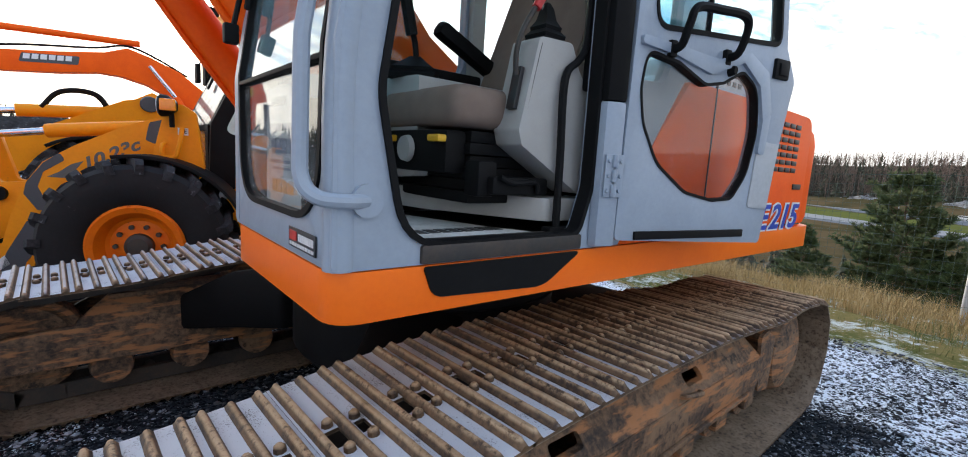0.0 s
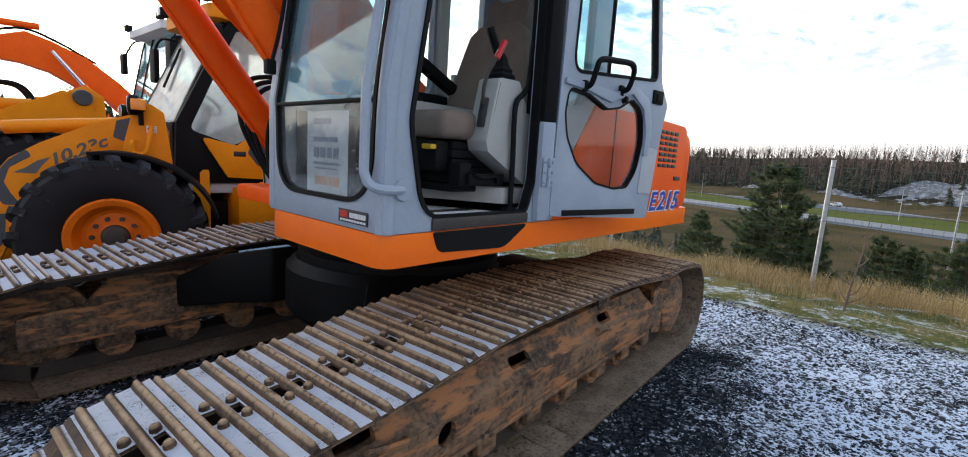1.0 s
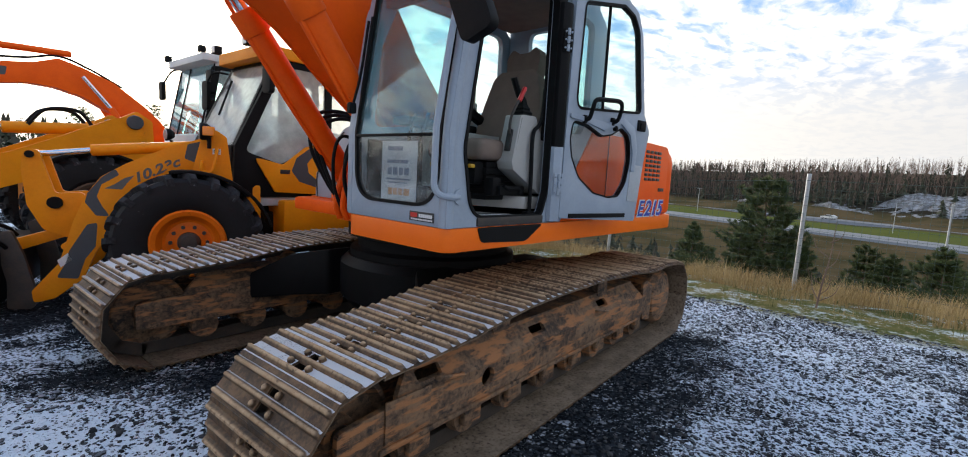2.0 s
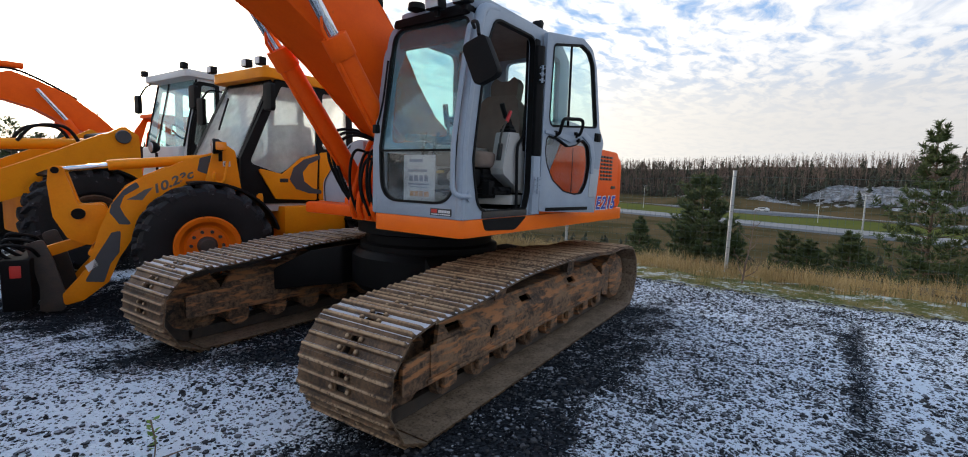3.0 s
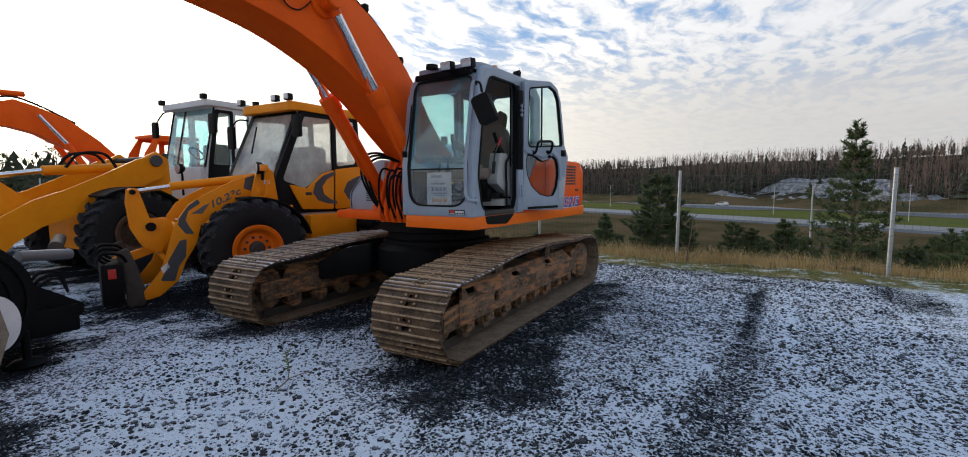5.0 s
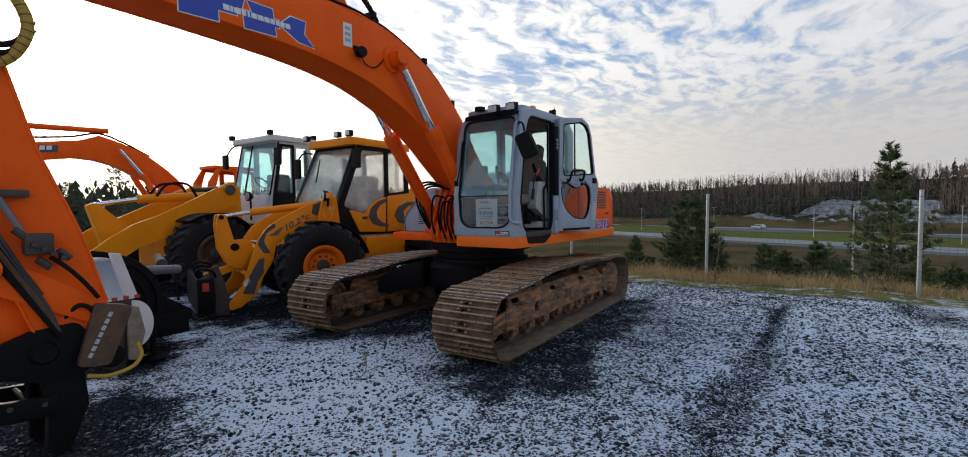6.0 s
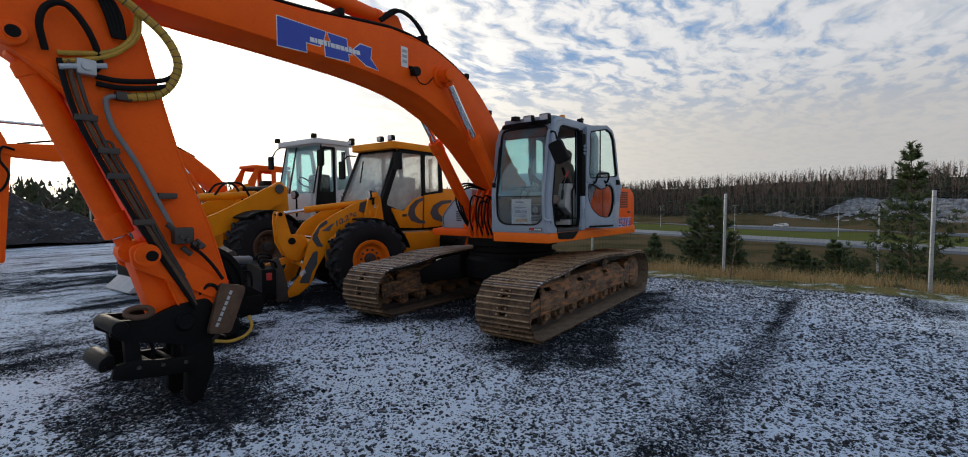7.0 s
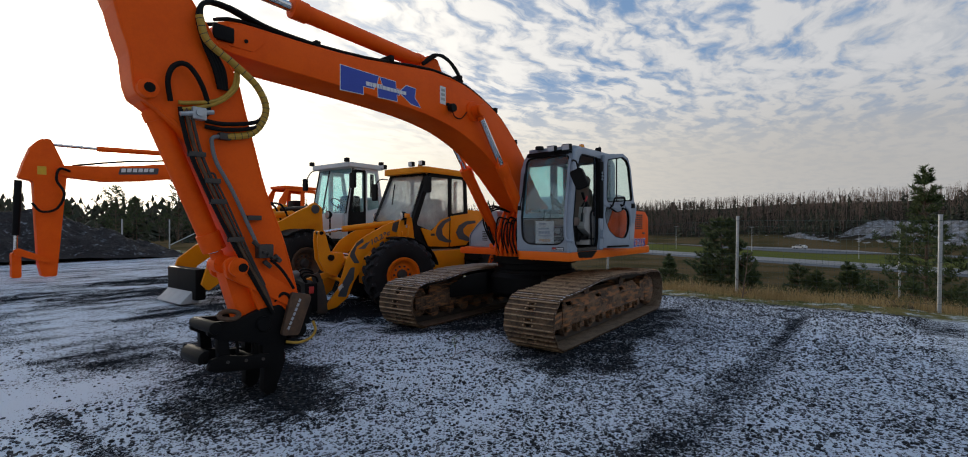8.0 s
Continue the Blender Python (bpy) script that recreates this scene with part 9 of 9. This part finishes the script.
def forest():
    rng = random.Random(2)
    v1, f1, v2, f2 = [], [], [], []
    side = Vector((ROAD_WAY.y, -ROAD_WAY.x))
    for n in range(6000):
        s = 66 + rng.random() ** 1.6 * 150
        a = rng.uniform(-200, 300)
        if s < 62 + 32 * clearing(a) and rng.random() < 0.97:
            continue
        q = ROAD_MID + side * s + ROAD_WAY * a
        z = ground_height(q.x, q.y) - 0.3
        patch = noise.noise((q.x * 0.02, q.y * 0.02, 9))
        if rng.random() < 0.66 + patch * 0.9 + (0.15 if s > 110 else -0.12):
            bare_tree(v2, f2, q.x, q.y, z, rng.uniform(6.0, 10.0), rng, 11)
        else:
            h = rng.uniform(3.5, 7.5) * (1.45 if rng.random() < 0.05 else 1.0)
            spiky(v1, f1, q.x, q.y, z, h, h * rng.uniform(0.34, 0.55), rng)
    # belt of trees behind the yard, towards the sun
    for n in range(1500):
        a = rng.uniform(0.55, 2.3)
        d = rng.uniform(52, 110)
        x, y = d * math.cos(a), d * math.sin(a)
        h = rng.uniform(3.0, 6.0) * d / 75
        if rng.random() < 0.35:
            bare_tree(v2, f2, x, y, -0.5, h, rng, 9)
        else:
            spiky(v1, f1, x, y, -0.5, h, h * rng.uniform(0.4, 0.6), rng)
    for x, y, h in ((17.5, 19.0, 1.6), (30, 30, 3.0), (30, 2, 2.4), (28, -8, 2.4), (34, -20, 2.6), (26, 9, 2.2), (36, 12, 3.0), (40, -4, 3.4), (33, 6, 2.6), (48, -14, 3.5), (44, 20, 3.0), (52, 8, 3.4), (60, -20, 4.0), (38, -14, 3.0)):
        for k in range(11):
            xx, yy = x + rng.uniform(-6, 6), y + rng.uniform(-6, 6)
            spiky(v1, f1, xx, yy, ground_height(xx, yy) - 0.1, h * rng.uniform(0.5, 1.0), h * 0.5, rng, 7)
    tagged(new("far_conifers", mesh_from("far_conifers", v1, f1, FAR_NEEDLE)), "dark spruce and pine wood on the hill", "forest", kind="stuff")
    tagged(new("far_bare_trees", mesh_from("far_bare_trees", v2, f2, DEAD_WOOD)), "leafless brown birches among the conifers", "forest", kind="stuff")


forest()


def far_pine(x, y, h, seed):
    pine((x, y, -0.3), h, h * 0.75, "rounded pine against the bright sky", seed, 10, 0.5, bare=0.2, spire=0.6, group="pines at the yard's end")


far_pine(8.2, 50.0, 5.4, 61)
far_pine(13.2, 50.0, 6.4, 62)
far_pine(11.0, 54.0, 4.6, 63)
far_pine(5.5, 55.0, 4.2, 64)


def rock_face():
    """Blasted rock and frosty rubble below the wood."""
    side = Vector((ROAD_WAY.y, -ROAD_WAY.x))
    verts, n, m = [], 320, 18
    for i in range(n + 1):
        a = -150 + 240 * i / n
        c = clearing(a)
        for j in range(m + 1):
            t = j / m
            s = 62 + (6 + 26 * c) * t + 1.6 * noise.noise((a * 0.09, t * 2.5, 1.0)) + 0.8 * noise.noise((a * 0.35, t * 6, 4))
            q = ROAD_MID + side * s + ROAD_WAY * a
            edge = min(1, 6 * t, 6 * (1 - t))
            lift = (0.9 + 1.3 * noise.noise((a * 0.12, t * 5, 7)) + 0.8 * noise.noise((a * 0.5, t * 12, 2)) + (3.2 * (1 - c)) * max(0, noise.noise((a * 0.05, 2, 3)) + 0.3)) * edge
            verts.append((q.x, q.y, ground_height(q.x, q.y) - 0.4 + max(lift, -0.1)))
    faces = [(i * (m + 1) + j, (i + 1) * (m + 1) + j, (i + 1) * (m + 1) + j + 1, i * (m + 1) + j + 1) for i in range(n) for j in range(m)]
    tagged(new("rock_face", mesh_from("rock_face", verts, faces, ROCK)), "frosted grey rock cutting below the wood", "rock", kind="structure")


rock_face()


def street_lamps():
    side = Vector((ROAD_WAY.y, -ROAD_WAY.x))
    first = thing("street_lamp", "slim grey double-armed street lamp beside the road", "street lamp", (0, 0, 0), group="street lamps along the road")
    b = rod((0, 0, 0), (0, 0, 9.5), 0.10, 0.05, 8)
    part("pole", b, GALV, first)
    for s in (-1, 1):
        part("lamp_head", box(s * 0.2, s * 1.3, -0.12, 0.12, 9.42, 9.55, 0.03), GALV, first)
    spots = [-95, -62, -29, 4, 37, 70, 103]
    for n, a in enumerate(spots):
        q = ROAD_MID + side * 21 + ROAD_WAY * a
        m = pose(q.x, q.y, ground_height(q.x, q.y) - 0.2, 0, 0, -25)
        if n == 0:
            first.matrix_basis = m
        else:
            copy_thing(first, m)
    pole = thing("wooden_pole", "thin pale power pole in the field", "pole", on_ground(78, -7.5))
    part("shaft", rod((0, 0, -0.3), (0, 0, 10.2), 0.13, 0.09, 8), GALV, pole)


street_lamps()


def car(name, label, category, body_mat, spot, length, height, width, van):
    side = Vector((ROAD_WAY.y, -ROAD_WAY.x))
    q = ROAD_MID + side * spot[0] + ROAD_WAY * spot[1]
    z = ground_height(q.x, q.y) + 0.56
    top = thing(name, label, category, (q.x, q.y, z), math.degrees(math.atan2(ROAD_WAY.y, ROAD_WAY.x)))
    l, h, w = length / 2, height, width / 2
    prof = [(-l, 0.35), (l, 0.35), (l, 0.8), (l - 0.2, 0.95), (l - 1.0, 1.0), (l - 1.5, h - 0.05), (-l + (0.15 if van else 0.9), h), (-l + 0.03, 1.0 if not van else h - 0.3)]
    part("body", plate(rounded(prof, 0.12, 3), "y", -w, 2 * w, bevel=0.05), body_mat, top)
    for s in (-1, 1):
        part("window", plate(rounded([(-l + 0.7, 1.02), (l - 1.2, 1.02), (l - 1.6, h - 0.14), (-l + 1.0, h - 0.14)], 0.06, 3), "y", s * (w + 0.004) - 0.002, 0.004), DECAL_BLACK, top)
        for x in (-l + 0.85, l - 0.85):
            wl = part("wheel", rod((x, s * w - 0.1 * s, 0.32), (x, s * w + 0.02 * s, 0.32), 0.32, seg=18), TYRE, top)
            part("rim", rod((x, s * w + 0.02 * s, 0.32), (x, s * w + 0.03 * s, 0.32), 0.2, seg=14), GALV, wl)


car("car", "white estate car driving on the far road", "car", WHITE_PAINT, (41, 32), 4.6, 1.5, 1.8, False)


def plough():
    """Round-backed snow plough standing in front of the yellow loader, its hollow face to the yard's end."""
    top = thing("snow_plough", "round-backed silver snow plough with reflective tape on gravel", "snow plough", (-2.75, 3.74, 0), 4)

    def arc(r, a0, a1, n=18, cz=0.62):
        return [(r * math.cos(a), cz + r * math.sin(a)) for a in np.linspace(radians(a0), radians(a1), n)]

    part("mouldboard", plate(arc(0.50, 100, -72) + arc(0.475, -72, 100), "y", 0.0, 1.15), SILVER, top, "bare silver mouldboard")
    for y in (0.22, 0.48, 0.74, 1.0):
        part("rib", plate(arc(0.56, 96, -70) + arc(0.50, -70, 96), "y", y, 0.035, bevel=0.004), BLACK, top)
    for a in (62, 30, -5, -38):
        c, d = 0.515 * math.cos(radians(a)), 0.62 + 0.515 * math.sin(radians(a))
        part("stiffener", rod((c, 0.02, d), (c, 1.12, d), 0.022, seg=8), BLACK, top)
    end = part("end_cap", plate(arc(0.545, 74, -68) + [(0.12, 0.10), (0.20, 0.70), (0.10, 1.14)], "y", -0.035, 0.035, bevel=0.006), BLACK, top)
    for r in (0.50, 0.40):
        part("end_rib", plate(arc(r, 66, -50) + arc(r - 0.03, -50, 66), "y", -0.062, 0.03, bevel=0.004), BLACK, end)
    part("edge_band", plate(rounded([(0.075, 1.165), (0.155, 1.155), (0.285, 0.735), (0.19, 0.735)], 0.01, 2), "y", -0.072, 0.06, bevel=0.006), DECAL_WHITE, top, "white edge band")
    for n in range(7):
        part("reflective_tape", box(-0.035 + n * 0.048, 0.011 + n * 0.048, -0.085, -0.073, 0.705, 0.738, 0.0), DECAL_RED if n % 2 == 0 else DECAL_WHITE, top)
    part("skid_box", plate(rounded([(-0.02, 0.70), (0.27, 0.70), (0.26, 0.12), (0.05, 0.06), (-0.03, 0.20)], 0.04, 4), "y", -0.07, 0.09, bevel=0.01), DARK_STEEL, top)
    part("end_disc", plate([(0.24 + 0.17 * math.cos(a), 0.45 + 0.235 * math.sin(a)) for a in np.linspace(radians(-95), radians(95), 18)], "y", -0.10, 0.03, bevel=0.006), DECAL_WHITE, top, "chalky white end disc")
    part("wear_plate", plate(rounded([(0.17, 0.65), (0.27, 0.62), (0.32, 0.36), (0.24, 0.10), (0.17, 0.12)], 0.02, 3), "y", -0.125, 0.03, bevel=0.006), WORN_TAN, top, "worn tan wear plate")
    part("skid_foot", lathe([(0.0, 0.0), (0.13, 0.0), (0.14, 0.02), (0.10, 0.05), (0.03, 0.06), (0.03, 0.30), (0.0, 0.30)], (0.50, 0.12, 0.0), "z", 20), BLACK, top)
    part("push_frame", box(0.48, 0.98, 0.30, 0.86, 0.16, 0.42, 0.03), BLACK, top)
    for y in (0.34, 0.78):
        part("push_arm", plate(rounded([(0.50, 0.62), (0.66, 0.66), (1.04, 0.40), (1.02, 0.28), (0.50, 0.40)], 0.04, 4), "y", y, 0.05, bevel=0.008), BLACK, top)
    part("angling_ram", rod((0.74, 0.80, 0.87), (1.20, 0.92, 0.83), 0.055, bevel=0.01), PIPE_GREY, top, "grey hydraulic ram")
    for n in range(3):
        part("plough_hose", tube([(0.70, 0.5 + 0.06 * n, 0.42), (0.74, 0.42 + 0.05 * n, 0.62 + 0.04 * n), (0.90, 0.46, 0.66 + 0.03 * n), (1.02, 0.6, 0.50)], 0.014, 7, 5), RUBBER, top)
    part("cutting_edge", box(0.10, 0.20, 0.0, 1.15, 0.0, 0.15, 0.006), DARK_STEEL, top)


WORN_TAN = surface("worn_tan_steel", (0.30, 0.25, 0.19), (0.16, 0.12, 0.085), rough=0.6, metal=0.2, scale=14, fine=70, amount=0.8, bump=0.15)

plough()
